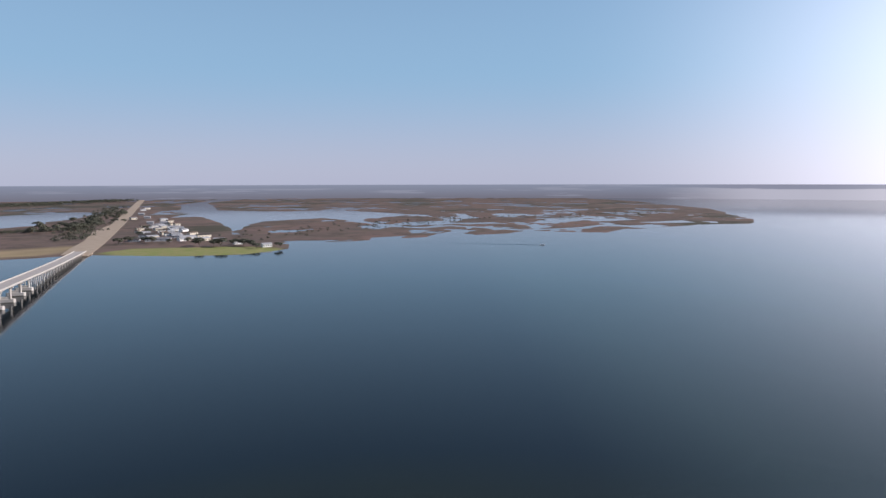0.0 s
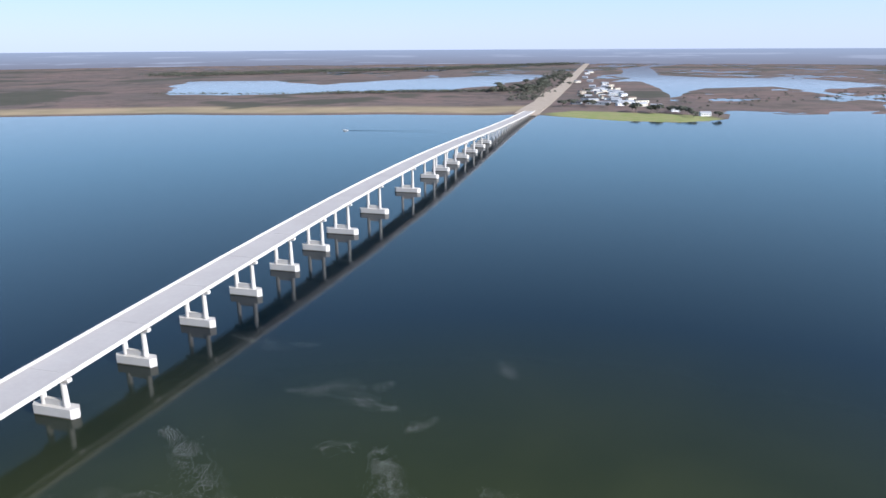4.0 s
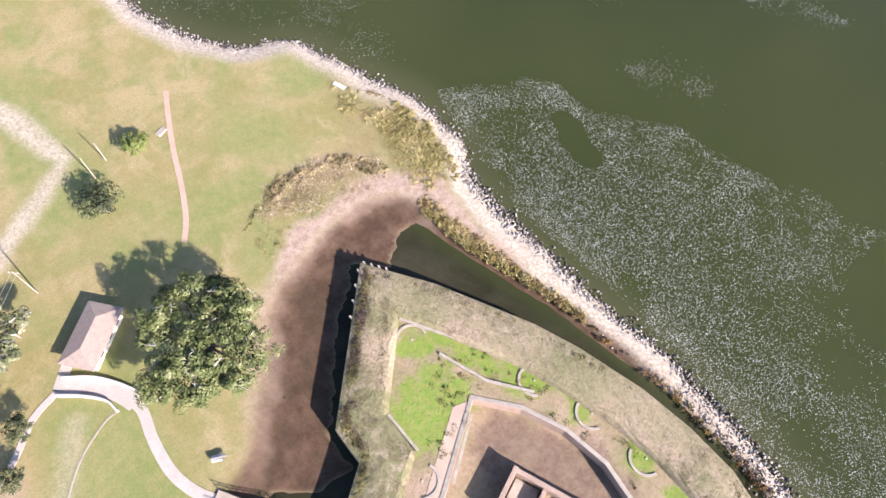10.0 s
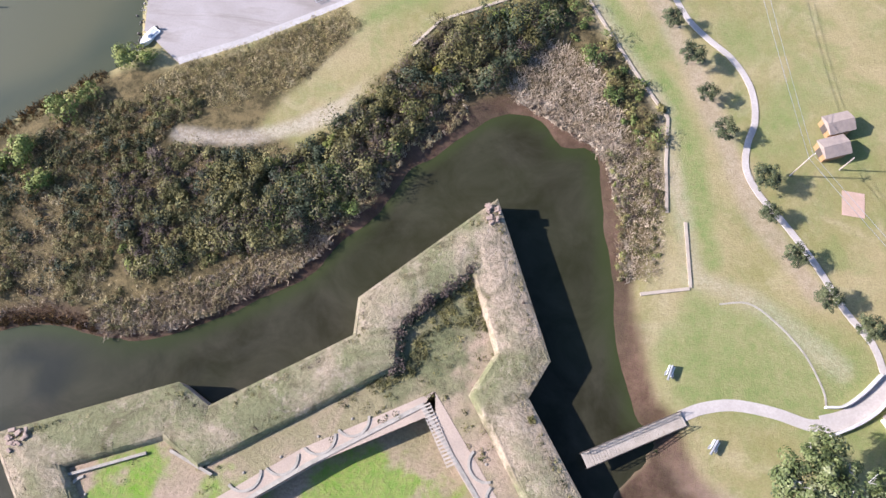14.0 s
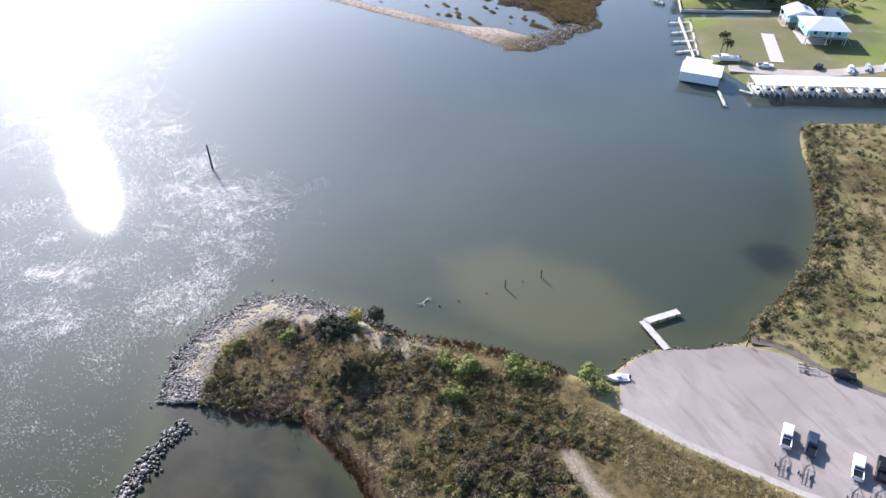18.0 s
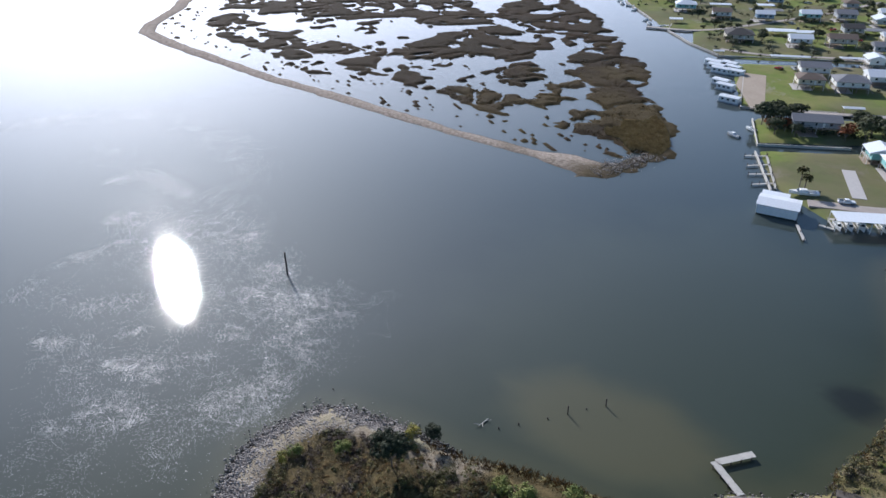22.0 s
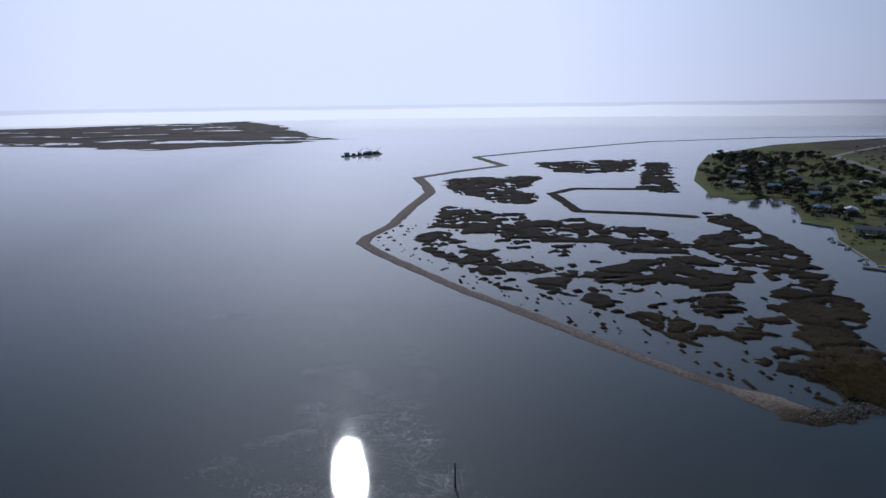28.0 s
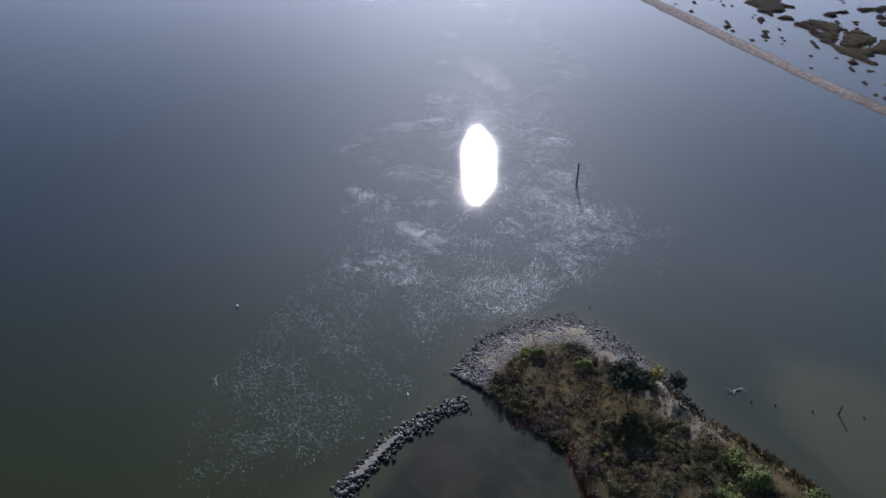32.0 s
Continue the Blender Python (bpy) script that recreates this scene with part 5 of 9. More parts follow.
def array_ob(name, verts, faces, mat, parent=None):
    me = bpy.data.meshes.new(name)
    k = faces.shape[1]
    me.vertices.add(len(verts))
    me.vertices.foreach_set("co", np.ascontiguousarray(verts, dtype=np.float32).ravel())
    me.loops.add(faces.size)
    me.loops.foreach_set("vertex_index", faces.ravel())
    me.polygons.add(len(faces))
    me.polygons.foreach_set("loop_start", np.arange(0, faces.size, k))
    me.polygons.foreach_set("loop_total", np.full(len(faces), k))
    me.update(calc_edges=True)
    me.materials.append(mat)
    ob = new(name, me)
    if parent:
        ob.parent = parent
    return ob


def shell(center, radii, n, rng, low=-0.35, facing=None, lean=(0, 0, 0)):
    """Points near the surface of a lumpy dome; their outward directions go into facing."""
    d = rng.normal(size=(n, 3))
    d /= np.linalg.norm(d, axis=1, keepdims=True)
    d[:, 2] = np.where(d[:, 2] < low, -d[:, 2], d[:, 2])
    r = rng.uniform(0.62, 1.05, n)[:, None]
    if facing is not None:
        facing.append(d + np.asarray(lean))
    return np.asarray(center) + d * r * np.asarray(radii)


def tree(name, label, spread, height, leaf, mat, seed, lobes=10, leaves=3500, trunk=0.5, limbs=9, long=1.0, turn=0.0, group="", category="tree", fill=0.28, bare=0):
    """A tree at the origin: trunk with limbs, and a crown of separate leaf clumps."""
    rng = np.random.RandomState(seed)
    root = tagged(new(name), label, category, group)
    bm = bmesh.new()
    fork = height * 0.3
    tube(bm, (0, 0, -0.6), (0, 0, fork), trunk, trunk * 0.75, 8)
    cs, sn = math.cos(turn), math.sin(turn)
    ends = []
    for k in range(limbs):
        a = 2 * math.pi * (k + rng.uniform(-0.3, 0.3)) / limbs
        r = spread * rng.uniform(0.45, 0.85)
        x, y = r * math.cos(a) * long, r * math.sin(a)
        e = Vector((x * cs - y * sn, x * sn + y * cs, height * rng.uniform(0.55, 0.85)))
        mid = Vector((e.x * 0.45, e.y * 0.45, fork + (e.z - fork) * 0.35 + rng.uniform(0, 0.08) * height))
        tube(bm, (0, 0, fork * 0.9), mid, trunk * 0.42, trunk * 0.28, 5)
        tube(bm, mid, e, trunk * 0.28, trunk * 0.08, 5)
        for j in range(2):
            t = mid.lerp(e, rng.uniform(0.3, 0.9))
            tube(bm, t, t + Vector(rng.normal(0, 1, 3)) * spread * 0.16 + Vector((0, 0, spread * 0.08)), trunk * 0.12, trunk * 0.04, 4)
        ends.append(e)
    part("trunk", bm, BARK, root)
    pts, facing = [], []
    for k in range(lobes):
        if k < len(ends):
            c = ends[k]
        else:
            a, r = rng.uniform(0, 6.283), spread * math.sqrt(rng.uniform(0, 0.6))
            x, y = r * math.cos(a) * long, r * math.sin(a)
            c = Vector((x * cs - y * sn, x * sn + y * cs, height * rng.uniform(0.7, 0.95)))
        q = spread * fill * rng.uniform(0.7, 1.35)
        per = leaves // lobes
        sub = 9
        centers = shell(c, (q, q, q * 0.7), sub, rng)
        for cc in centers:
            away = (cc - np.asarray(c)) / q * 0.7 + np.array([c.x, c.y, 0]) / spread * 0.25
            pts.append(shell(cc, (q * 0.42, q * 0.42, q * 0.34), per // sub + 1, rng, facing=facing, lean=away))
    pts, facing = np.concatenate(pts), np.concatenate(facing)
    high = pts[:, 2] > height * 0.18
    pts, facing = pts[high], facing[high]
    v, f = leaf_arrays(pts, leaf, rng, out=facing)
    array_ob("crown", v, f, mat, root)
    if bare:
        up = pts[pts[:, 2] > height * 0.62]
        for c in up[rng.choice(len(up), bare)]:
            a, lift = rng.uniform(0, 6.283), rng.uniform(0.15, 0.5)
            long_limb = rng.uniform(1.0, 2.4)
            d = Vector((math.cos(a), math.sin(a), lift)) * long_limb
            p = Vector(c)
            bm = bmesh.new()
            tube(bm, p - d * 0.6, p + d * 0.5, 0.13, 0.07, 4)
            for _ in range(3):
                q = (p - d * 0.5).lerp(p + d * 0.5, rng.uniform(0.2, 1.0))
                tube(bm, q, q + Vector((rng.normal(0, 0.6), rng.normal(0, 0.6), rng.uniform(0.1, 0.5))), 0.07, 0.03, 3)
            part("dead_limb", bm, PALELIMB, root, "pale lichen-grey bare limb")
    return root


def put(ob, x, y, z=0.9, turn=0.0, s=1.0):
    ob.matrix_basis = Matrix.Translation((x, y, z)) @ Matrix.Rotation(turn, 4, 'Z') @ Matrix.Diagonal((s, s, s, 1))
    return ob


def put_copy(ob, x, y, z=0.9, turn=0.0, s=1.0):
    c = copy_thing(ob, Matrix.Translation((x, y, z)) @ Matrix.Rotation(turn, 4, 'Z'))
    c.scale = (s, s, s)
    return c


def inside_points(outline, n, rng):
    """Up to n random points within an outline."""
    p = np.asarray(outline, float)
    lo, hi = p.min(0), p.max(0)
    q = rng.uniform(lo, hi, (n * 4, 2))
    d, i = poly_distance(outline, q[:, 0], q[:, 1])
    return q[i][:n]


# great live oak beside the path, and others over the lawn
put(tree("live_oak", "great spreading live oak with dark green leaves beside the path", 12.6, 10.8, 0.46, OAKLEAF, 11, 42, 30000, 0.75, 20, 1.15, radians(150), fill=0.21, bare=46), -61.5, 0.5)
put(tree("live_oak", "pale live oak with bare grey limbs on the lawn", 10.0, 10.0, 0.65, GREYLEAF, 12, 34, 11000, 0.65, 18, bare=75, fill=0.2), -85.6, -29.0)
put(tree("live_oak", "pale live oak with lichen-grey limbs behind the sheds", 10.5, 10.0, 0.65, GREYLEAF, 13, 34, 11000, 0.6, 16, bare=75, fill=0.2), -92.5, -53)
put(tree("live_oak", "dark live oak at the lawn's far side", 9.0, 10.0, 0.7, OAKLEAF, 14, 20, 6000, 0.6, 10, bare=30), -88, -76)
put(tree("live_oak", "small pale oak between the larger ones", 4.5, 6.0, 0.5, GREYLEAF, 15, 12, 2200, 0.35, 9), -99, -46)
put(tree("live_oak", "grey-green oak beside the gravel drive", 5.5, 7.0, 0.55, GREYLEAF, 16, 14, 3000, 0.4, 9), -12, -131)
put(tree("lawn_tree", "round bright green ornamental tree on the lawn", 2.6, 4.6, 0.4, GREENLEAF, 17, 10, 1600, 0.2, 6, fill=0.5), -108.8, 14.5)
put(tree("lawn_tree", "dark feathery cedar on the lawn", 3.4, 6.0, 0.45, DARKLEAF, 18, 12, 1900, 0.25, 8, fill=0.5), -100.5, 2.0)
cyp = put(tree("cypress", "rust-red autumn cypress on the lawn", 2.6, 5.6, 0.32, RUSTLEAF, 19, 26, 9000, 0.25, 10, fill=0.52, group="rust-red cypresses"), -0.5, -118.6)
put_copy(cyp, 12.5, -154.0, 0.9, 1.0, 1.2)
young = put(tree("young_tree", "young grey-green tree beside the park path", 2.1, 4.3, 0.26, VILLAGELEAF, 20, 14, 2400, 0.10, 10, fill=0.46, group="young trees along the path"), -64.2, -35.3)
for k, (x, y) in enumerate([(-35.8, -96.7), (-38.7, -89.0), (-42.2, -80.9), (-45.1, -73.1), (-48.0, -65.4), (-55.0, -56.4), (-55.5, -50.0), (-59.2, -42.4), (-70.5, -30.5)]):
    put_copy(young, x, y, 0.9, k * 1.1, 0.85 + 0.12 * (k % 3))


def bush(label, r, h, mat, seed, leaves=420, leaf=0.34, group=""):
    rng = np.random.RandomState(seed)
    root = tagged(new("bush"), label, "bush", group)
    bm = bmesh.new()
    for k in range(5):
        a = k * 1.26
        tube(bm, (0, 0, -0.3), (0.5 * r * math.cos(a), 0.5 * r * math.sin(a), h * 0.6), 0.06, 0.03, 4)
    part("woody_base", bm, BARK, root)
    facing = []
    pts = [shell((rng.uniform(-0.5, 0.5) * r, rng.uniform(-0.5, 0.5) * r, h * rng.uniform(0.4, 0.7)), (r * 0.5, r * 0.5, h * 0.42), leaves // 8, rng, -0.8, facing) for _ in range(8)]
    v, f = leaf_arrays(np.concatenate(pts), leaf, rng, out=np.concatenate(facing))
    array_ob("foliage", v, f, mat, root)
    return root


yb = put(bush("bright yellow-leaved shrub on the rocky spit", 2.3, 3.2, YELLOWLEAF, 31, 900), 104.6, -34.5, 0.7)
db = put(tree("wild_tree", "dense dark tree casting a long shadow on the spit", 3.6, 8.5, 0.4, DARKLEAF, 32, 20, 6500, 0.2, 9, fill=0.5), 98, -27.5, 0.7)
gb = put(bush("rounded green shrub on the spit", 2.3, 2.7, LIMELEAF, 33, 800,  group="green shrubs by the bay"), 107, -19, 0.7)
for k, (x, y, s) in enumerate([(80, -49, 1.5), (84, -46, 1.1), (74, -58, 1.5), (70, -62, 1.1), (65, -71, 1.3), (62, -72, 1.1), (75, -44, 1.2), (110, -9, 0.9)]):
    put_copy(gb, x, y, 0.7, k * 0.9, s)
put_copy(yb, 109, -6, 0.7, 1.0, 0.7)
put_copy(db, 101.5, -38.5, 0.6, 2.0, 0.5)
mg = put(bush("light green shrub in the moat-side thicket", 2.0, 2.8, GREENLEAF, 34, group="green shrubs by the moat"), 12, -56, 0.7)
for k, (x, y, s) in enumerate([(22, -50, 1.2), (28, -48, 1.0), (-15, -88, 1.3), (-24, -80, 1.3), (-28, -72, 1.1), (31, -40, 1.0), (2, -70, 0.9), (18, -44, 0.9), (-9, -78, 0.8)]):
    put_copy(mg, x, y, 0.7, k * 0.7, s)
put_copy(yb, 5.5, -74, 0.9, 0.3, 0.55)
put_copy(yb, 24.5, -49, 0.9, 0.8, 0.7)


def thicket(outline, count, size, mat, seed, leaves, leaf, tall, label):
    """Scrub that nobody could count: clumps of leaves over an area."""
    rng = np.random.RandomState(seed)
    p = inside_points(outline, count, rng)
    d = fractal(p[:, 0], p[:, 1], 11, seed)
    pts, facing = [], []
    for (x, y), q in zip(p, d):
        r = size * rng.uniform(0.5, 1.2) * (0.5 + q)
        pts.append(shell((x, y, 0.6 + r * 0.35), (r, r, r * tall), leaves, rng, -0.2, facing))
    v, f = leaf_arrays(np.concatenate(pts), leaf, rng, out=np.concatenate(facing))
    return tagged(array_ob("scrub", v, f, mat), label, "scrub", kind="stuff")


def tussocks(outline, count, height, mat, seed, label, width=0.1, lean=0.35, base=0.5, over=None):
    rng = np.random.RandomState(seed)
    p = inside_points(outline, count, rng)
    if over:
        p = p[over(p[:, 0], p[:, 1])[0] > 0.3]
    c = np.repeat(p, 7, 0) + rng.normal(0, 0.22, (len(p) * 7, 2))
    z = np.full(len(c), base)
    v, f = blade_arrays(np.column_stack([c, z]), height, rng, lean, width)
    return tagged(array_ob("grass_tussocks", v, f, mat), label, "tall grass", kind="stuff")


def mixed_scrub(outline, seed, kinds):
    """Scrub of several kinds grown through one another, each gathered in its own drifts."""
    for k, (mat, count, size, tall, leaves, leaf, lo, label) in enumerate(kinds):
        rng = np.random.RandomState(seed + k)
        p = inside_points(outline, count * 3, rng)
        q = fractal(p[:, 0], p[:, 1], 8, seed + 5 * k, 3)
        p = p[q > lo][:count]
        pts, facing = [], []
        for x, y in p:
            r = size * rng.choice((0.55, 0.8, 1.0, 1.5), p=(0.35, 0.3, 0.25, 0.1)) * rng.uniform(0.8, 1.2)
            h = r * tall * rng.uniform(0.7, 1.3)
            for _ in range(3):
                c = (x + rng.normal(0, r * 0.35), y + rng.normal(0, r * 0.35), 0.6 + h * rng.uniform(0.3, 0.8))
                lean = ((c[0] - x) / r * 0.5, (c[1] - y) / r * 0.5, 0.1)
                pts.append(shell(c, (r * 0.6, r * 0.6, h * 0.5), leaves // 3, rng, -0.2, facing, lean))
        v, f = leaf_arrays(np.concatenate(pts), leaf, rng, out=np.concatenate(facing))
        tagged(array_ob("scrub", v, f, mat), label, "scrub", kind="stuff")


DENSE = [(40, -34), (27, -37), (18, -45), (10, -58), (2, -67), (-8, -74), (-15, -84), (-19, -95), (-5, -88.5), (6, -84.5), (12, -76), (20, -65), (30, -53.5), (38, -51), (44, -42)]
mixed_scrub(DENSE, 41, ((OLIVELEAF, 250, 2.2, 1.35, 170, 0.36, 0.44, "dense olive-brown thicket along the moat bank"), (DARKLEAF, 95, 2.3, 1.4, 190, 0.36, 0.50, "dark green bushes in the moat thicket"),
                        (PLUMTWIG, 200, 1.9, 1.2, 130, 0.26, 0.46, "bare plum-brown twigs in the moat thicket"), (LIMELEAF, 52, 1.7, 1.2, 160, 0.32, 0.54, "light green bushes in the moat thicket"),
                        (SCRUBLEAF, 210, 1.9, 1.3, 150, 0.34, 0.42, "mixed autumn brush in the moat thicket"), (STRAW, 70, 1.2, 0.8, 80, 0.24, 0.52, "straw-coloured clumps in the moat thicket")))
mixed_scrub([(60, -20), (50, -18), (40, -23), (27, -32), (27, -37), (40, -34), (46, -40), (56, -30)], 46, ((STRAW, 260, 0.8, 0.8, 45, 0.22, 0.40, "pale straw clumps on the lagoon bank"), (OLIVELEAF, 50, 1.0, 0.9, 70, 0.28, 0.5, "low olive scrub on the lagoon bank")))
WEST = [(-19, -98), (-29, -83), (-38, -70), (-38, -60), (-32, -64), (-26, -74), (-18, -86), (-12, -92)]
mixed_scrub(WEST, 61, ((OLIVELEAF, 70, 1.5, 1.1, 90, 0.32, 0.40, "dense thicket at the moat's far bank"), (GREENLEAF, 30, 1.5, 1.1, 100, 0.32, 0.48, "green bushes at the moat's far bank")))
SPITBED = [(98, 3), (110, -4), (115, -18), (104, -34), (90, -44), (70, -60), (50, -66), (54, -58), (60, -44), (58, -26), (72, -20), (84, -14)]
SPIT_END = [(98, 3), (109, -4), (114, -18), (103, -33), (92, -40), (80, -36), (74, -24), (84, -14)]
SPIT_NECK = [(92, -42), (80, -36), (72, -22), (60, -22), (58, -30), (60, -44), (54, -57.5), (48, -60), (50, -66), (70, -60)]
mixed_scrub(SPIT_END, 71, ((PLUMTWIG, 520, 1.0, 1.4, 70, 0.18, 0.42, "bare plum-brown brush on the spit's end"), (RUSTGRASS, 260, 0.9, 1.2, 60, 0.2, 0.44, "russet brush on the spit's end"), (OLIVELEAF, 380, 1.1, 1.5, 80, 0.24, 0.46, "low olive scrub on the spit's end"),
                           (YELLOWREED, 150, 0.8, 1.0, 45, 0.2, 0.5, "yellowing weeds on the spit's end"), (DARKLEAF, 34, 1.3, 1.1, 100, 0.26, 0.55, "dark shrubs on the spit's end")))
mixed_scrub(SPIT_NECK, 81, ((RUSTGRASS, 300, 0.9, 1.1, 60, 0.2, 0.45, "russet brush on the spit's neck"), (OLIVELEAF, 620, 1.1, 1.4, 70, 0.22, 0.44, "olive scrub on the spit's neck"), (STRAW, 700, 0.85, 0.9, 50, 0.2, 0.42, "straw-coloured clumps on the spit's neck"), (PLUMTWIG, 120, 1.0, 0.8, 60, 0.2, 0.5, "bare twigs on the spit's neck"),
                            (DARKLEAF, 60, 1.5, 1.2, 120, 0.28, 0.56, "dark shrubs on the spit's neck"), (LIMELEAF, 60, 1.1, 0.9, 80, 0.24, 0.54, "light green shrubs on the spit's neck"), (GOLDREED, 300, 0.9, 0.6, 50, 0.2, 0.5, "golden grass clumps on the spit's neck")))
mixed_scrub(SCRUB_B, 91, ((OLIVELEAF, 420, 1.1, 0.7, 70, 0.24, 0.42, "low scrub along the bay shore"), (STRAW, 700, 1.0, 0.5, 50, 0.22, 0.40, "straw clumps along the bay shore"), (PLUMTWIG, 260, 1.1, 0.6, 60, 0.22, 0.46, "bare brush along the bay shore"),
                          (DARKLEAF, 46, 1.5, 0.9, 90, 0.28, 0.52, "dark shrubs along the bay shore"), (SCRUBLEAF, 260, 1.2, 0.7, 70, 0.26, 0.44, "mixed brush along the bay shore"), (LIMELEAF, 70, 1.1, 0.9, 80, 0.26, 0.52, "light green shrubs along the bay shore")))
mixed_scrub([(57, -107), (60.5, -116), (63, -126), (68, -141), (79, -160), (93, -174), (117, -198), (113, -203), (88, -178), (66, -152), (56, -120)], 96, ((SCRUBLEAF, 160, 1.6, 0.9, 90, 0.32, 0.3, "shrubs at the water's edge beyond the ramp"), (DARKLEAF, 60, 1.7, 1.0, 100, 0.32, 0.5, "dark shrubs at the water's edge")))
REEDBED = [(-13, -68), (-8, -71), (-14, -84), (-24, -80), (-31, -66), (-29, -56), (-24, -62)]
tussocks(REEDBED, 1800, 1.1, REED, 51, "bed of pale flattened dry reeds by the moat", 0.09, 0.7)
tussocks([(-30, -36), (-37, -37), (-38, -58), (-33, -64), (-27, -60), (-30, -46)], 900, 1.0, REED, 52, "dry grass along the moat bank", 0.08, 0.6)
mixed_scrub([(-30, -36), (-37, -37), (-38, -58), (-33, -64), (-27, -60), (-30, -46)], 181, ((OLIVELEAF, 70, 1.0, 1.0, 80, 0.24, 0.40, "olive brush on the moat's park bank"), (PLUMTWIG, 60, 0.9, 0.9, 60, 0.2, 0.40, "bare brown brush on the moat's park bank"), (STRAW, 150, 0.8, 0.6, 50, 0.2, 0.35, "straw hummocks on the moat's park bank"), (LIMELEAF, 20, 0.9, 0.8, 80, 0.22, 0.5, "light green brush on the moat's park bank")))
tussocks([(56, -17), (44, -20), (28, -30), (20, -38), (26, -40), (40, -30), (52, -24), (60, -22)], 1300, 1.1, REED, 53, "pale tussocks on the lagoon bank", 0.08, 0.5)
tussocks([(56, -70), (42, -77), (26, -87), (21, -84), (32, -68), (46, -62), (62, -64)], 2600, 0.9, YELLOWREED, 54, "yellowed tussock grass beside the lot", 0.07, 0.7)
tussocks(SPITBED, 2200, 0.9, REED, 55, "dry grass through the spit's scrub", 0.07, 0.6)
tussocks(SCRUB_B, 2600, 0.9, YELLOWREED, 56, "yellowed rough grass beyond the ramp", 0.07, 0.6)
tussocks([(-80, 62), (-66, 62), (-60, 56), (-64, 50), (-72, 52), (-82, 56)], 900, 1.0, YELLOWREED, 57, "yellow-green grass on the point", 0.08, 0.6)
tussocks([(-72, 50), (-68, 44), (-72, 32), (-78, 22), (-84, 28), (-83, 40), (-76, 48)], 1000, 0.9, REED, 58, "straw-coloured rough grass by the dry moat", 0.08, 0.6)
tussocks([(-58, 50), (-44, 50.5), (-30, 53), (-20, 54.5), (-20, 53), (-34, 50.5), (-46, 48), (-58, 47.5)], 420, 1.1, YELLOWREED, 59, "yellow grass at the moat's edge", 0.09, 0.5)
tussocks([(0, 55.5), (20, 54), (46, 43), (66, 27), (64, 24.5), (44, 40.5), (18, 51.5), (0, 53.5)], 700, 0.7, SPITLEAF, 60, "dark weeds between moat and sea wall", 0.08, 0.5)
tussocks([(105, -37), (96, -43), (93, -47), (85, -57), (79, -62), (70, -69), (68, -66), (78, -58), (90, -44), (100, -37)], 900, 0.9, RUSTGRASS, 61, "russet grass fringe along the bay", 0.09, 0.4, 0.1)
tussocks([(88, -14), (79, -16), (67, -19), (58, -18), (56, -21), (66, -22), (78, -19), (90, -8)], 600, 0.9, RUSTGRASS, 62, "russet grass fringe along the lagoon", 0.09, 0.4, 0.1)
for isle, n, seed in ((ISLE_A, 2600, 63), (ISLE_B, 800, 64), (ISLE_C, 900, 65), (ISLE_D, 1500, 66), (ISLE_E, 1600, 67), (ISLE_F, 1800, 68)):
    tussocks(isle, n, 0.7, MARSHREED, seed, "brown and olive cordgrass on a marsh island", 0.12, 0.4, 0.5, marsh_height)
tussocks([(219, -187), (226, -184), (230, -180), (243, -183), (249, -180), (256, -184), (255, -192), (262, -198), (257, -206), (261, -216), (248, -212), (236, -205), (225, -197)], 3400, 1.7, GOLDREED, 70, "tall golden reeds at the end of the marsh", 0.15, 0.22, 0.3)
thicket([(-84, 30), (-80, 24), (-76, 28), (-80, 38), (-75, 46), (-68, 47), (-70, 50), (-80, 45)], 130, 0.9, STRAW, 46, 40, 0.3, 0.7, "lumpy yellow undergrowth by the dry moat")
thicket([(-84, 62), (-74, 64), (-64, 60), (-60, 52), (-64, 50), (-74, 58)], 150, 0.8, YELLOWREED, 47, 40, 0.3, 0.8, "yellow-green bushes behind the shore stones")
# rough growth on the ramparts
def rampart_weeds(outer, hole, z, count, mat, seed, lo, size, label, tall=0.5):
    """Low weed cushions between two outlines, thick in drifts."""
    rng = np.random.RandomState(seed)
    p = inside_points(outer, count * 3, rng)
    keep = fractal(p[:, 0], p[:, 1], 7, seed, 4) > lo
    if hole:
        keep &= signed(hole, p[:, 0], p[:, 1]) < -0.3
    keep &= signed(RIM, p[:, 0], p[:, 1]) > 0
    p = p[keep][:count]
    pts = []
    for x, y in p:
        r = size * rng.uniform(0.5, 1.3)
        pts.append(shell((x, y, z + r * 0.15), (r, r, r * tall), 16, rng, 0.0))
    v, f = leaf_arrays(np.concatenate(pts), size * 0.42, rng)
    return tagged(array_ob("rampart_weeds", v, f, mat), label, "weeds", kind="stuff")


RIM, BREAST = [tuple(p) for p in inset(FORT, 0.9)], [tuple(p) for p in F1d]
TERRACE = [tuple(p) for p in F1e]
rampart_weeds(RIM, BREAST, 4.6, 1900, OLIVELEAF, 71, 0.54, 0.5, "dark olive weeds matted over the parapet")
rampart_weeds(RIM, BREAST, 4.6, 1300, STRAW, 72, 0.52, 0.42, "dry straw tufts on the parapet")
rampart_weeds(RIM, BREAST, 4.6, 800, PLUMTWIG, 73, 0.56, 0.45, "dead brown weeds on the parapet")
rampart_weeds([(-54, 30), (-37, 9), (-29, 8.5), (-31, 13), (-46, 29)], None, 4.6, 1100, PLUMTWIG, 74, 0.36, 0.5, "dead brown stalks on the western rampart")
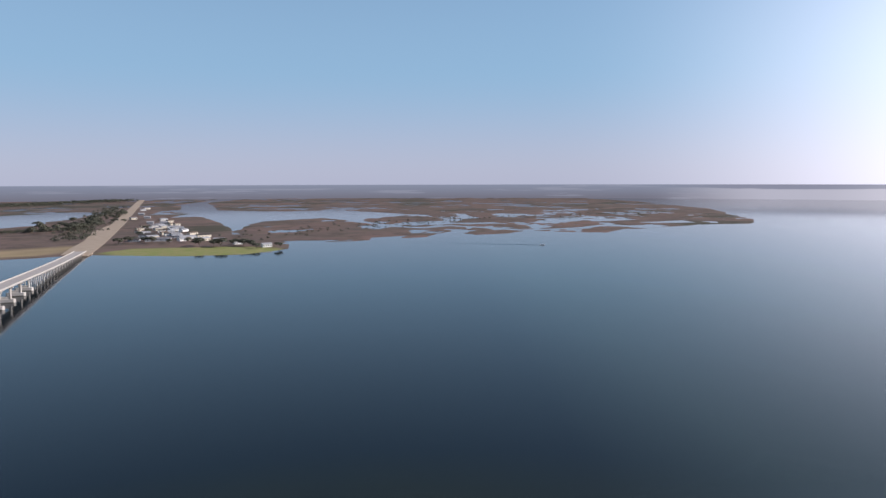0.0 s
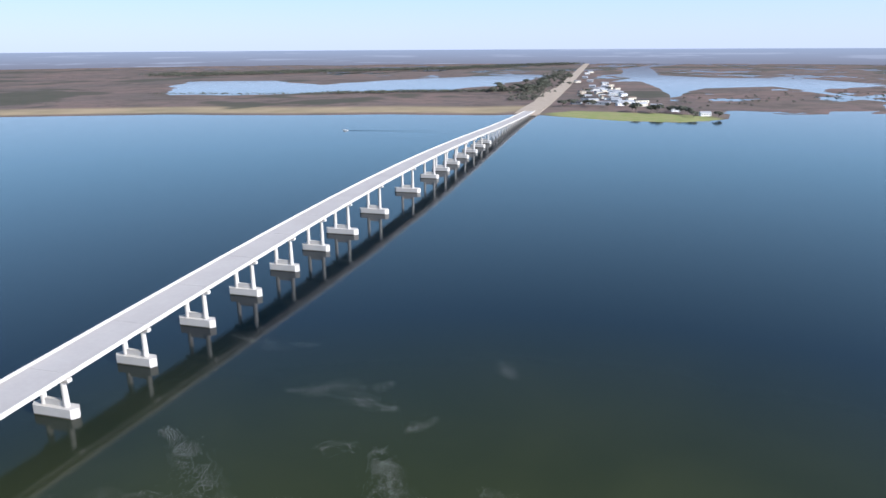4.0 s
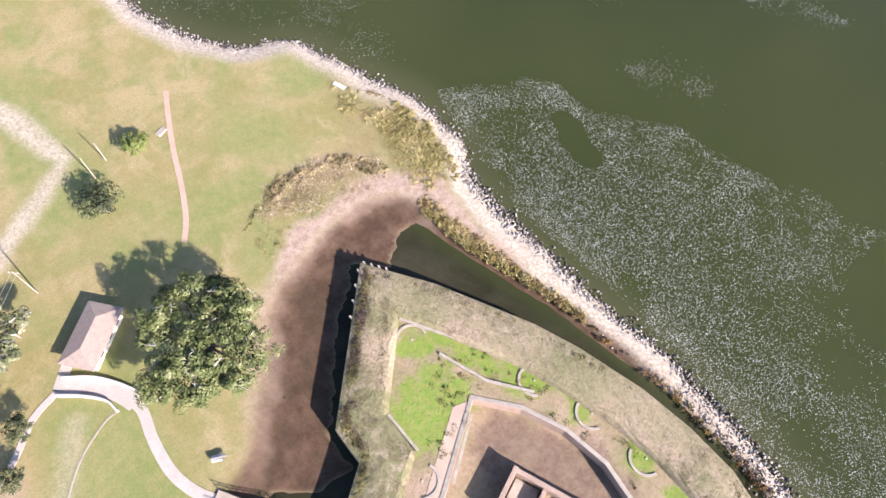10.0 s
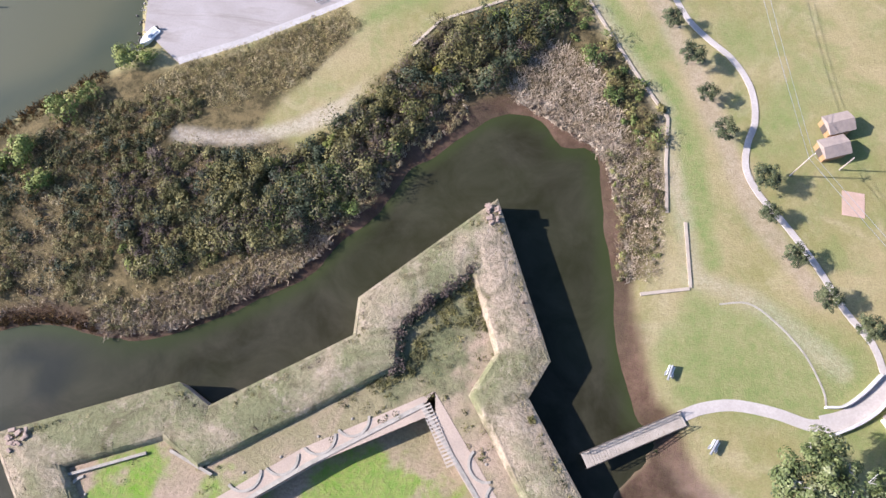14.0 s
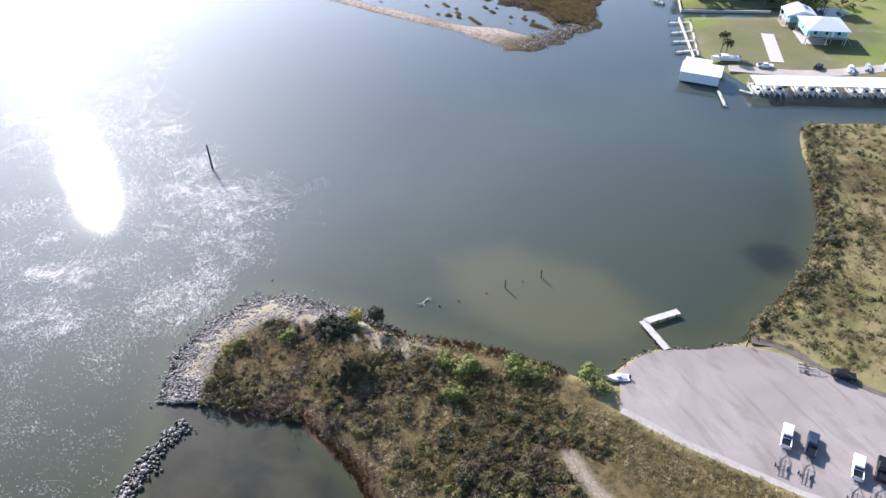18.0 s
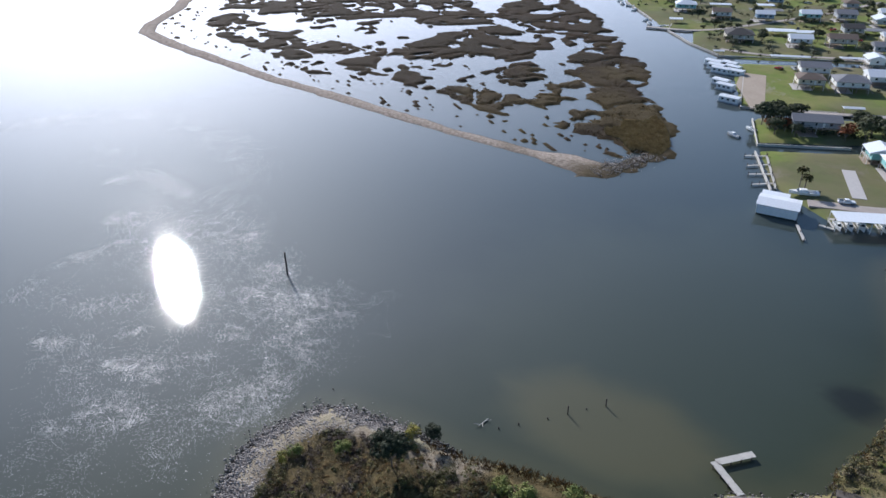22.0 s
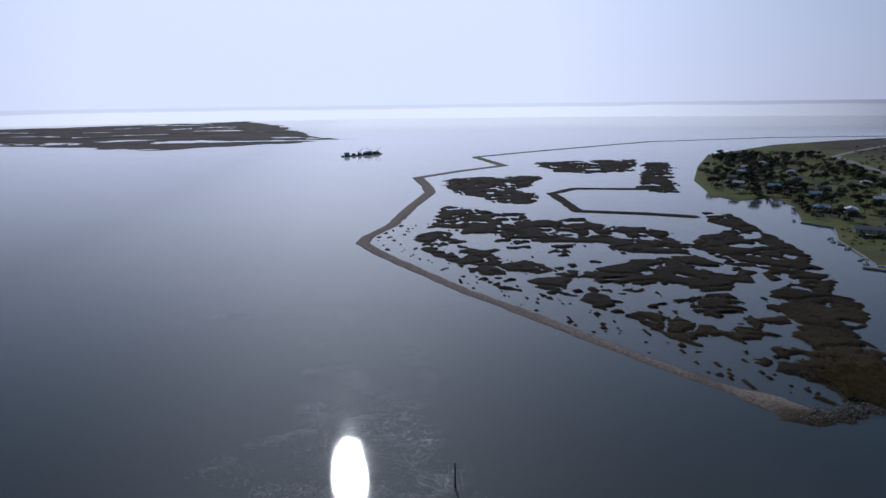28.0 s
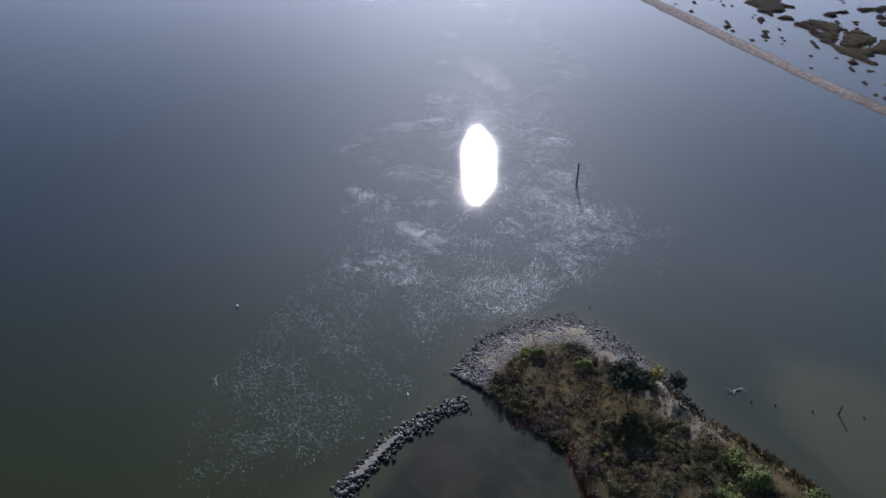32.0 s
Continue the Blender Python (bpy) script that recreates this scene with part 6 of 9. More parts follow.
rampart_weeds([(-54, 30), (-37, 9), (-16.5, -13), (-13, -12), (-31, 13), (-46, 29)], None, 4.6, 1100, OLIVELEAF, 75, 0.44, 0.5, "dark green weeds on the western rampart")
rampart_weeds(TERRACE, [tuple(p) for p in PARADE], 3.5, 420, OLIVELEAF, 76, 0.58, 0.55, "weeds over the gun terrace")
rampart_weeds([(-5, -34), (4, -26), (8, -17), (13, -14), (9, -12), (3, -16), (-1, -24), (-8, -24), (-9, -28)], None, 3.5, 520, OLIVELEAF, 77, 0.40, 0.5, "rank olive weeds in the southern bastion", 0.8)
rampart_weeds([(-5.6, -35.5), (-3.4, -34.4), (3.2, -28.6), (7.8, -22.6), (7.2, -15.2), (5.2, -15.8), (5.9, -22), (1.4, -27.6), (-5.2, -33)], None, 3.5, 240, DARKLEAF, 78, 0.30, 0.8, "dark bushes along the bastion's broken breast wall", 1.3)
rampart_weeds([(-5.6, -35.5), (-3.4, -34.4), (3.2, -28.6), (7.8, -22.6), (7.2, -15.2), (5.2, -15.8), (5.9, -22), (1.4, -27.6), (-5.2, -33)], None, 4.4, 130, PLUMTWIG, 79, 0.30, 0.7, "dead brush hanging over the broken breast wall", 0.9)


# ---------------------------------------------------------------- rocks and floating scum
def rocks(line, count, spread, size, mat, seed, label, base=0.15):
    """Broken stone along a line."""
    rng = np.random.RandomState(seed)
    pts = np.asarray(line, float)
    seg = np.hypot(*np.diff(pts, axis=0).T)
    cum = np.concatenate([[0], np.cumsum(seg)])
    verts, faces = [], []
    cube = np.array([(-1, -1, -1), (1, -1, -1), (1, 1, -1), (-1, 1, -1), (-0.6, -0.7, 1), (0.7, -0.6, 1), (0.6, 0.7, 1), (-0.7, 0.5, 1)], float)
    quad = np.array([(3, 2, 1, 0), (4, 5, 6, 7), (0, 1, 5, 4), (1, 2, 6, 5), (2, 3, 7, 6), (3, 0, 4, 7)])
    for k in range(count):
        s = rng.uniform(0, cum[-1])
        i = min(np.searchsorted(cum, s) - 1, len(seg) - 1)
        i = max(i, 0)
        d = (pts[i + 1] - pts[i]) / max(seg[i], 1e-6)
        off = rng.normal(0, spread)
        p = pts[i] + d * (s - cum[i]) + np.array([-d[1], d[0]]) * off
        r = size * rng.uniform(0.45, 1.4)
        a = rng.uniform(0, 6.283)
        c = cube * rng.uniform(0.75, 1.2, (8, 3)) * (r, r * rng.uniform(0.6, 1), r * 0.6) * 0.5
        x, y = c[:, 0] * math.cos(a) - c[:, 1] * math.sin(a), c[:, 0] * math.sin(a) + c[:, 1] * math.cos(a)
        verts.append(np.column_stack([x + p[0], y + p[1], c[:, 2] + base + rng.uniform(-0.1, 0.25)]))
        faces.append(quad + 8 * k)
    return tagged(array_ob("rip_rap", np.concatenate(verts), np.concatenate(faces), mat), label, "rocks", kind="stuff")


def off_line(line, d):
    p = [Vector(q) for q in line]
    out = []
    for i, q in enumerate(p):
        t = (p[min(i + 1, len(p) - 1)] - p[max(i - 1, 0)]).normalized()
        out.append(tuple(q + Vector((-t.y, t.x)) * d))
    return out


NEARSHORE = SHORE_N[3:-1]
rocks(off_line(NEARSHORE, -1.6), 6500, 1.3, 0.36, ROCK, 81, "pale broken stone along the fort shore", 0.22)
rocks(off_line(NEARSHORE, 0.3), 3200, 0.6, 0.36, WETROCK, 82, "dark wet stones at the waterline", 0.0)
rocks(off_line(SPIT[1:8], -2.8), 8500, 1.9, 0.42, ROCK, 83, "pale stone armour round the spit", 0.4)
rocks(off_line(SPIT[1:7], -6.0), 2600, 1.6, 0.42, ROCK, 88, "loose pale stone spread behind the spit's edge", 0.75)
rocks(off_line(SPIT[1:9], 0.1), 1500, 0.7, 0.5, WETROCK, 84, "dark stones edging the spit", 0.0)
rocks(SEAWALL, 1000, 1.0, 0.62, WETROCK, 85, "broken rubble wall across the lagoon mouth", 0.15)
rocks(off_line(SEAWALL, 0.2), 130, 0.8, 0.7, ROCK, 86, "pale blocks on the rubble wall", 0.45)
for k in range(9):
    x, y = 74.5 + k * 1.1, 25.6 - k * 0.65
    tagged(part("stone_slab", boxed((x, y, 0.7), (2.6, 0.75, 0.45), radians(-62 + 3 * (k % 3)), 0.06), STONE), "long pale stone slab tilted on the rubble wall", "stone", "slabs on the rubble wall")


def flecks(outline, count, size, seed, label, fade=10, holes=(), lo=0.34, mat=None, flat=6.0, rim=0.0):
    rng = np.random.RandomState(seed)
    p = inside_points(outline, count, rng)
    n = 0.88 * fractal(p[:, 0], p[:, 1], 9, seed, 5) + 0.12 * fractal(p[:, 0] * 0.7 + p[:, 1] * 0.7, (p[:, 1] - p[:, 0]) * 1.6, 4, seed + 3, 3)
    edge = signed(outline, p[:, 0], p[:, 1])
    keep = rng.uniform(0, 1, len(p)) < np.clip((n - lo) * 3.2, 0.05, 1) * np.clip(edge / fade + 0.15, 0, 1)
    if rim:
        keep &= rng.uniform(0, 1, len(p)) < np.clip(0.45 + rim * np.exp(-edge / 9), 0, 1)
    for hx, hy, hr in holes:
        keep &= np.hypot(p[:, 0] - hx, p[:, 1] - hy) > hr * (0.3 + 1.5 * n) * rng.uniform(0.85, 1.15, len(p))
    keep &= signed(LAND, p[:, 0], p[:, 1]) < -1.0
    p = p[keep]
    v, f = leaf_arrays(np.column_stack([p, np.full(len(p), 0.035)]), size, rng, flat)
    return tagged(array_ob("floating_scum", v, f, mat or FLECK), label, "floating scum", kind="stuff")


FOAM_A = [(-80, 71), (-76, 78), (-70, 84), (-70, 88), (-62, 93), (-53, 92), (-36, 103), (-29, 103), (-17, 105), (-5, 110), (1, 108), (7, 111), (13, 114), (30, 124), (48, 118), (44, 100), (46, 82), (54, 62), (40, 53), (14, 58), (-5, 60), (-24, 62), (-45, 62), (-63, 66)]
FOAM_D = [(-167, 41), (-183, 54), (-184, 81), (-166, 98), (-137, 103), (-119, 101), (-108, 98), (-111, 77), (-93, 74), (-83, 70), (-97, 64), (-114, 60), (-123, 48), (-144, 39)]
flecks(FOAM_A, 95000, 0.175, 91, "pale floating scum drifting off the fort shore", 2.5, [(18, 99, 11), (27, 101, 9), (-51, 85.5, 2.4), (-50, 83.5, 2.6), (-48, 83.5, 2.6), (-46, 83, 2.4), (-44, 82.6, 2.2), (-53, 85.2, 2.2), (-55, 85.6, 2.0)], 0.30, rim=0.6)
flecks(FOAM_D, 26000, 0.17, 94, "thin film of scum specks in the bay by the bridge", 8, lo=0.44)


def streak(line, width, count, size, seed, label, mat=None, flat=6.0):
    """Specks drawn out along a current line, thinning to both sides."""
    rng = np.random.RandomState(seed)
    pts = np.asarray(smooth_line(line, 6), float)
    seg = np.hypot(*np.diff(pts, axis=0).T)
    cum = np.concatenate([[0], np.cumsum(seg)])
    d = rng.uniform(0, cum[-1], count)
    x, y = np.interp(d, cum, pts[:, 0]), np.interp(d, cum, pts[:, 1])
    taper = 0.35 + 0.65 * np.sin(math.pi * d / cum[-1])
    p = np.column_stack([x, y]) + rng.normal(0, 1, (count, 2)) * (width * taper)[:, None]
    p = p[fractal(p[:, 0], p[:, 1], 5, seed, 4) > rng.uniform(0.3, 0.6, count)]
    p = p[signed(LAND, p[:, 0], p[:, 1]) < -1.0]
    v, f = leaf_arrays(np.column_stack([p, np.full(len(p), 0.04)]), size, rng, flat)
    return tagged(array_ob("floating_scum", v, f, mat or FLECK), label, "floating scum", kind="stuff")


STREAKS = [([(-185, 120), (-167, 115), (-144, 104), (-128, 103), (-114, 103), (-105, 106), (-99, 114), (-94, 122)], 2.6, 3600), ([(-118, 147), (-106, 136), (-96, 126), (-84, 125), (-77, 123), (-71, 126)], 2.4, 2600),
           ([(-227, 184), (-216, 186), (-202, 187), (-188, 197)], 1.6, 700), ([(-171, 161), (-159, 167), (-155, 175), (-145, 169), (-128, 171)], 2.2, 1100), ([(-143, 179), (-142, 185)], 1.5, 200), ([(-116, 222), (-105, 212)], 1.5, 260),
           ([(-117, 162), (-114, 172)], 1.6, 260), ([(-134, 139), (-127, 146)], 1.5, 220), ([(-49, 146), (-39, 152), (-28, 156)], 1.3, 420), ([(-81, 146), (-73, 146)], 1.5, 200), ([(-126, 108), (-119, 115)], 1.8, 260),
           ([(-126, 74), (-120, 82), (-116, 96)], 3.0, 1100), ([(-54, 108), (-46, 113), (-37, 115)], 2.0, 360), ([(3, 160), (10, 163), (18, 168)], 2.0, 360), ([(6, 122), (9, 130), (15, 128), (20, 130)], 2.2, 600)]
for k, (line, width, count) in enumerate(STREAKS):
    streak(line, width * 1.5, count * 2, 0.17, 300 + k, "pale streak of scum drawn out by the current")
# pale specks stand for both scum and sun sparkle round the glint
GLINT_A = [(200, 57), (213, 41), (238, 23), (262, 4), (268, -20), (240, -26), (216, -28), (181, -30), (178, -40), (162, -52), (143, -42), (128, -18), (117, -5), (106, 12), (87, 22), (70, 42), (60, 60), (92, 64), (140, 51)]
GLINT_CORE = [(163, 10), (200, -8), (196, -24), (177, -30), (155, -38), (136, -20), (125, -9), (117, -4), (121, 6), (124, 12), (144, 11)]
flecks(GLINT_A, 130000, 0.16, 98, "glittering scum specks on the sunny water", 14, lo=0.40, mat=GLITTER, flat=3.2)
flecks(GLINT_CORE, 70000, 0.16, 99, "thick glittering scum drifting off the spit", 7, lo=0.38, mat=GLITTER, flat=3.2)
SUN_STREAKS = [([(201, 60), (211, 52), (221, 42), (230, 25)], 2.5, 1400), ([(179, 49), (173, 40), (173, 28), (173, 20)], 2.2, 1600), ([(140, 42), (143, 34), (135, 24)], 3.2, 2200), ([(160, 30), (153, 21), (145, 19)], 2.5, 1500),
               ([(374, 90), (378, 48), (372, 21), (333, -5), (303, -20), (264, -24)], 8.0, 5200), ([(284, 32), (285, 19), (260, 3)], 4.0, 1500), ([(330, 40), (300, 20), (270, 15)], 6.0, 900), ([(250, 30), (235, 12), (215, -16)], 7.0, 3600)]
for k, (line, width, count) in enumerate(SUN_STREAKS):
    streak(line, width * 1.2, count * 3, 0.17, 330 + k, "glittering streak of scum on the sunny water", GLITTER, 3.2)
# dirt heaps and pale trampled ground beside the pavilion drive
mixed_scrub([(24, -172), (27, -170), (25, -176), (22, -175)], 141, ((OLIVELEAF, 10, 1.4, 1.2, 120, 0.3, 0.0, "two dark shrubs beside the pavilion"),))
for seed, line in ((151, [(54.6, -200), (46.4, -186), (36.5, -172), (29.9, -159), (25.8, -141), (24.1, -132.6)]), (152, [(46.2, -207), (40.1, -191.6), (36.3, -181)])):
    band = off_line(line, 0.55) + off_line(line, -0.55)[::-1]
    mixed_scrub(band, seed, ((OLIVELEAF, 260, 0.6, 0.9, 40, 0.2, 0.2, "ragged line of dark weeds along a field bank"),))
rocks([(216, -152), (217.5, -171), (222, -188)], 900, 2.8, 0.42, ROCK, 153, "pale rubble and shell at the bar's hooked end", 0.6)
rng = np.random.RandomState(154)
for k in range(16):
    t, a = rng.uniform(0, 1), rng.uniform(0, 3.14)
    x, y, h = 217 + 5 * t + rng.normal(0, 2.5), -158 - 30 * t, rng.uniform(1.5, 3.5)
    log = part("driftwood", barred((x - h * math.cos(a), y - h * math.sin(a), 0.85), (x + h * math.cos(a), y + h * math.sin(a), 1.0), 0.18, 0.1, n=6), DARKWOOD)
    tagged(log, "dark driftwood log stranded on the bar", "driftwood", "driftwood on the bar")
# pale lumps of dead reed and straw
mixed_scrub(REEDBED, 161, ((REED, 420, 0.8, 0.45, 60, 0.24, 0.0, "pale matted heaps of dead reed by the moat"),))
mixed_scrub([(56, -70), (42, -77), (26, -87), (21, -84), (32, -68), (46, -62), (62, -64)], 162, ((STRAW, 900, 0.9, 0.6, 55, 0.22, 0.3, "lumpy straw grass beside the lot"), (GOLDREED, 420, 0.8, 0.6, 50, 0.2, 0.4, "golden grass hummocks beside the lot"), (OLIVELEAF, 90, 0.8, 0.7, 50, 0.22, 0.5, "olive weeds beside the lot")))
BANK = [(60, -18.5), (50, -18), (40, -22), (26, -31), (21, -38), (14, -46), (10, -54), (5, -58.5), (-2, -65.5)]
mixed_scrub(off_line(BANK, 7.0) + off_line(BANK, 0.2)[::-1], 163, ((STRAW, 800, 0.8, 0.8, 60, 0.2, 0.3, "pale dead grass hummocks along the moat's edge"), (REED, 160, 0.7, 0.7, 45, 0.2, 0.45, "pale reed hummocks along the moat's edge"), (PLUMTWIG, 90, 0.9, 0.9, 60, 0.2, 0.5, "bare brown twigs along the moat's edge")))
YARD_ROUGH = [(-78, 20), (-81, 25), (-83, 36), (-78, 44), (-74, 49), (-70, 48.6), (-69, 41), (-72, 32), (-70, 26), (-69, 18.5)]
mixed_scrub(YARD_ROUGH, 167, ((STRAW, 200, 0.8, 0.5, 50, 0.22, 0.35, "rough straw hummocks beside the dry moat"), (YELLOWREED, 110, 0.8, 0.5, 50, 0.22, 0.5, "yellow-green hummocks beside the dry moat")))
BANK_EDGE = [(-78.2, 19), (-81.2, 25.4), (-82.7, 35.7), (-78.3, 44.1), (-70.7, 46.2)]
mixed_scrub(off_line(BANK_EDGE, 0.5) + off_line(BANK_EDGE, -0.5)[::-1], 168, ((OLIVELEAF, 90, 0.6, 0.9, 45, 0.2, 0.2, "dark weeds along the old bank's edge"),))
mixed_scrub([(-95, 55), (-89, 61), (-74, 63), (-61, 60.5), (-58, 58), (-63, 55), (-77, 55.5), (-90, 52)], 169, ((YELLOWREED, 240, 0.9, 0.7, 60, 0.24, 0.42, "yellow-green grass hummocks behind the shore stones"), (STRAW, 200, 0.8, 0.5, 50, 0.22, 0.4, "straw hummocks behind the shore stones")))
mixed_scrub([(-60, 50.5), (-50, 51.5), (-36, 52.8), (-20, 54), (-20, 52.8), (-36, 51), (-50, 49), (-60, 48)], 170, ((GOLDREED, 120, 0.8, 0.9, 60, 0.22, 0.3, "golden grass at the moat's seaward edge"), (RUSTGRASS, 90, 0.7, 0.9, 55, 0.2, 0.35, "russet grass at the moat's seaward edge")))
mixed_scrub([(-20, 54), (0, 55), (20, 53.4), (46, 43.4), (64, 28.6), (63, 27), (45, 41.6), (19, 51.8), (0, 53.4), (-20, 52.6)], 165, ((RUSTGRASS, 170, 0.7, 0.8, 50, 0.2, 0.3, "russet weeds below the sea bank"), (PLUMTWIG, 90, 0.7, 0.8, 50, 0.18, 0.4, "brown weeds below the sea bank")))
MIDDLE = [(62, -40), (54, -28), (40, -32), (34, -50), (38, -53.5), (46, -53), (54, -53), (62, -50)]
mixed_scrub(MIDDLE, 191, ((STRAW, 90, 1.0, 0.8, 60, 0.22, 0.48, "straw clumps in the middle of the neck"), (OLIVELEAF, 200, 1.7, 1.2, 130, 0.32, 0.40, "olive scrub in the middle of the neck"), (GOLDREED, 50, 0.9, 0.7, 55, 0.2, 0.52, "golden grass in the middle of the neck"),
                         (PLUMTWIG, 130, 1.6, 1.1, 110, 0.24, 0.45, "plum-brown brush in the middle of the neck"), (DARKLEAF, 50, 1.9, 1.2, 160, 0.32, 0.5, "dark shrubs in the middle of the neck"), (LIMELEAF, 26, 1.5, 1.1, 130, 0.3, 0.54, "light green shrubs in the middle of the neck")))
# golden rough grass round the bare patch beyond the road, with a ragged bank on its field side
ROUGH_E = [(67, -189), (54, -200), (41, -177), (50, -168.6), (43.4, -150), (35.4, -138.5), (28, -144), (24.2, -133.8), (36.7, -124.5), (48.5, -151.7)]
mixed_scrub(ROUGH_E, 211, ((STRAW, 620, 1.0, 0.55, 55, 0.24, 0.36, "straw clumps round the bare patch beyond the road"), (GOLDREED, 420, 1.0, 0.5, 55, 0.22, 0.38, "golden grass round the bare patch beyond the road"), (OLIVELEAF, 120, 1.0, 0.7, 70, 0.26, 0.46, "olive brush round the bare patch beyond the road"), (LIMELEAF, 26, 1.2, 0.7, 90, 0.26, 0.54, "light green brush round the bare patch")))
mixed_scrub([(72, -188), (54, -200.5), (46, -186), (56, -178), (66, -180)], 216, ((PLUMTWIG, 190, 1.1, 0.7, 70, 0.22, 0.35, "plum-grey brush on the rough field"), (OLIVELEAF, 70, 1.1, 0.8, 70, 0.26, 0.45, "dark brush on the rough field")))
mixed_scrub(BARE_FIELD, 221, ((REED, 200, 0.5, 0.35, 30, 0.2, 0.3, "short pale stubble on the bare patch"),))
mixed_scrub(SPIT_END, 164, ((LIMELEAF, 16, 1.1, 1.1, 120, 0.24, 0.5, "bright green bushes on the spit's end"),))
SHORE_E = [(65, -73), (64, -79), (66, -85), (65, -92), (60, -97), (59, -104), (58, -110), (61, -115), (63, -125), (68, -141), (79, -160), (93, -174), (117, -198)]
band = off_line(SHORE_E[6:], 0.8) + off_line(SHORE_E[6:], -2.6)[::-1]
tussocks(band, 1700, 0.9, RUSTGRASS, 171, "russet sedge along the bay shore", 0.09, 0.4, 0.1)
mixed_scrub(band, 172, ((OLIVELEAF, 150, 0.9, 1.0, 60, 0.26, 0.3, "dark shrubs leaning over the bay shore"), (STRAW, 90, 0.8, 0.7, 45, 0.22, 0.4, "straw grass at the bay shore")))
rocks(off_line(SHORE_E, 0.0), 700, 0.7, 0.4, WETROCK, 173, "dark stones and debris at the bay's edge", 0.05)
rocks(off_line(SHORE_E[:6], -0.8), 300, 0.6, 0.35, ROCK, 174, "loose pale stones below the gravel lot", 0.3)
# ---------------------------------------------------------------- park round the fort
def walkway(name, pts, width, z, mat, label, category="path", thick=0.5):
    return tagged(part(name, ribbon(smooth_line(pts), width, z, thick), mat), label, category, kind="structure")


walkway("path", [(-40.2, -13.6), (-43.9, -15.3), (-48.9, -16.3), (-55.4, -15.7), (-60.6, -14.4), (-63.5, -14.6)], 1.9, 1.12, PATHC, "pale curved concrete path to the footbridge")
walkway("path", [(-63.0, -14.6), (-67.0, -16.0), (-71.0, -18.9), (-74.6, -23.0)], 2.9, 1.16, PATHC, "wide concrete ramp by the visitor hut")
walkway("path", [(-74.0, -23.4), (-72.5, -28.7), (-68.4, -34.1), (-64.1, -41.8), (-59.1, -49.1), (-54.9, -54.3), (-52.7, -59.3), (-53.2, -64.5), (-54.7, -69.0), (-54.8, -74.1), (-53.6, -78.5),
                 (-50.7, -83.1), (-46.5, -86.9), (-42.8, -91.0), (-40.3, -95.8), (-38.5, -100.7), (-33, -108), (-24, -116), (-12, -112), (-2, -104), (8, -101)], 1.2, 1.14, PATHC, "narrow pale path winding over the lawn")
walkway("path", [(-74.2, -23.0), (-76.5, -20.5), (-78.4, -18.2)], 2.0, 1.13, PATHC, "short concrete walk to the hut door")
for pts in ([(-73.1, -23.6), (-70.2, -20.6), (-66.6, -17.9), (-63.6, -17.4)], [(-75.4, -21.4), (-72.0, -17.6), (-68.3, -15.0), (-64.0, -12.9)]):
    tagged(part("ramp_wall", ribbon(smooth_line(pts), 0.35, 2.0, 1.2), PALEPAD), "low curved concrete wall along the ramp", "wall", kind="structure")
tagged(part("ramp_wall", ribbon(smooth_line([(-63.9, -17.5), (-63.6, -20.3), (-60.9, -26.1), (-56.3, -31.1), (-52.0, -33.8), (-47.1, -33.2)]), 0.3, 1.12, 0.5), STONE), "worn curved stone kerb round the lawn", "kerb", kind="structure")
for k, pts in enumerate(([(-33.6, -33.6), (-42.0, -35.4)], [(-42.2, -35.6), (-41.5, -47.7)], [(-38.2, -49.2), (-38.1, -59.2), (-38.5, -68.5)], [(-38.5, -68.5), (-32.2, -78.1), (-22, -95.5)], [(-19.1, -98.9), (-7, -92.5), (6.0, -86.1), (11, -79.5)])):
    tagged(part("low_wall", ribbon(pts, 0.55, 1.25, 1.1), PALESAND), "low weathered stone wall along the covered way", "wall", kind="structure")
tagged(part("dirt_pad", ribbon([(-71.8, -56.6), (-71.4, -51.8)], 4.0, 1.1, 0.3), PINKDIRT), "square patch of pinkish dirt on the lawn", "ground patch", kind="structure")
tagged(part("foundation", boxed((-94.5, 56.2, 1.0), (3.0, 1.0, 0.5), radians(14), 0.05), PALEPAD), "pale concrete block in the shore grass", "block")
tagged(part("drain_box", boxed((-162.5, 36.6, 0.8), (3.2, 2.6, 1.6), radians(12), 0.08), PALEPAD), "pale concrete outfall box at the shoreline", "outfall")
tagged(part("rubble_heap", boxed((-110.5, 20.5, 1.0), (1.6, 2.4, 0.5), 0.3, 0.2), STONE), "small heap of pale rubble on the lawn", "rubble")


def gable(w, d, h, rise, over=0.4):
    """Roof prism, ridge along x, centred."""
    bm = bmesh.new()
    a, b = w / 2 + over, d / 2 + over
    v = [bm.verts.new(p) for p in ((-a, -b, h), (a, -b, h), (a, b, h), (-a, b, h), (-a, 0, h + rise), (a, 0, h + rise),
                                   (-a, -b, h - 0.15), (a, -b, h - 0.15), (a, b, h - 0.15), (-a, b, h - 0.15))]
    for f in ((0, 1, 5, 4), (2, 3, 4, 5), (0, 4, 3), (1, 2, 5), (6, 7, 1, 0), (7, 8, 2, 1), (8, 9, 3, 2), (9, 6, 0, 3), (9, 8, 7, 6)):
        bm.faces.new([v[i] for i in f])
    bmesh.ops.recalc_face_normals(bm, faces=bm.faces)
    return bm


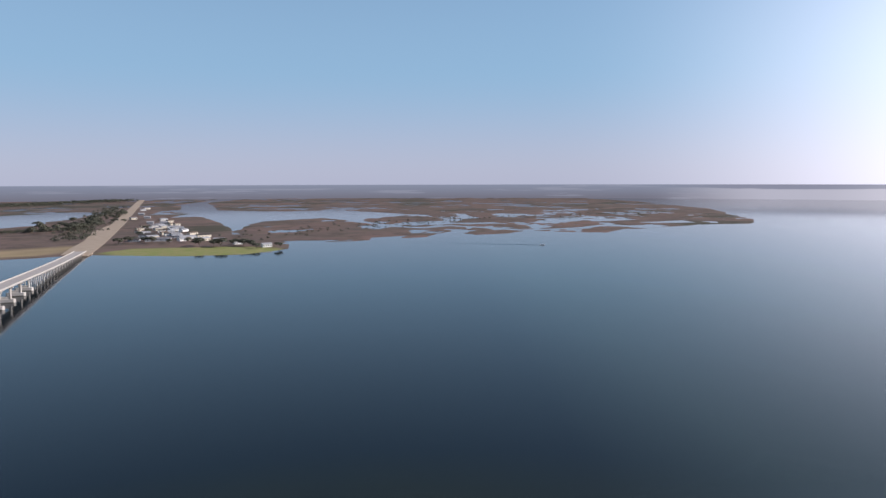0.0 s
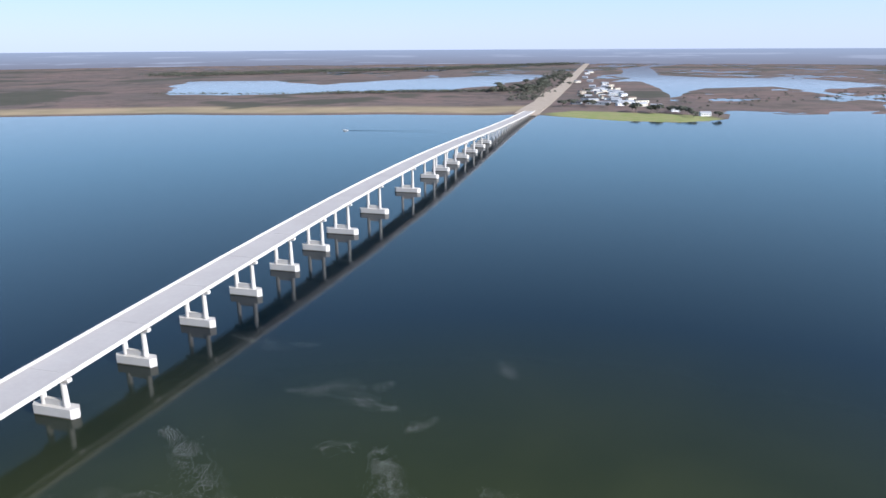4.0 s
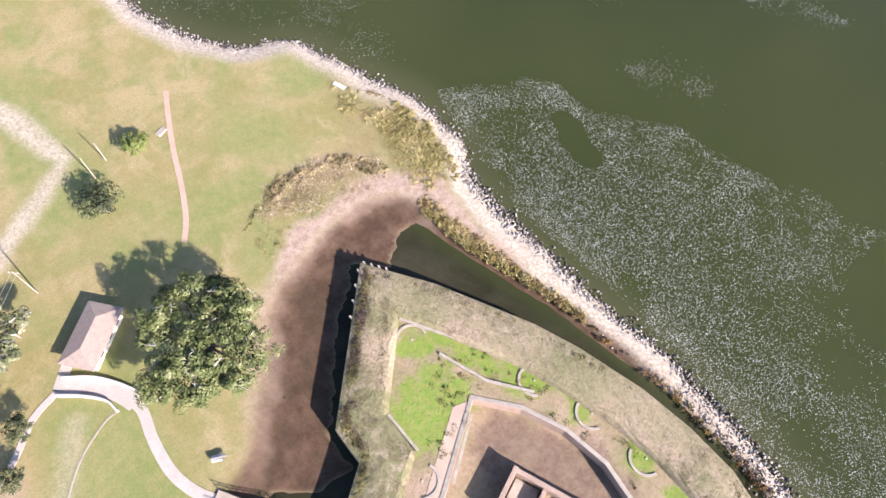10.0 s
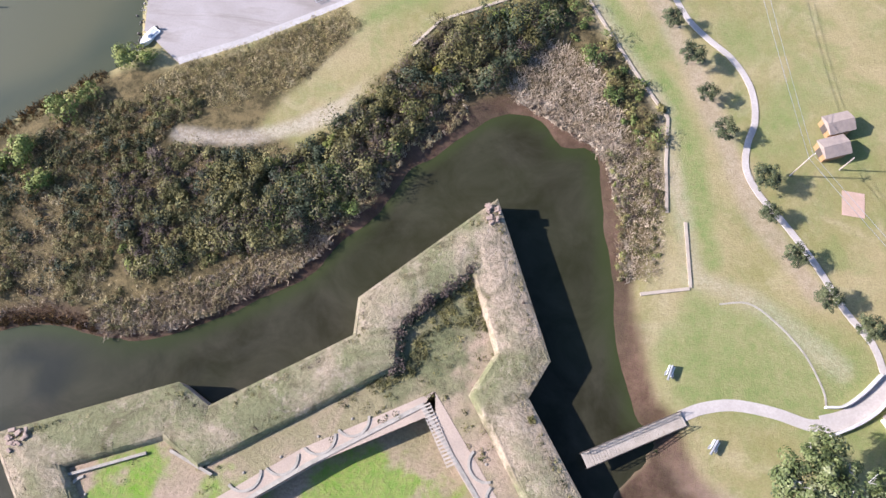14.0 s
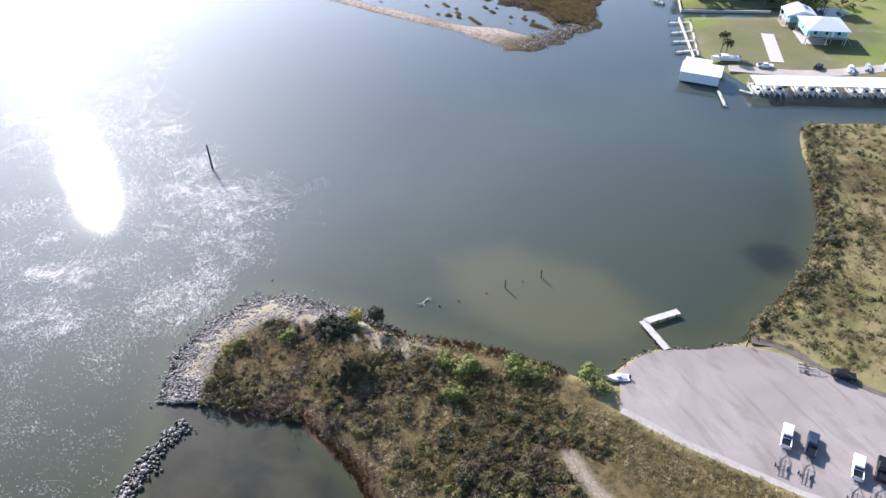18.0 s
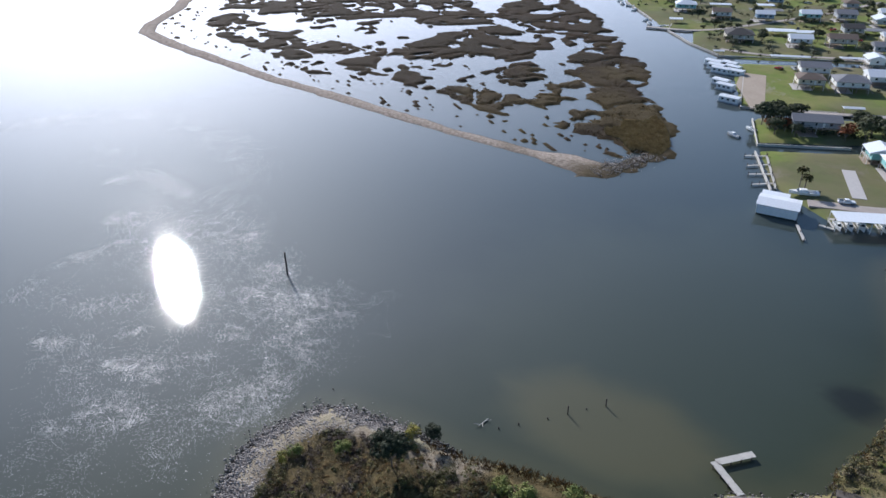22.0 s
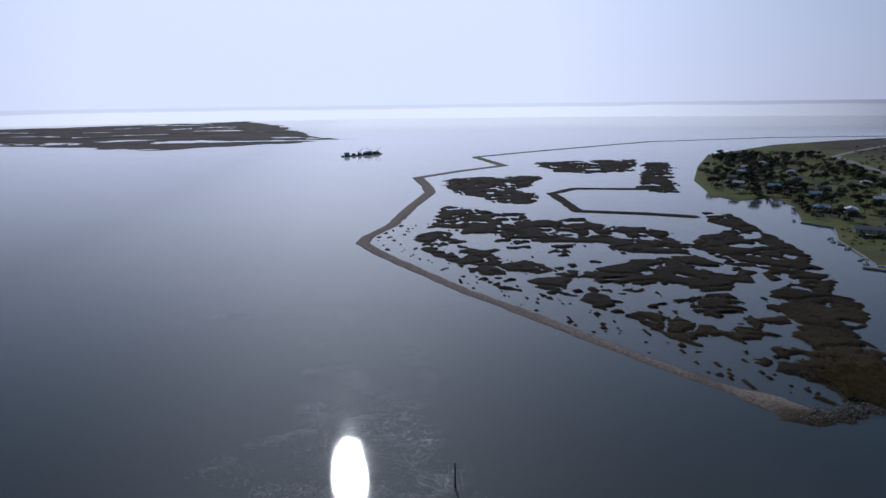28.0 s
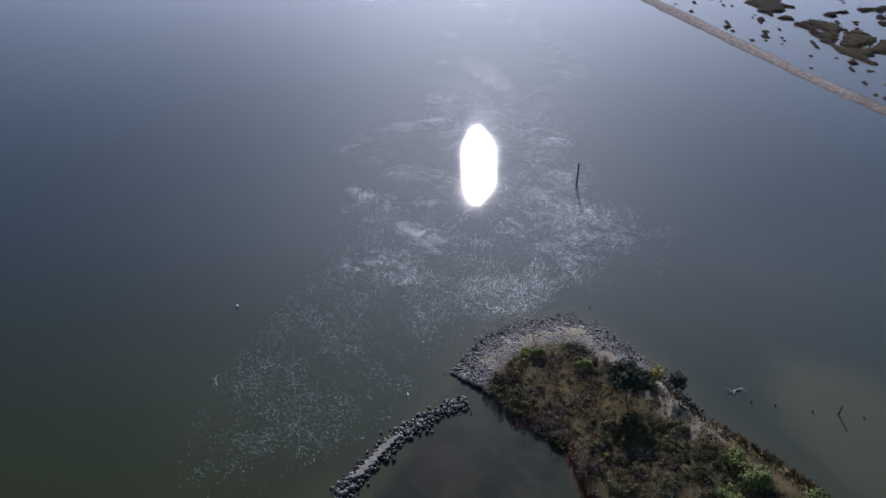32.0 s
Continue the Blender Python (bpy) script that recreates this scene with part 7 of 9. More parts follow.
def hip(w, d, h, rise, over=0.5):
    bm = bmesh.new()
    a, b = w / 2 + over, d / 2 + over
    r = max(a - b * 0.9, a * 0.15)
    v = [bm.verts.new(p) for p in ((-a, -b, h), (a, -b, h), (a, b, h), (-a, b, h), (-r, 0, h + rise), (r, 0, h + rise),
                                   (-a, -b, h - 0.15), (a, -b, h - 0.15), (a, b, h - 0.15), (-a, b, h - 0.15))]
    for f in ((0, 1, 5, 4), (2, 3, 4, 5), (0, 4, 3), (1, 2, 5), (6, 7, 1, 0), (7, 8, 2, 1), (8, 9, 3, 2), (9, 6, 0, 3), (9, 8, 7, 6)):
        bm.faces.new([v[i] for i in f])
    bmesh.ops.recalc_face_normals(bm, faces=bm.faces)
    return bm


# visitor hut with a hipped tan roof
hut = tagged(new("visitor_hut"), "small park building with a tan hipped roof", "building")
part("wall", boxed((0, 0, 1.4), (10.6, 5.2, 2.8), 0, 0.05), CREAM, hut)
part("roof", hip(11.0, 5.6, 2.8, 1.3, 0.6), TANROOF, hut)
part("door", boxed((-5.32, 0.3, 1.05), (0.08, 1.0, 2.1)), DARKWOOD, hut)
for x in (-2.5, 1.0, 3.6):
    part("window", boxed((x, -2.62, 1.5), (1.2, 0.08, 1.0)), GLASS, hut)
put(hut, -77.6, -13.4, 1.0, math.atan2(8.0, -5.6))

# two pale-roofed sheds
shed = tagged(new("shed"), "small shed with a pale roof and rusty brown gable", "shed", "sheds")
part("wall", boxed((0, 0, 1.1), (4.6, 3.4, 2.2), 0, 0.04), RUSTWALL, shed)
part("roof", gable(4.8, 3.6, 2.2, 0.9, 0.2), TANROOF, shed)
part("door", boxed((2.33, 0, 1.0), (0.06, 1.4, 1.9)), DARKWOOD, shed)
put(shed, -69.2, -69.4, 1.0, radians(20))
put_copy(shed, -68.0, -64.4, 1.0, radians(20))


def pole(x, y, h, label, arm=True, category="utility pole"):
    p = tagged(new("utility_pole"), label, category, "poles in the park")
    part("shaft", barred((0, 0, -0.3), (0, 0, h), 0.14, 0.10, n=8), TIMBER, p)
    if arm:
        part("crossarm", boxed((0, 0, h - 0.6), (2.0, 0.12, 0.14)), TIMBER, p)
        for u in (-0.8, 0, 0.8):
            part("insulator", barred((u, 0, h - 0.53), (u, 0, h - 0.3), 0.05, 0.04, n=6), WHITE, p)
    return put(p, x, y, 0.9, 0.7)


pole(-60.6, -58.8, 8.5, "tall wooden pole beside the sheds")
pole(-69.7, -60.9, 5.0, "short pole by the shed wall", False)
pole(-93.7, -16.7, 9.0, "wooden utility pole on the lawn")
pole(-109.4, 4.3, 7.0, "wooden pole on the lawn", False)
pole(-111.9, 8.2, 6.0, "shorter wooden pole on the lawn", False)
pole(-142.6, -28.9, 8.0, "wooden pole near the lane")


def wire(a, b, sag, label):
    """A slack cable between two points."""
    a, b = Vector(a), Vector(b)
    bm = bmesh.new()
    pts = [a.lerp(b, k / 12) - Vector((0, 0, sag * 4 * (k / 12) * (1 - k / 12))) for k in range(13)]
    for p, q in zip(pts, pts[1:]):
        tube(bm, p, q, 0.035, 0.035, 4)
    return tagged(part("cable", bm, STEEL), label, "cable", "cables in the park")


for u in (-0.4, 0.4):
    wire((-60.6 + u, -58.8 + u, 8.8), (-50 + u * 2, -118, 9.5), 0.6, "thin overhead cable over the lawn")
    wire((-60.6 + u, -58.8 + u, 8.8), (-93.7 + u, -16.7 + u, 9.3), 0.5, "thin overhead cable between park poles")
pole(-50, -118, 9.0, "wooden utility pole by the lot road")


def cannon(x, y, turn):
    c = tagged(new("cannon"), "old iron cannon on a pale carriage by the path", "cannon", "cannons by the moat")
    part("barrel", barred((-1.2, 0, 0.95), (1.3, 0, 1.05), 0.26, 0.16, n=12), IRON, c)
    part("muzzle_ring", barred((1.2, 0, 1.05), (1.36, 0, 1.05), 0.21, 0.21, n=12), IRON, c)
    for s in (-0.4, 0.4):
        part("cheek", boxed((-0.3, s, 0.55), (1.7, 0.16, 0.7), 0, 0.04), WHITE, c)
        part("wheel", barred((0.3, s * 1.5, 0.45), (0.3, s * 1.5 + 0.1, 0.45), 0.45, 0.45, n=14), IRON, c)
    return put(c, x, y, 1.0, turn)


cannon(-38.4, -20.5, radians(70))
cannon(-45.3, -9.3, radians(60))

tagged(part("worn_path", ribbon(smooth_line([(-119.5, 27.4), (-112, 23.4), (-104.3, 19.7), (-96, 16.2), (-88.5, 12.4), (-84, 9)]), 1.1, 1.06, 0.4), PINKDIRT), "thin worn dirt path across the point", "path", kind="structure")
# timber footbridge over the moat
fb = tagged(new("footbridge"), "timber footbridge with dark railings over the moat", "footbridge")
A, B = Vector((-40.6, -13.3, 1.35)), Vector((-24.6, -5.1, 2.6))
D = (B - A).normalized()
Nn = Vector((-D.y, D.x, 0)).normalized()
for k in range(36):
    c = A.lerp(B, (k + 0.5) / 36)
    part("plank", boxed(c, (0.47, 2.5, 0.09), math.atan2(D.y, D.x)), TIMBER, fb)
for s in (-1.2, 1.2):
    part("stringer", barred(A + Nn * s - Vector((0, 0, 0.2)), B + Nn * s - Vector((0, 0, 0.2)), 0.14, 0.14, n=4), DARKWOOD, fb)
    for z in (0.55, 1.05):
        part("rail", barred(A + Nn * s + Vector((0, 0, z)), B + Nn * s + Vector((0, 0, z)), 0.06, 0.06, n=5), DARKWOOD, fb)
    for k in range(13):
        p = A.lerp(B, k / 12) + Nn * s
        part("post", barred(p - Vector((0, 0, 1.6 if k % 3 == 0 else 0.2)), p + Vector((0, 0, 1.1)), 0.06, 0.06, n=5), DARKWOOD, fb)
        if k < 12:
            q = A.lerp(B, (k + 1) / 12) + Nn * s
            part("brace", barred(p + Vector((0, 0, 0.1)), q + Vector((0, 0, 1.0)), 0.035, 0.035, n=4), DARKWOOD, fb)


# ---------------------------------------------------------------- boat ramp lot
def wheel(parent, x, y, r=0.38, w=0.24):
    t = part("wheel", barred((x, y - w / 2, r), (x, y + w / 2, r), r, r, n=12), RUBBER, parent)
    part("rim", barred((x, y - w / 2 - 0.01, r), (x, y + w / 2 + 0.01, r), r * 0.55, r * 0.55, n=10), STEEL, t)


def hull_box(x0, x1, w, z0, z1, pinch=0.9, roof=None):
    """A body shell: wide below, narrower above."""
    bm = bmesh.new()
    y = w / 2
    r0, r1 = roof or (x0, x1)
    v = [bm.verts.new(p) for p in ((x0, -y, z0), (x1, -y, z0), (x1, y, z0), (x0, y, z0), (r0, -y * pinch, z1), (r1, -y * pinch, z1), (r1, y * pinch, z1), (r0, y * pinch, z1))]
    for f in ((3, 2, 1, 0), (4, 5, 6, 7), (0, 1, 5, 4), (1, 2, 6, 5), (2, 3, 7, 6), (3, 0, 4, 7)):
        bm.faces.new([v[i] for i in f])
    bmesh.ops.bevel(bm, geom=list(bm.edges), offset=0.07, segments=2, affect='EDGES')
    return bm


def vehicle(kind, paint, label, x, y, turn, z=1.0, group="vehicles on the lot"):
    """A pickup or closed car, nose along +x."""
    c = tagged(new("pickup_truck" if kind == "pickup" else "car"), label, "pickup" if kind == "pickup" else "car", group)
    long = 5.9 if kind == "pickup" else 4.8
    part("body", hull_box(-long / 2, long / 2, 2.0, 0.42, 1.08, 0.96), paint, c)
    if kind == "pickup":
        part("cab", hull_box(-0.9, 1.5, 1.85, 1.05, 1.85, 0.82, (-0.55, 0.75)), paint, c)
        part("windscreen", hull_box(0.85, 1.46, 1.6, 1.1, 1.70, 0.85, (0.72, 0.92)), GLASS, c)
        part("rear_window", boxed((-0.83, 0, 1.45), (0.1, 1.4, 0.45)), GLASS, c)
        part("bed", boxed((-1.95, 0, 1.09), (1.75, 1.5, 0.06)), BLACKPAINT, c)
        for s in (-0.9, 0.9):
            part("bed_side", boxed((-1.9, s, 1.2), (2.0, 0.12, 0.3), 0, 0.03), paint, c)
        part("tailgate", boxed((-2.88, 0, 1.2), (0.1, 1.8, 0.3), 0, 0.03), paint, c)
    else:
        part("cab", hull_box(-2.1, 1.25, 1.8, 1.05, 1.66, 0.80, (-1.7, 0.45)), paint, c)
        part("windscreen", hull_box(0.55, 1.22, 1.55, 1.1, 1.55, 0.85, (0.42, 0.62)), GLASS, c)
        part("rear_window", boxed((-1.92, 0, 1.38), (0.14, 1.35, 0.36)), GLASS, c)
    for s in (-0.83, 0.83):
        part("side_window", boxed((0.0, s, 1.42), (1.6, 0.05, 0.36)), GLASS, c)
        for u in (-long * 0.31, long * 0.32):
            wheel(c, u, s * 1.08)
        part("headlight", boxed((long / 2 - 0.02, s * 0.8, 0.85), (0.08, 0.34, 0.16)), WHITE, c)
        part("tail_light", boxed((-long / 2 + 0.02, s * 0.9, 0.9), (0.06, 0.2, 0.28)), REDPAINT, c)
    return put(c, x, y, z, turn)


def trailer(x, y, turn, z=1.0):
    t = tagged(new("boat_trailer"), "empty galvanised boat trailer on the gravel", "trailer", "boat trailers on the lot")
    for s in (-0.85, 0.85):
        part("rail", barred((-2.6, s, 0.5), (1.4, s, 0.5), 0.06, 0.06, n=4), STEEL, t)
        part("tongue", barred((1.4, s, 0.5), (3.0, 0, 0.5), 0.06, 0.06, n=4), STEEL, t)
        wheel(t, -0.9, s * 1.25, 0.33, 0.2)
        part("bunk", boxed((-0.9, s * 0.5, 0.62), (3.0, 0.12, 0.1)), DARKWOOD, t)
    for u in (-2.5, -0.9, 1.2):
        part("crossbar", boxed((u, 0, 0.5), (0.09, 1.7, 0.09)), STEEL, t)
    return put(t, x, y, z, turn)


for kind, paint, label, (x, y), (tx, ty) in (
        ("pickup", CARWHITE, "white pickup truck parked on the gravel lot", (35.4, -95.3), (32.0, -90.2)),
        ("pickup", NAVYPAINT, "dark blue pickup truck parked on the gravel lot", (31.8, -97.9), (29.0, -93.1)),
        ("pickup", CARWHITE, "white crew pickup parked near the concrete pad", (24.3, -101.3), (21.4, -96.6)),
        ("pickup", BLACKPAINT, "black pickup truck parked beside the white one", (21.9, -104.8), (18.6, -98.9)),
        ("car", REDPAINT, "red estate car parked at the concrete pad", (18.9, -107.9), (15.0, -102.3)),
        ("car", BLACKPAINT, "dark car with a trailer at the lot's far edge", (40.3, -117.9), (46.3, -112.2))):
    a = math.atan2(y - ty, x - tx)
    vehicle(kind, paint, label, x, y, a)
    u = Vector((tx - x, ty - y)).normalized()
    trailer(x + u.x * 6.4, y + u.y * 6.4, a)
tagged(part("concrete_pad", prism([(18.6, -102.6), (14.6, -107.2), (10.3, -101.1), (15.2, -97.0)], 0.6, 1.03), PALEPAD), "pale square concrete pad at the lot's corner", "pad", kind="structure")
tagged(part("kerb_strip", ribbon([(55.8, -71.6), (43.3, -77.6), (26.0, -88.0), (9.9, -100.8)], 1.6, 1.02, 0.5), ASPHALT), "grey concrete strip along the lot's edge", "kerb", kind="structure")
# the strip's dark colour holds the bank's shadow as well as the verge
tagged(part("road", ribbon(smooth_line([(57, -109.5), (51.8, -113.8), (35.7, -120.2), (20.2, -130.3), (3.5, -141), (-40, -170)]), 2.0, 1.02, 0.5), SHADOWVERGE), "dark worn edge of the lot's drive", "road", kind="structure")
tagged(part("lot_kerb", ribbon(smooth_line([(9.4, -100.6), (14.4, -111.5), (13.6, -115.9), (10.1, -121.7), (6.1, -126.4), (0.0, -131.6), (-40, -159)]), 0.35, 1.1, 0.6), TIMBER), "pale curved kerb round the mown lawn", "kerb", kind="structure")
bare = tagged(new("fence"), "thin wooden rail fence round the mown lawn", "fence")
FL = smooth_line([(7.5, -102.5), (12.4, -111.5), (11.9, -115.5), (8.6, -120.8), (4.4, -125.2), (-2.0, -130.0)], 3)
for k, p in enumerate(FL):
    part("post", barred((*p, 0.7), (*p, 2.0), 0.07, 0.06, n=6), TIMBER, bare)
    if k:
        for z in (1.35, 1.85):
            part("rail", barred((*FL[k - 1], z), (*p, z), 0.045, 0.045, n=5), TIMBER, bare)

# L-shaped dock
dock = tagged(new("dock"), "pale L-shaped plank dock on the bay", "dock")
for (a, b) in (((63.9, -91.1), (73.2, -92.1)), ((72.8, -92.6), (71.6, -101.6))):
    a, b = Vector(a), Vector(b)
    n = round((b - a).length / 0.3)
    ang = math.atan2(b.y - a.y, b.x - a.x)
    for k in range(n):
        c = a.lerp(b, (k + 0.5) / n)
        part("plank", boxed((c.x, c.y, 0.95), (0.27, 1.7, 0.08), ang), PALEWOOD, dock)
    for k in range(4):
        c = a.lerp(b, (k + 0.2) / 3.6)
        for s in (-0.75, 0.75):
            q = Vector((-(b - a).normalized().y, (b - a).normalized().x)) * s
            part("pile", barred((c.x + q.x, c.y + q.y, -1.5), (c.x + q.x, c.y + q.y, 1.0), 0.13, 0.13, n=7), DARKWOOD, dock)


def piling(x, y, h, r=0.17, label="dark weathered piling standing in the bay"):
    p = tagged(part("piling", barred((0, 0, -1.5), (0, 0, h), r, r * 0.85, n=8), DARKWOOD), label, "piling", "pilings in the water")
    return put(p, x, y, 0)


for x, y, h in ((98.5, -71.1, 2.6), (97.4, -80.9, 2.4), (100.4, -54.0, 0.5), (99.8, -58.8, 0.6), (98.9, -66.0, 0.5), (98.2, -76.0, 0.4), (56.5, -107.5, 2.6), (131, -6, 0.4), (128, -22, 0.4)):
    piling(x, y, h)
piling(185.4, -21.6, 8.4, 0.28, "tall dark channel marker post in open water")
log = tagged(new("drift_log"), "bleached branching drift log in the shallows", "log")
for k, (a, b) in enumerate((((-1.6, 0, 0.1), (1.8, 0.4, 0.35)), ((0.3, 0.1, 0.2), (1.6, 1.5, 0.7)), ((-0.4, 0, 0.15), (-1.5, 1.1, 0.6)), ((1.2, 0.3, 0.3), (2.3, -0.6, 0.6)))):
    part("limb", barred(a, b, 0.14 if k == 0 else 0.08, 0.05, n=6), PALEWOOD, log)
put(log, 103.6, -51.6, 0.0, 1.9)
put_copy(log, 96, 62, -0.05, 0.4, 0.7)
put_copy(log, 62, -82, 0.3, 2.4, 0.8)


def boat(name, label, long, beam, mat, cabin, x, y, turn, z=0.0, group="", category="boat"):
    """A small motor boat, bow along +x."""
    b = tagged(new(name), label, category, group)
    bm = bmesh.new()
    rows = []
    for k in range(7):
        t = k / 6
        w = beam / 2 * (1 - max(0, t - 0.45) ** 2 * 3.1)
        zt = 0.75 + 0.35 * t * t
        rows.append([bm.verts.new(((t - 0.5) * long, s * w * q, zz)) for s, q, zz in ((-1, 1, zt), (-1, 0.72, -0.2), (1, 0.72, -0.2), (1, 1, zt))])
    for r, q in zip(rows, rows[1:]):
        for k in range(3):
            bm.faces.new((r[k], r[k + 1], q[k + 1], q[k]))
        bm.faces.new((r[3], r[0], q[0], q[3]))
    bm.faces.new(rows[0])
    bm.faces.new(rows[-1][::-1])
    bmesh.ops.recalc_face_normals(bm, faces=bm.faces)
    part("hull", bm, mat, b)
    part("cockpit", boxed((-long * 0.22, 0, 0.86), (long * 0.36, beam * 0.66, 0.12)), GREYSIDE, b)
    if cabin:
        part("cabin", hull_box(-long * 0.1, long * 0.25, beam * 0.7, 0.8, 1.7, 0.85, (-long * 0.08, long * 0.16)), WHITE, b)
        part("windscreen", hull_box(long * 0.12, long * 0.26, beam * 0.6, 1.0, 1.6, 0.9, (long * 0.1, long * 0.17)), GLASS, b)
    else:
        part("console", boxed((0, 0, 1.1), (0.8, 0.7, 0.7), 0, 0.05), WHITE, b)
    part("outboard", boxed((-long / 2 - 0.15, 0, 0.9), (0.4, 0.4, 0.8), 0, 0.06), BLACKPAINT, b)
    return put(b, x, y, z, turn)


boat("boat", "small white skiff drawn up beside the ramp", 4.6, 1.8, WHITE, False, 62.6, -76.3, radians(60), 0.6)
buoy = tagged(new("buoy"), "small white mooring buoy afloat", "buoy")
part("float", barred((0, 0, -0.2), (0, 0, 0.45), 0.45, 0.3, n=10), WHITE, buoy)
part("top_mark", barred((0, 0, 0.45), (0, 0, 0.8), 0.08, 0.08, n=6), DARKWOOD, buoy)
put(buoy, 121, 66, 0)

# arc-shaped pavilion on the far lawn
OUTER = ((16.0, -186.4), (19.2, -175.8), (16.5, -163.1), (9.5, -157.1))
INNER = ((11.1, -184.0), (13.7, -176.0), (11.1, -166.2), (5.4, -159.4))
gh = tagged(new("pavilion"), "open arc-shaped pavilion with a grey shingled roof", "pavilion")
for k in range(3):
    o0, o1, i0, i1 = (Vector(p) for p in (OUTER[k], OUTER[k + 1], INNER[k], INNER[k + 1]))
    r0, r1 = o0.lerp(i0, 0.28), o1.lerp(i1, 0.28)
    for name, quad in (("roof_slope", ((r0, 4.9), (r1, 4.9), (i1, 3.3), (i0, 3.3))), ("roof_edge", ((o0, 3.9), (o1, 3.9), (r1, 4.9), (r0, 4.9)))):
        bm = bmesh.new()
        hi = [bm.verts.new((p.x, p.y, z)) for p, z in quad]
        lo = [bm.verts.new((p.x, p.y, z - 0.22)) for p, z in quad]
        bm.faces.new(hi)
        bm.faces.new(lo[::-1])
        for u in range(4):
            bm.faces.new((lo[u], lo[(u + 1) % 4], hi[(u + 1) % 4], hi[u]))
        bmesh.ops.recalc_face_normals(bm, faces=bm.faces)
        part(name, bm, SLATE, gh)
for o, i in zip(OUTER, INNER):
    for p, q, h in ((o, i, 3.8), (i, o, 3.2)):
        v = Vector(p).lerp(Vector(q), 0.1)
        part("post", barred((v.x, v.y, 0.6), (v.x, v.y, h), 0.16, 0.16, n=6), TIMBER, gh)
tagged(part("floor_slab", prism([Vector(p).lerp(Vector(q), 0.08) for p, q in zip(OUTER, INNER)] + [Vector(p).lerp(Vector(q), 0.92) for p, q in list(zip(OUTER, INNER))[::-1]], 0.5, 1.05), PATHC, gh), "pale concrete floor slab")
gb2 = tagged(new("house"), "white-walled house at the canal's end", "house")
part("wall", boxed((0, 0, 1.5), (16, 8, 3.0), 0, 0.05), WHITE, gb2)
part("roof", gable(16.5, 8.5, 3.0, 1.8), METALROOF, gb2)
put(gb2, -10, -262, 1.0, 0.7)
# ---------------------------------------------------------------- waterside village
def stilt_house(x, y, turn, w, d, roof, wall, shape, label, lift=2.7, tall=2.9, z=1.0, solar=False):
    """A raised house: posts, floor, walls, windows, porch, stair and roof."""
    h = tagged(new("house"), label, "house", "village houses")
    for i in range(4):
        for j in range(2):
            part("post", boxed(((i / 3 - 0.5) * (w - 0.6), (j - 0.5) * (d - 0.6), lift / 2), (0.3, 0.3, lift)), TIMBER, h)
    part("floor_deck", boxed((0, 0, lift + 0.12), (w + 0.2, d + 3.0, 0.24)), TIMBER, h)
    walls = part("wall", boxed((0, 0, lift + 0.25 + tall / 2), (w, d, tall), 0, 0.04), wall, h)
    part("roof", (hip if shape == "hip" else gable)(w + 0.6, d + 2.4, lift + 0.25 + tall, 0.17 * d + 0.7), roof, h)
    for k in range(3):
        for s in (-1, 1):
            part("window", boxed(((k - 1) * w * 0.3, s * (d / 2 + 0.03), lift + 1.8), (1.2, 0.08, 1.2)), GLASS, walls)
    for s in (-1, 1):
        part("window", boxed((s * (w / 2 + 0.03), 0, lift + 1.8), (0.08, 1.2, 1.2)), GLASS, walls)
    part("door", boxed((w * 0.15, -d / 2 - 0.03, lift + 1.3), (0.95, 0.08, 2.05)), WHITE, walls)
    for s in (-1, 1):
        part("porch_rail", boxed((0, s * (d / 2 + 1.45), lift + 0.9), (w, 0.08, 0.12)), WHITE, h)
        for k in range(3):
            part("porch_post", boxed(((k / 2 - 0.5) * (w - 0.3), s * (d / 2 + 1.4), (lift + tall) / 2), (0.16, 0.16, lift + tall)), WHITE, h)
    bm = bmesh.new()
    for k in range(8):
        box(bm, (w / 2 + 0.4 + 0.3 * k, -d / 2 - 0.7, lift - 0.32 * k), (0.3, 1.1, 0.08))
    part("stair", bm, TIMBER, h)
    if solar:
        part("solar_panel", boxed((w * 0.1, -d * 0.25, lift + tall + 1.75), (3.4, 1.9, 0.08)), SOLAR, h)
    return put(h, x, y, z, turn)


def carport(x, y, turn, w, d, h, label, mat=None, z=1.0):
    c = tagged(new("carport"), label, "carport", "open sheds in the village")
    for i in range(max(2, round(w / 5)) + 1):
        for s in (-1, 1):
            u = (i / max(2, round(w / 5)) - 0.5) * (w - 0.4)
            part("post", boxed((u, s * (d / 2 - 0.2), h / 2), (0.16, 0.16, h)), TIMBER, c)
    part("roof", gable(w, d, h, 0.5, 0.3), mat or METALROOF, c)
    return put(c, x, y, z, turn)


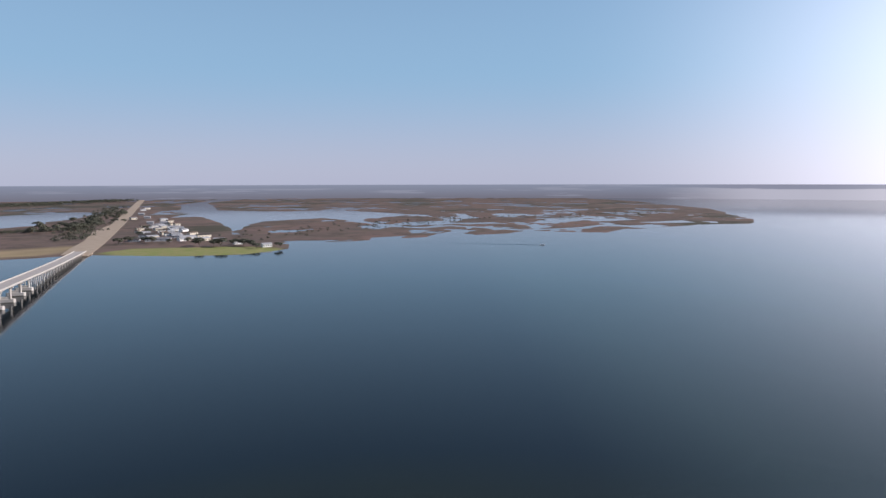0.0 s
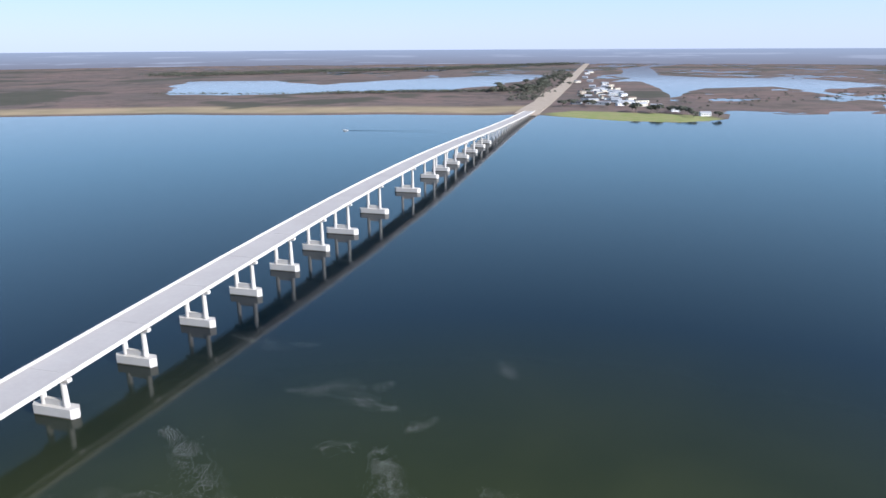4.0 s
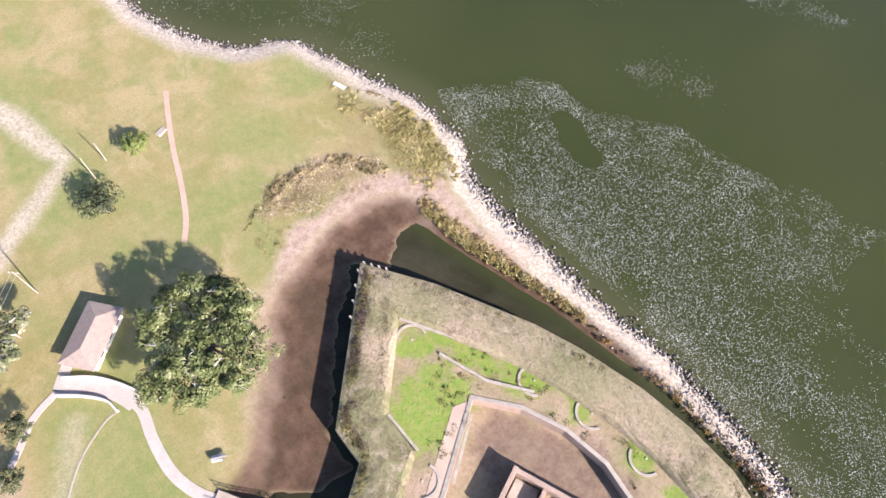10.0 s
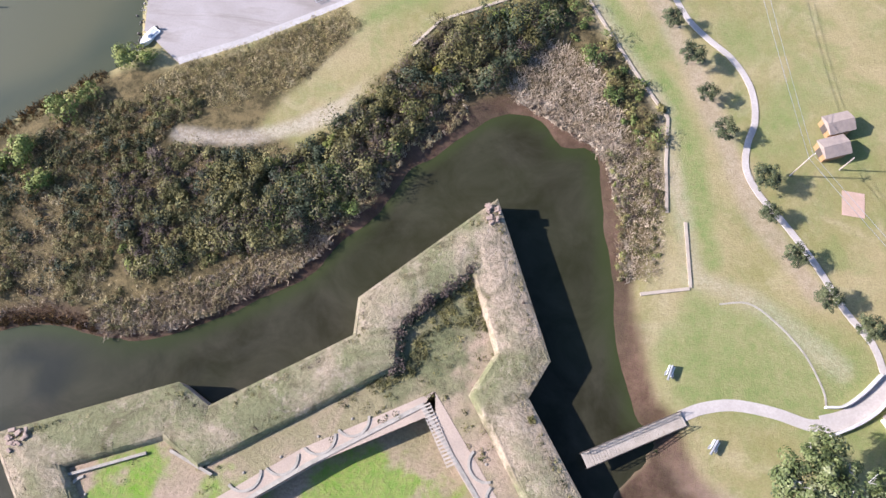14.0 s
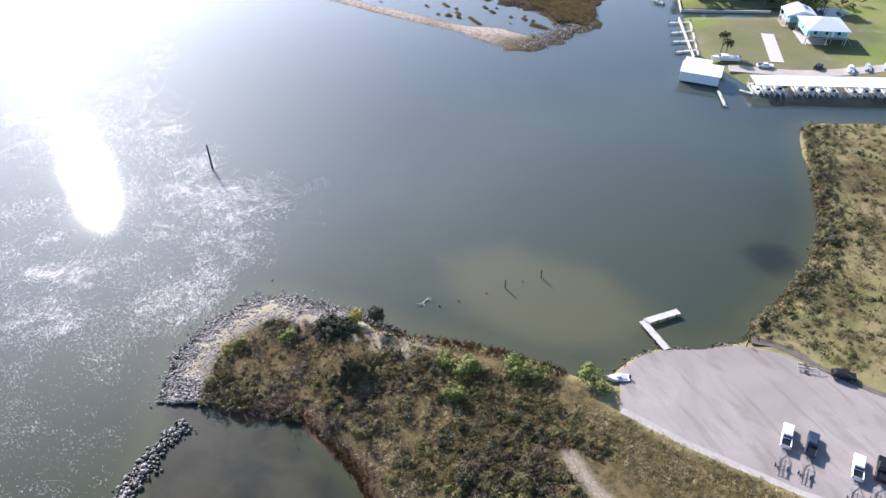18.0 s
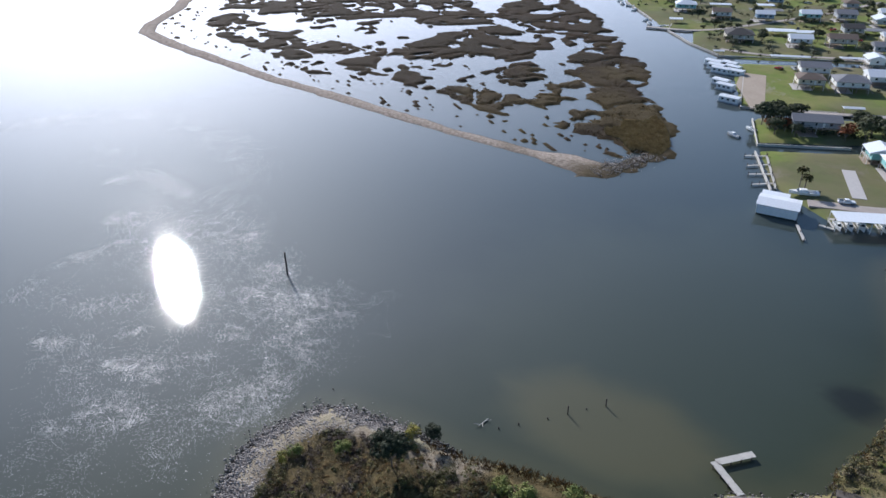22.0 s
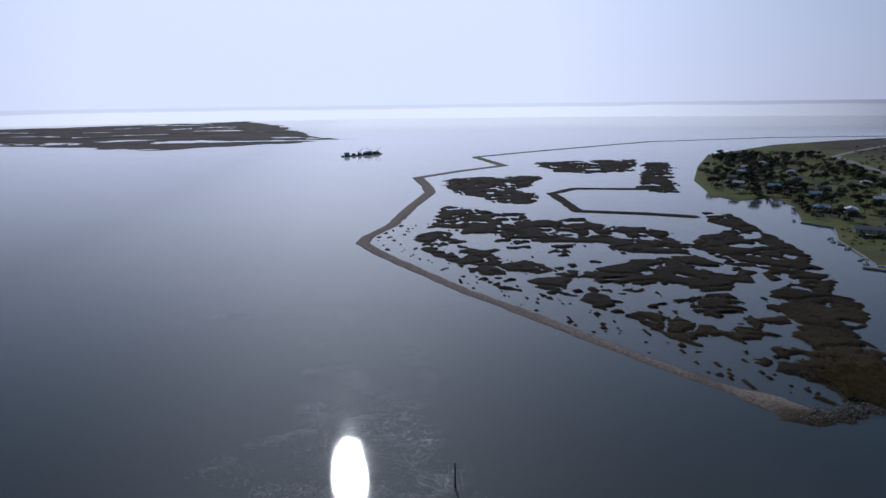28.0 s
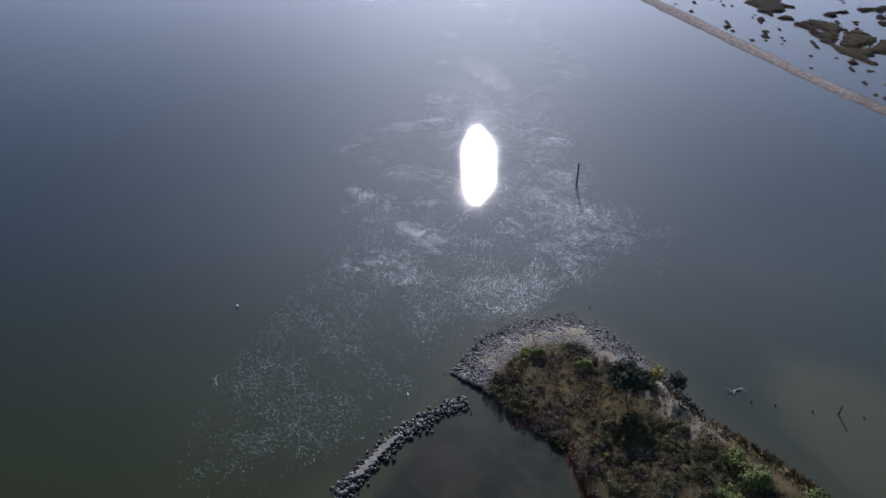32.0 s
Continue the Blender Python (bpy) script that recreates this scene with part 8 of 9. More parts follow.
VA = math.atan2(-0.82, -0.57)     # the way the village's canals run
HOUSES = (
    (646, -448, 15, 10, BLUEROOF, WHITE, "hip", "pale house with a blue-grey roof on the point"),
    (683, -539, 11, 9, METALROOF, WHITE, "gable", "white house with a bright metal roof"),
    (604, -508, 12, 9, DARKROOF, GREYSIDE, "gable", "grey house with a dark roof among trees"),
    (523, -408, 22, 10, GREYROOF, CREAM, "gable", "long waterfront house with a grey roof"),
    (505, -428, 12, 9, METALROOF, TEAL, "gable", "teal house with a white metal roof"),
    (460, -392, 15, 10, METALROOF, TEAL, "hip", "teal waterfront house under a pale hipped roof"),
    (554, -526, 10, 9, GREYROOF, GREYSIDE, "gable", "tall grey house on a village lot"),
    (449, -473, 11, 9, DARKROOF, BLUESIDE, "hip", "blue house with a dark roof"),
    (366, -361, 17, 13, DARKROOF, CREAM, "hip", "cream house with a steep black hipped roof"),
    (453, -525, 11, 9, GREYROOF, TEAL, "hip", "teal house with a grey roof near the road"),
    (392, -451, 13, 9, METALROOF, TEAL, "gable", "green-walled house with a pale roof"),
    (381, -474, 13, 10, GREYROOF, GREYSIDE, "gable", "grey house with a wide porch"),
    (411, -514, 11, 9, BROWNROOF, GREYSIDE, "hip", "grey house with a brown roof"),
    (337, -385, 13, 8, METALROOF, WHITE, "gable", "low white house by the canal"),
    (326, -409, 16, 9, BROWNROOF, CREAM, "gable", "long cream house with a brown roof"),
    (356, -481, 12, 9, METALROOF, GREYSIDE, "gable", "grey house with a white roof"),
    (374, -509, 11, 9, METALROOF, WHITE, "gable", "white house near the road"),
    (267, -320, 13, 9, BROWNROOF, CREAM, "hip", "cream stilt house with a brown hipped roof"),
    (283, -340, 15, 9, GREYROOF, WHITE, "gable", "white stilt house with a grey-blue roof"),
    (255, -336, 16, 11, GREYROOF, WHITE, "hip", "large white stilt house with a grey hipped roof"),
    (256, -362, 17, 11, METALROOF, WHITE, "gable", "large white house with a bright metal roof and solar panels"),
    (281, -385, 10, 8, METALROOF, WHITE, "gable", "small white house behind the larger one"),
    (216, -270, 20, 8, GREYROOF, GREYSIDE, "gable", "long grey raised house on the canal island"),
    (163, -262, 15, 12, METALROOF, TEAL, "hip", "large teal house with a pale hipped metal roof"),
    (178, -266, 9, 9, METALROOF, TEAL, "gable", "teal house wing with solar panels on its roof"),
    (812, -496, 14, 10, BLUEROOF, GREYSIDE, "gable", "blue-roofed house on the far point"),
    (917, -497, 12, 9, GREYROOF, GREYSIDE, "gable", "grey house on the far point"),
    (1105, -649, 14, 10, METALROOF, WHITE, "gable", "white house far along the channel"),
    (989, -551, 14, 10, METALROOF, GREYSIDE, "gable", "grey house far along the channel"),
    (881, -570, 13, 10, GREYROOF, CREAM, "gable", "cream house among the far trees"),
    (821, -625, 14, 10, METALROOF, WHITE, "hip", "white house among the far trees"),
    (772, -536, 13, 10, DARKROOF, BLUESIDE, "gable", "dark-roofed house on the far point"),
    (545, -446, 13, 9, GREYROOF, WHITE, "gable", "white house near the channel bend"),
    (622, -462, 13, 10, METALROOF, GREYSIDE, "gable", "grey house with a bright roof at the channel"),
    (700, -562, 12, 9, METALROOF, BLUESIDE, "gable", "blue house with a bright roof among trees"),
    (586, -545, 11, 9, BROWNROOF, CREAM, "hip", "cream house with a brown roof near the road"),
    (536, -510, 12, 9, DARKROOF, BLUESIDE, "gable", "tall blue house with a dark roof"),
    (500, -495, 12, 9, GREYROOF, WHITE, "gable", "white house with a grey roof on an inner lot"),
    (480, -465, 12, 9, METALROOF, CREAM, "hip", "cream house with a bright hipped roof"),
    (470, -548, 12, 9, TEAL, TEAL, "hip", "teal house near the highway"),
    (428, -400, 13, 9, BROWNROOF, WHITE, "gable", "white house with a brown roof by the inner lane"),
    (405, -420, 12, 8, METALROOF, BLUESIDE, "gable", "blue house with a bright roof by the inner lane"),
    (434, -548, 12, 9, METALROOF, GREYSIDE, "gable", "grey house with a bright roof near the highway"),
    (345, -440, 12, 9, DARKROOF, GREYSIDE, "gable", "grey house with a dark roof on an inner lot"),
    (318, -445, 12, 9, METALROOF, CREAM, "gable", "cream house with a bright roof on an inner lot"),
    (345, -535, 12, 9, GREYROOF, TEAL, "hip", "teal house with a grey roof near the highway"),
    (320, -500, 12, 9, BROWNROOF, WHITE, "gable", "white house with a brown roof near the highway"),
    (300, -415, 12, 8, GREYROOF, GREYSIDE, "gable", "grey house with a grey roof along the canal"),
    (296, -475, 12, 9, METALROOF, WHITE, "hip", "white house with a bright hipped roof along the canal"),
    (735, -500, 12, 9, BLUEROOF, WHITE, "gable", "white house with a blue-grey roof at the bend"),
    (850, -470, 13, 9, METALROOF, WHITE, "gable", "white house with a bright roof on the far bank"),
    (960, -610, 13, 9, BLUEROOF, GREYSIDE, "gable", "grey house with a blue-grey roof far along the bank"),
    (1050, -590, 13, 9, METALROOF, WHITE, "gable", "white house with a bright roof far along the bank"),
)
for k, (x, y, w, d, roof, wall, shape, label) in enumerate(HOUSES):
    big = "large" in label or "solar" in label
    drive = part("driveway", boxed((0, 0, 0), (6.0 + k % 3 * 2, w * 0.9, 0.3), 0, 0.03), PALEPAD if k % 2 else PALESAND)
    drive.matrix_basis = Matrix.Translation((x - 3.5 * math.cos(VA), y - 3.5 * math.sin(VA), 1.0)) @ Matrix.Rotation(VA, 4, 'Z')
    tagged(drive, ("pale sandy driveway beside a village house", "pale concrete driveway beside a village house")[k % 2], "driveway", kind="structure")
    stilt_house(x, y, VA + (0.0 if k % 3 else math.pi / 2) * (0 if w > 14 else 1), w, d, roof, wall, shape, label, 2.7 if k % 4 else 2.0, 3.0, solar="solar" in label)
for x, y, w, d, label in ((428, -358, 9, 6, "small white boat shed on the bank"), (458, -425, 16, 7, "low open shed with a flat pale roof"), (425, -441, 24, 8, "long low shed with a grey roof"), (367, -399, 18, 9, "wide white carport beside the village canal"),
                          (356, -411, 14, 8, "white open shed beside the houses"), (342, -456, 17, 9, "broad grey open shed"), (796, -447, 12, 9, "dark boathouse on piles"), (312, -352, 22, 4, "long white covered dock by the canal"), (520, -455, 14, 8, "white open shed on an inner lot"), (484, -520, 16, 8, "long grey open shed near the road"), (440, -455, 12, 8, "white carport on an inner lot"), (400, -540, 14, 8, "grey open shed near the highway"), (330, -470, 14, 8, "white open shed on an inner lot"),
                          (292, -384, 18, 4, "white covered dock along the canal"), (226, -306, 9, 3, "small white covered landing"), (340, -322, 6, 3, "little white canopy on the bank"), (206, -302, 8, 6, "low shed by the canal")):
    carport(x, y, VA, w, d, 3.0, label, GREYROOF if "grey" in label or "dark" in label else METALROOF)


def houseboat(x, y, turn, w, d, label):
    b = tagged(new("houseboat"), label, "houseboat", "houseboats at the bank")
    part("pontoon", boxed((0, 0, 0.2), (w + 1.2, d + 0.6, 0.8), 0, 0.08), GREYSIDE, b)
    walls = part("cabin", boxed((0, 0, 1.9), (w, d, 2.6), 0, 0.06), WHITE, b)
    part("roof", gable(w, d, 3.2, 0.5, 0.3), METALROOF, b)
    for k in range(3):
        for s in (-1, 1):
            part("window", boxed(((k - 1) * w * 0.3, s * (d / 2 + 0.03), 2.0), (1.3, 0.07, 0.9)), GLASS, walls)
    part("door", boxed((w / 2 + 0.03, 0, 1.65), (0.07, 0.9, 2.0)), GREYSIDE, walls)
    return put(b, x, y, 0, turn)


for k, (x, y, w, d) in enumerate(((325, -306, 10, 4.4), (318, -302, 10, 4.4), (311, -299, 10, 4.2), (318, -312, 9, 4.4), (311, -308, 9, 4.2), (304, -303, 10, 4.4), (292, -283, 9, 4.4), (284, -279, 9, 4.2), (266, -266, 10, 4.6))):
    houseboat(x, y, VA + math.pi / 2 + 0.95 + 0.08 * (k % 3 - 1), w, d, "white houseboat moored at the village bank")

# covered boat slips
P0, P1 = Vector((141.0, -201.3)), Vector((78.5, -303.8))
SD = (P1 - P0).normalized()
SN = Vector((-SD.y, SD.x))
if SN.x < 0:
    SN = -SN
slips = tagged(new("covered_boat_slips"), "long white-roofed covered boat slips on posts", "boat slips")
sa = math.atan2(SD.y, SD.x)
long_s = (P1 - P0).length
for k in range(12):
    u = (k + 0.5) / 12
    c = P0 + SD * (long_s * u) + SN * 3.6
    part("roof_panel", boxed((c.x, c.y, 4.35), (long_s / 12 - 0.03, 8.0, 0.16), sa), METALROOF, slips)
for k in range(33):
    p = P0 + SD * (long_s * k / 32)
    for s in (0.1, 7.2):
        q = p + SN * s
        part("post", barred((q.x, q.y, -1.2), (q.x, q.y, 4.3), 0.11, 0.11, n=6), WHITE, slips)
    a, b = p + SN * 0.1, p + SN * 7.2
    part("catwalk", boxed(((a.x + b.x) / 2, (a.y + b.y) / 2, 0.8), (0.7, 7.0, 0.12), sa), PALEWOOD, slips)
    part("lift_beam", boxed((a.x, a.y, 3.2), (0.12, 1.6, 0.2), sa), STEEL, slips)
back_walk = P0.lerp(P1, 0.5) + SN * 7.9
part("walkway", boxed((back_walk.x, back_walk.y, 0.9), (long_s, 1.4, 0.15), sa), PALEWOOD, slips)
first = None
for k in range(31):
    if k % 5 == 3:
        continue
    p = P0 + SD * (long_s * (k + 0.5) / 32) + SN * 3.2
    t = math.atan2(-SN.y, -SN.x)
    if first is None:
        first = boat("boat", "small motor boat in a covered slip", 6.2, 2.1, WHITE, k % 2 == 0, p.x, p.y, t, 0.4, "boats in the covered slips")
    else:
        put_copy(first, p.x, p.y, 0.2 + 0.3 * (k % 3), t, 0.9 + 0.1 * (k % 3))

# white boathouse at the slips' end
bh = tagged(new("boathouse"), "white boathouse with a pale metal roof on the water", "boathouse")
part("wall", boxed((0, 0, 2.0), (13.5, 9.5, 3.6), 0, 0.05), WHITE, bh)
part("roof", gable(13.8, 9.8, 3.9, 0.9, 0.3), METALROOF, bh)
part("annex_wall", boxed((2.0, -7.5, 1.6), (9.0, 5.6, 2.8), 0, 0.05), WHITE, bh)
part("annex_roof", boxed((2.0, -7.5, 3.1), (9.6, 6.0, 0.16)), METALROOF, bh)
for s in (-1, 0, 1):
    part("boat_door", boxed((-6.78, s * 3.0, 1.6), (0.08, 2.2, 2.6)), GREYSIDE, bh)
for i in range(4):
    for j in (-1, 1):
        part("pile", barred(((i / 3 - 0.5) * 13, j * 4.6, -1.5), ((i / 3 - 0.5) * 13, j * 4.6, 0.4), 0.18, 0.18, n=6), DARKWOOD, bh)
put(bh, 160.0, -194.5, 0.2, math.atan2(-12, -15) + math.pi)
for a, b in (((149.1, -192.6), (139.7, -186.2)), ((146, -199.5), (141.5, -201.5))):
    pier = tagged(new("dock"), "narrow plank dock beside the boathouse", "dock", "village docks")
    part("deck", ribbon([a, b], 1.0, 0.75, 0.15), PALEWOOD, pier)
    for k in range(3):
        p = Vector(a).lerp(Vector(b), k / 2)
        part("pile", barred((p.x, p.y, -1.4), (p.x, p.y, 1.5), 0.12, 0.12, n=6), DARKWOOD, pier)
for a, b in (((205.2, -220.7), (201.0, -229.1)), ((196.3, -213.8), (193.6, -223.2)), ((189.4, -208.1), (185.7, -216.8)), ((181.2, -202.3), (178.6, -211.1)), ((202, -229.5), (174.4, -207.8))):
    pier = tagged(new("dock"), "narrow finger dock with pilings at the grassy lot", "dock", "village docks")
    part("deck", ribbon([a, b], 0.9, 0.8, 0.15), PALEWOOD, pier)
    for k in range(4):
        p = Vector(a).lerp(Vector(b), k / 3)
        part("pile", barred((p.x, p.y, -1.4), (p.x, p.y, 1.9), 0.14, 0.13, n=6), DARKWOOD, pier)
# bulkheads along the lots
for pts in ([(411, -338), (372, -327), (342, -324)], [(411, -338), (425, -352)], [(594, -393), (563, -405), (511, -372), (446, -350)], [(240, -257), (213, -235), (193, -268)], [(207, -228), (174, -205)], [(302, -308), (256, -264), (230, -301)], [(340, -322), (286, -402)]):
    tagged(part("bulkhead", ribbon(pts, 0.5, 1.15, 2.0), PALEWOOD), "timber bulkhead along the canal lots", "bulkhead", kind="structure")

# roads, drives and hard standing
for pts, w, z, mat, label in (
        ([(1500, -1180), (1280, -909), (1178, -851), (922, -744), (764, -685), (590, -637), (487, -602), (413, -573), (250, -520), (60, -470)], 14, 1.25, ASPHALT, "pale two-lane highway behind the village"),
        ([(352, -334), (328, -350), (309, -377), (285, -406), (240, -470)], 4.0, 1.12, PATHC, "village lane along the canal"),
        ([(425, -330), (400, -357), (398, -405), (405, -483), (420, -560)], 4.0, 1.12, PATHC, "village lane between the houses"),
        ([(250, -268), (228, -299), (206, -330), (180, -370)], 3.5, 1.12, PATHC, "lane on the canal island"),
        ([(160, -209), (141, -234), (126, -278), (107, -315), (60, -400)], 5.5, 1.12, PATHC, "marina road behind the covered slips"),
        ([(176, -247), (155, -229)], 5.0, 1.14, PALEPAD, "concrete drive across the green lot")):
    tagged(part("road", ribbon(smooth_line(pts), w, z, 0.6), mat), label, "road", kind="structure")
tagged(part("sandy_lot", prism([(304, -308), (293, -316), (250, -274), (252, -267), (287, -289)], 0.5, 1.1), PALESAND), "bare sandy lot beside the houseboats", "lot", kind="structure")

# boats on land and vehicles
YARD = ((137, -247), (135, -254), (132, -261), (129, -266), (126, -272), (121, -278), (118, -284), (114, -290), (107, -300), (104, -305), (101, -310), (96, -320))
for k, (x, y) in enumerate(YARD):
    if 5 <= k <= 7:
        vehicle("pickup" if k % 2 else "car", (REDPAINT, BLACKPAINT, NAVYPAINT)[k - 5], ("red car in the marina yard", "black pickup in the marina yard", "dark blue pickup in the marina yard")[k - 5], x, y, VA + 1.2, 1.1, "marina yard vehicles")
    else:
        boat("boat", "covered motor boat stored in the marina yard", 6.5, 2.3, (WHITE, GREYSIDE, BLUEROOF, TEAL)[k % 4], k % 2 == 0, x, y, VA + 1.25, 1.1, "boats in the marina yard")
boat("boat", "white cabin cruiser standing on the grass", 10.5, 3.4, WHITE, True, 166, -213, VA + math.pi, 1.5)
boat("boat", "small dark workboat moored off the bank", 7.5, 2.4, GREYSIDE, True, 227, -234, VA + 2.2, 0.0)
boat("boat", "skiff tied by the bulkhead", 6.0, 2.0, WHITE, False, 230, -247, VA + 2.2, 0.0)
for x, y, s in ((446, -345, 1), (436, -340, 2), (424, -345, 0), (520, -372, 1), (509, -366, 2), (497, -366, 0), (482, -360, 1), (604, -392, 2), (330, -318, 0), (300, -358, 1)):
    boat("boat", "white motor boat tied along the village bank", 7.0, 2.4, WHITE, s != 0, x, y, VA + s, 0.0, "boats along the bank")
for k, (x, y) in enumerate(((154, -221), (144, -238), (296, -340), (300, -332), (345, -395), (372, -420), (388, -430), (330, -430), (270, -345), (415, -470), (440, -500), (360, -440))):
    vehicle("car" if k % 2 else "pickup", (CARWHITE, BLACKPAINT, GREYSIDE, REDPAINT)[k % 4], ("white pickup parked in the village", "black car parked in the village", "grey pickup parked in the village", "red car parked in the village")[k % 4], x, y, VA + 0.9 * k, 1.1, "village cars")


def palm(x, y, h):
    p = tagged(new("palm"), "tall shaggy palm on the green lot", "palm", "palms on the lot")
    part("trunk", barred((0, 0, -0.2), (0.1, 0, h), 0.24, 0.18, n=8), BARK, p)
    rng = np.random.RandomState(int(x))
    pts, n = [], 60
    for k in range(n):
        a, e = rng.uniform(0, 6.283), rng.uniform(-0.7, 0.9)
        for j in range(9):
            r = 2.1 * (j + 1) / 9
            pts.append((r * math.cos(a) * math.cos(e), r * math.sin(a) * math.cos(e), h + r * math.sin(e) - 0.22 * r * r))
    v, f = leaf_arrays(np.array(pts), 0.7, rng)
    array_ob("fronds", v, f, OLIVELEAF, p)
    return put(p, x, y, 1.0)


palm(172, -217, 7.5)
palm(167.5, -214.5, 6.5)

# village trees
v1 = put(tree("village_tree", "broad dark green tree among the houses", 4.2, 8.5, 0.6, VILLAGELEAF, 101, 22, 3000, 0.25, 9, fill=0.42, group="village trees"), 226, -262, 0.9)
v2 = put(tree("village_tree", "grey-green tree among the houses", 3.6, 7.5, 0.6, GREYLEAF, 102, 20, 2600, 0.22, 9, fill=0.42, group="village trees"), 231, -257, 0.9)
v3 = put(tree("village_tree", "rust-red tree beside the long house", 3.2, 6.0, 0.6, RUSTLEAF, 103, 10, 700, 0.2, 6, fill=0.42, group="village trees"), 221, -258, 0.9)
put_copy(v3, 204, -280, 0.9, 1, 1.0)
for k, (x, y, s) in enumerate(((232, -255, 1.1), (229, -262, 1.0), (224, -252, 1.0), (219, -250, 0.9), (235, -266, 1.0), (201, -273, 1.0), (196, -279, 1.1), (191, -284, 1.2), (208, -290, 1.0), (228, -272, 1.0), (213, -256, 0.7))):
    put_copy((v1, v1, v3)[k % 3] if k < 6 else v1, x, y, 0.9, k, s)
put_copy(v1, 198, -285, 0.9, 2, 1.2)
rng = np.random.RandomState(7)
spots = [(236, -262, 1.0), (190, -292, 1.3), (183, -290, 1.2), (340, -404, 0.9), (412, -420, 1.0), (430, -380, 0.9), (476, -420, 1.1), (490, -440, 1.2), (520, -440, 1.2), (560, -470, 1.2), (395, -378, 0.6), (305, -365, 0.8)]
for x, y, s in spots:
    put_copy((v1, v2)[int(x) % 2], x, y, 0.9, x, s)
FAR_WOOD = [(600, -420), (680, -450), (752, -478), (740, -412), (790, -408), (930, -458), (1120, -560), (1340, -690), (1270, -860), (1000, -740), (800, -660), (600, -600), (540, -500)]
count = 0
far_spots = inside_points(FAR_WOOD, 230, rng)
far_spots = far_spots[village_height(far_spots[:, 0], far_spots[:, 1])[0] > 0.5]
for x, y in far_spots:
    if min((x - h[0]) ** 2 + (y - h[1]) ** 2 for h in HOUSES) < 150:
        continue
    put_copy((v1, v2)[count % 2], x, y, 0.9, x, rng.uniform(0.8, 1.5))
    count += 1
NEAR_WOOD = [(300, -440), (420, -540), (560, -600), (760, -670), (900, -730), (890, -745), (700, -665), (500, -590), (380, -548), (270, -480)]
for x, y in inside_points(NEAR_WOOD, 70, rng):
    if abs(y - (-573 - (x - 413) * 0.31)) < 14:
        continue
    put_copy((v1, v2)[int(x) % 2], x, y, 0.9, x, rng.uniform(0.5, 1.1))
for x, y in inside_points([(75, -322), (130, -240), (150, -225), (240, -330), (330, -420), (250, -500), (60, -470)], 46, rng):
    if min((x - h[0]) ** 2 + (y - h[1]) ** 2 for h in HOUSES) < 200 or (x < 175 and y > -300):
        continue
    put_copy((v1, v2)[int(x) % 2], x, y, 0.9, x, rng.uniform(0.5, 0.9))
for x, y in ((40, -306), (48, -292), (30, -318), (56, -288), (20, -330), (70, -285)):
    put_copy(v2, x, y, 0.9, x, 0.6)


# ---------------------------------------------------------------- far things on the water
# grey iron tone includes distance haze painted over the dark hull
dredge = tagged(new("dredge_barge"), "dark dredging barge with crane booms far out", "barge")
part("hull", boxed((0, 0, 1.2), (104, 12, 2.6), 0, 0.3), IRON, dredge)
part("tug_house", boxed((-40, 0, 5.5), (9, 7, 6), 0, 0.2), WHITE, dredge)
part("deck_house", boxed((18, 0, 5), (14, 8, 5), 0, 0.2), GREYSIDE, dredge)
for x, h in ((-22, 8), (-6, 10), (8, 9), (34, 12), (44, 8)):
    part("machinery", boxed((x, 0, 4), (6, 7, h * 0.4), 0, 0.2), IRON, dredge)
for x, s in ((-10, 1), (26, -1), (40, 1)):
    part("boom", barred((x, 0, 4), (x + 13 * s, 0, 16), 0.7, 0.35, n=5), IRON, dredge)
    part("mast", barred((x, 0, 2.4), (x, 0, 13), 0.6, 0.4, n=5), IRON, dredge)
put(dredge, 1545, 25, 0, math.atan2(-95, 73))


def wake(x, y, turn, long, spread):
    """Ripples spreading behind a moving boat, as low real ridges."""
    root = tagged(new("wake"), "thin spreading wake behind the motor boat", "wake", kind="stuff")
    for s in (-1, 1):
        bm = bmesh.new()
        n = 24
        rows = []
        for k in range(n + 1):
            t = k / n
            w = 0.7 + 4 * t
            y0 = s * (0.8 + spread * t)
            z = 0.22 * (1 - t) + 0.05
            rows.append([bm.verts.new((-long * t, y0 - w, 0.01)), bm.verts.new((-long * t, y0, z)), bm.verts.new((-long * t, y0 + w, 0.01))])
        for a, b in zip(rows, rows[1:]):
            for k in range(2):
                bm.faces.new((a[k], a[k + 1], b[k + 1], b[k]))
        bmesh.ops.recalc_face_normals(bm, faces=bm.faces)
        part("ripple", bm, WATER, root, smooth=True)
    return put(root, x, y, 0, turn)


boat("boat", "white motor boat crossing the far channel", 9.0, 3.0, WHITE, True, 234, 1275, radians(-10), 0.0)
wake(229, 1275, radians(-17), 330, 26)
boat("boat", "white motor boat beyond the bridge", 9.0, 3.0, WHITE, True, -676, 791, radians(190), 0.0)
wake(-670, 793, radians(205), 220, 18)

yard_spots = inside_points([(300, -345), (360, -335), (420, -350), (560, -415), (620, -480), (560, -570), (420, -540), (300, -440), (262, -380)], 75, rng)
yard_spots = yard_spots[village_height(yard_spots[:, 0], yard_spots[:, 1])[0] > 0.5]
for x, y in yard_spots:
    if min((x - h[0]) ** 2 + (y - h[1]) ** 2 for h in HOUSES) > 110:
        put_copy((v1, v2)[int(x) % 2], x, y, 0.9, x, rng.uniform(0.35, 0.85))

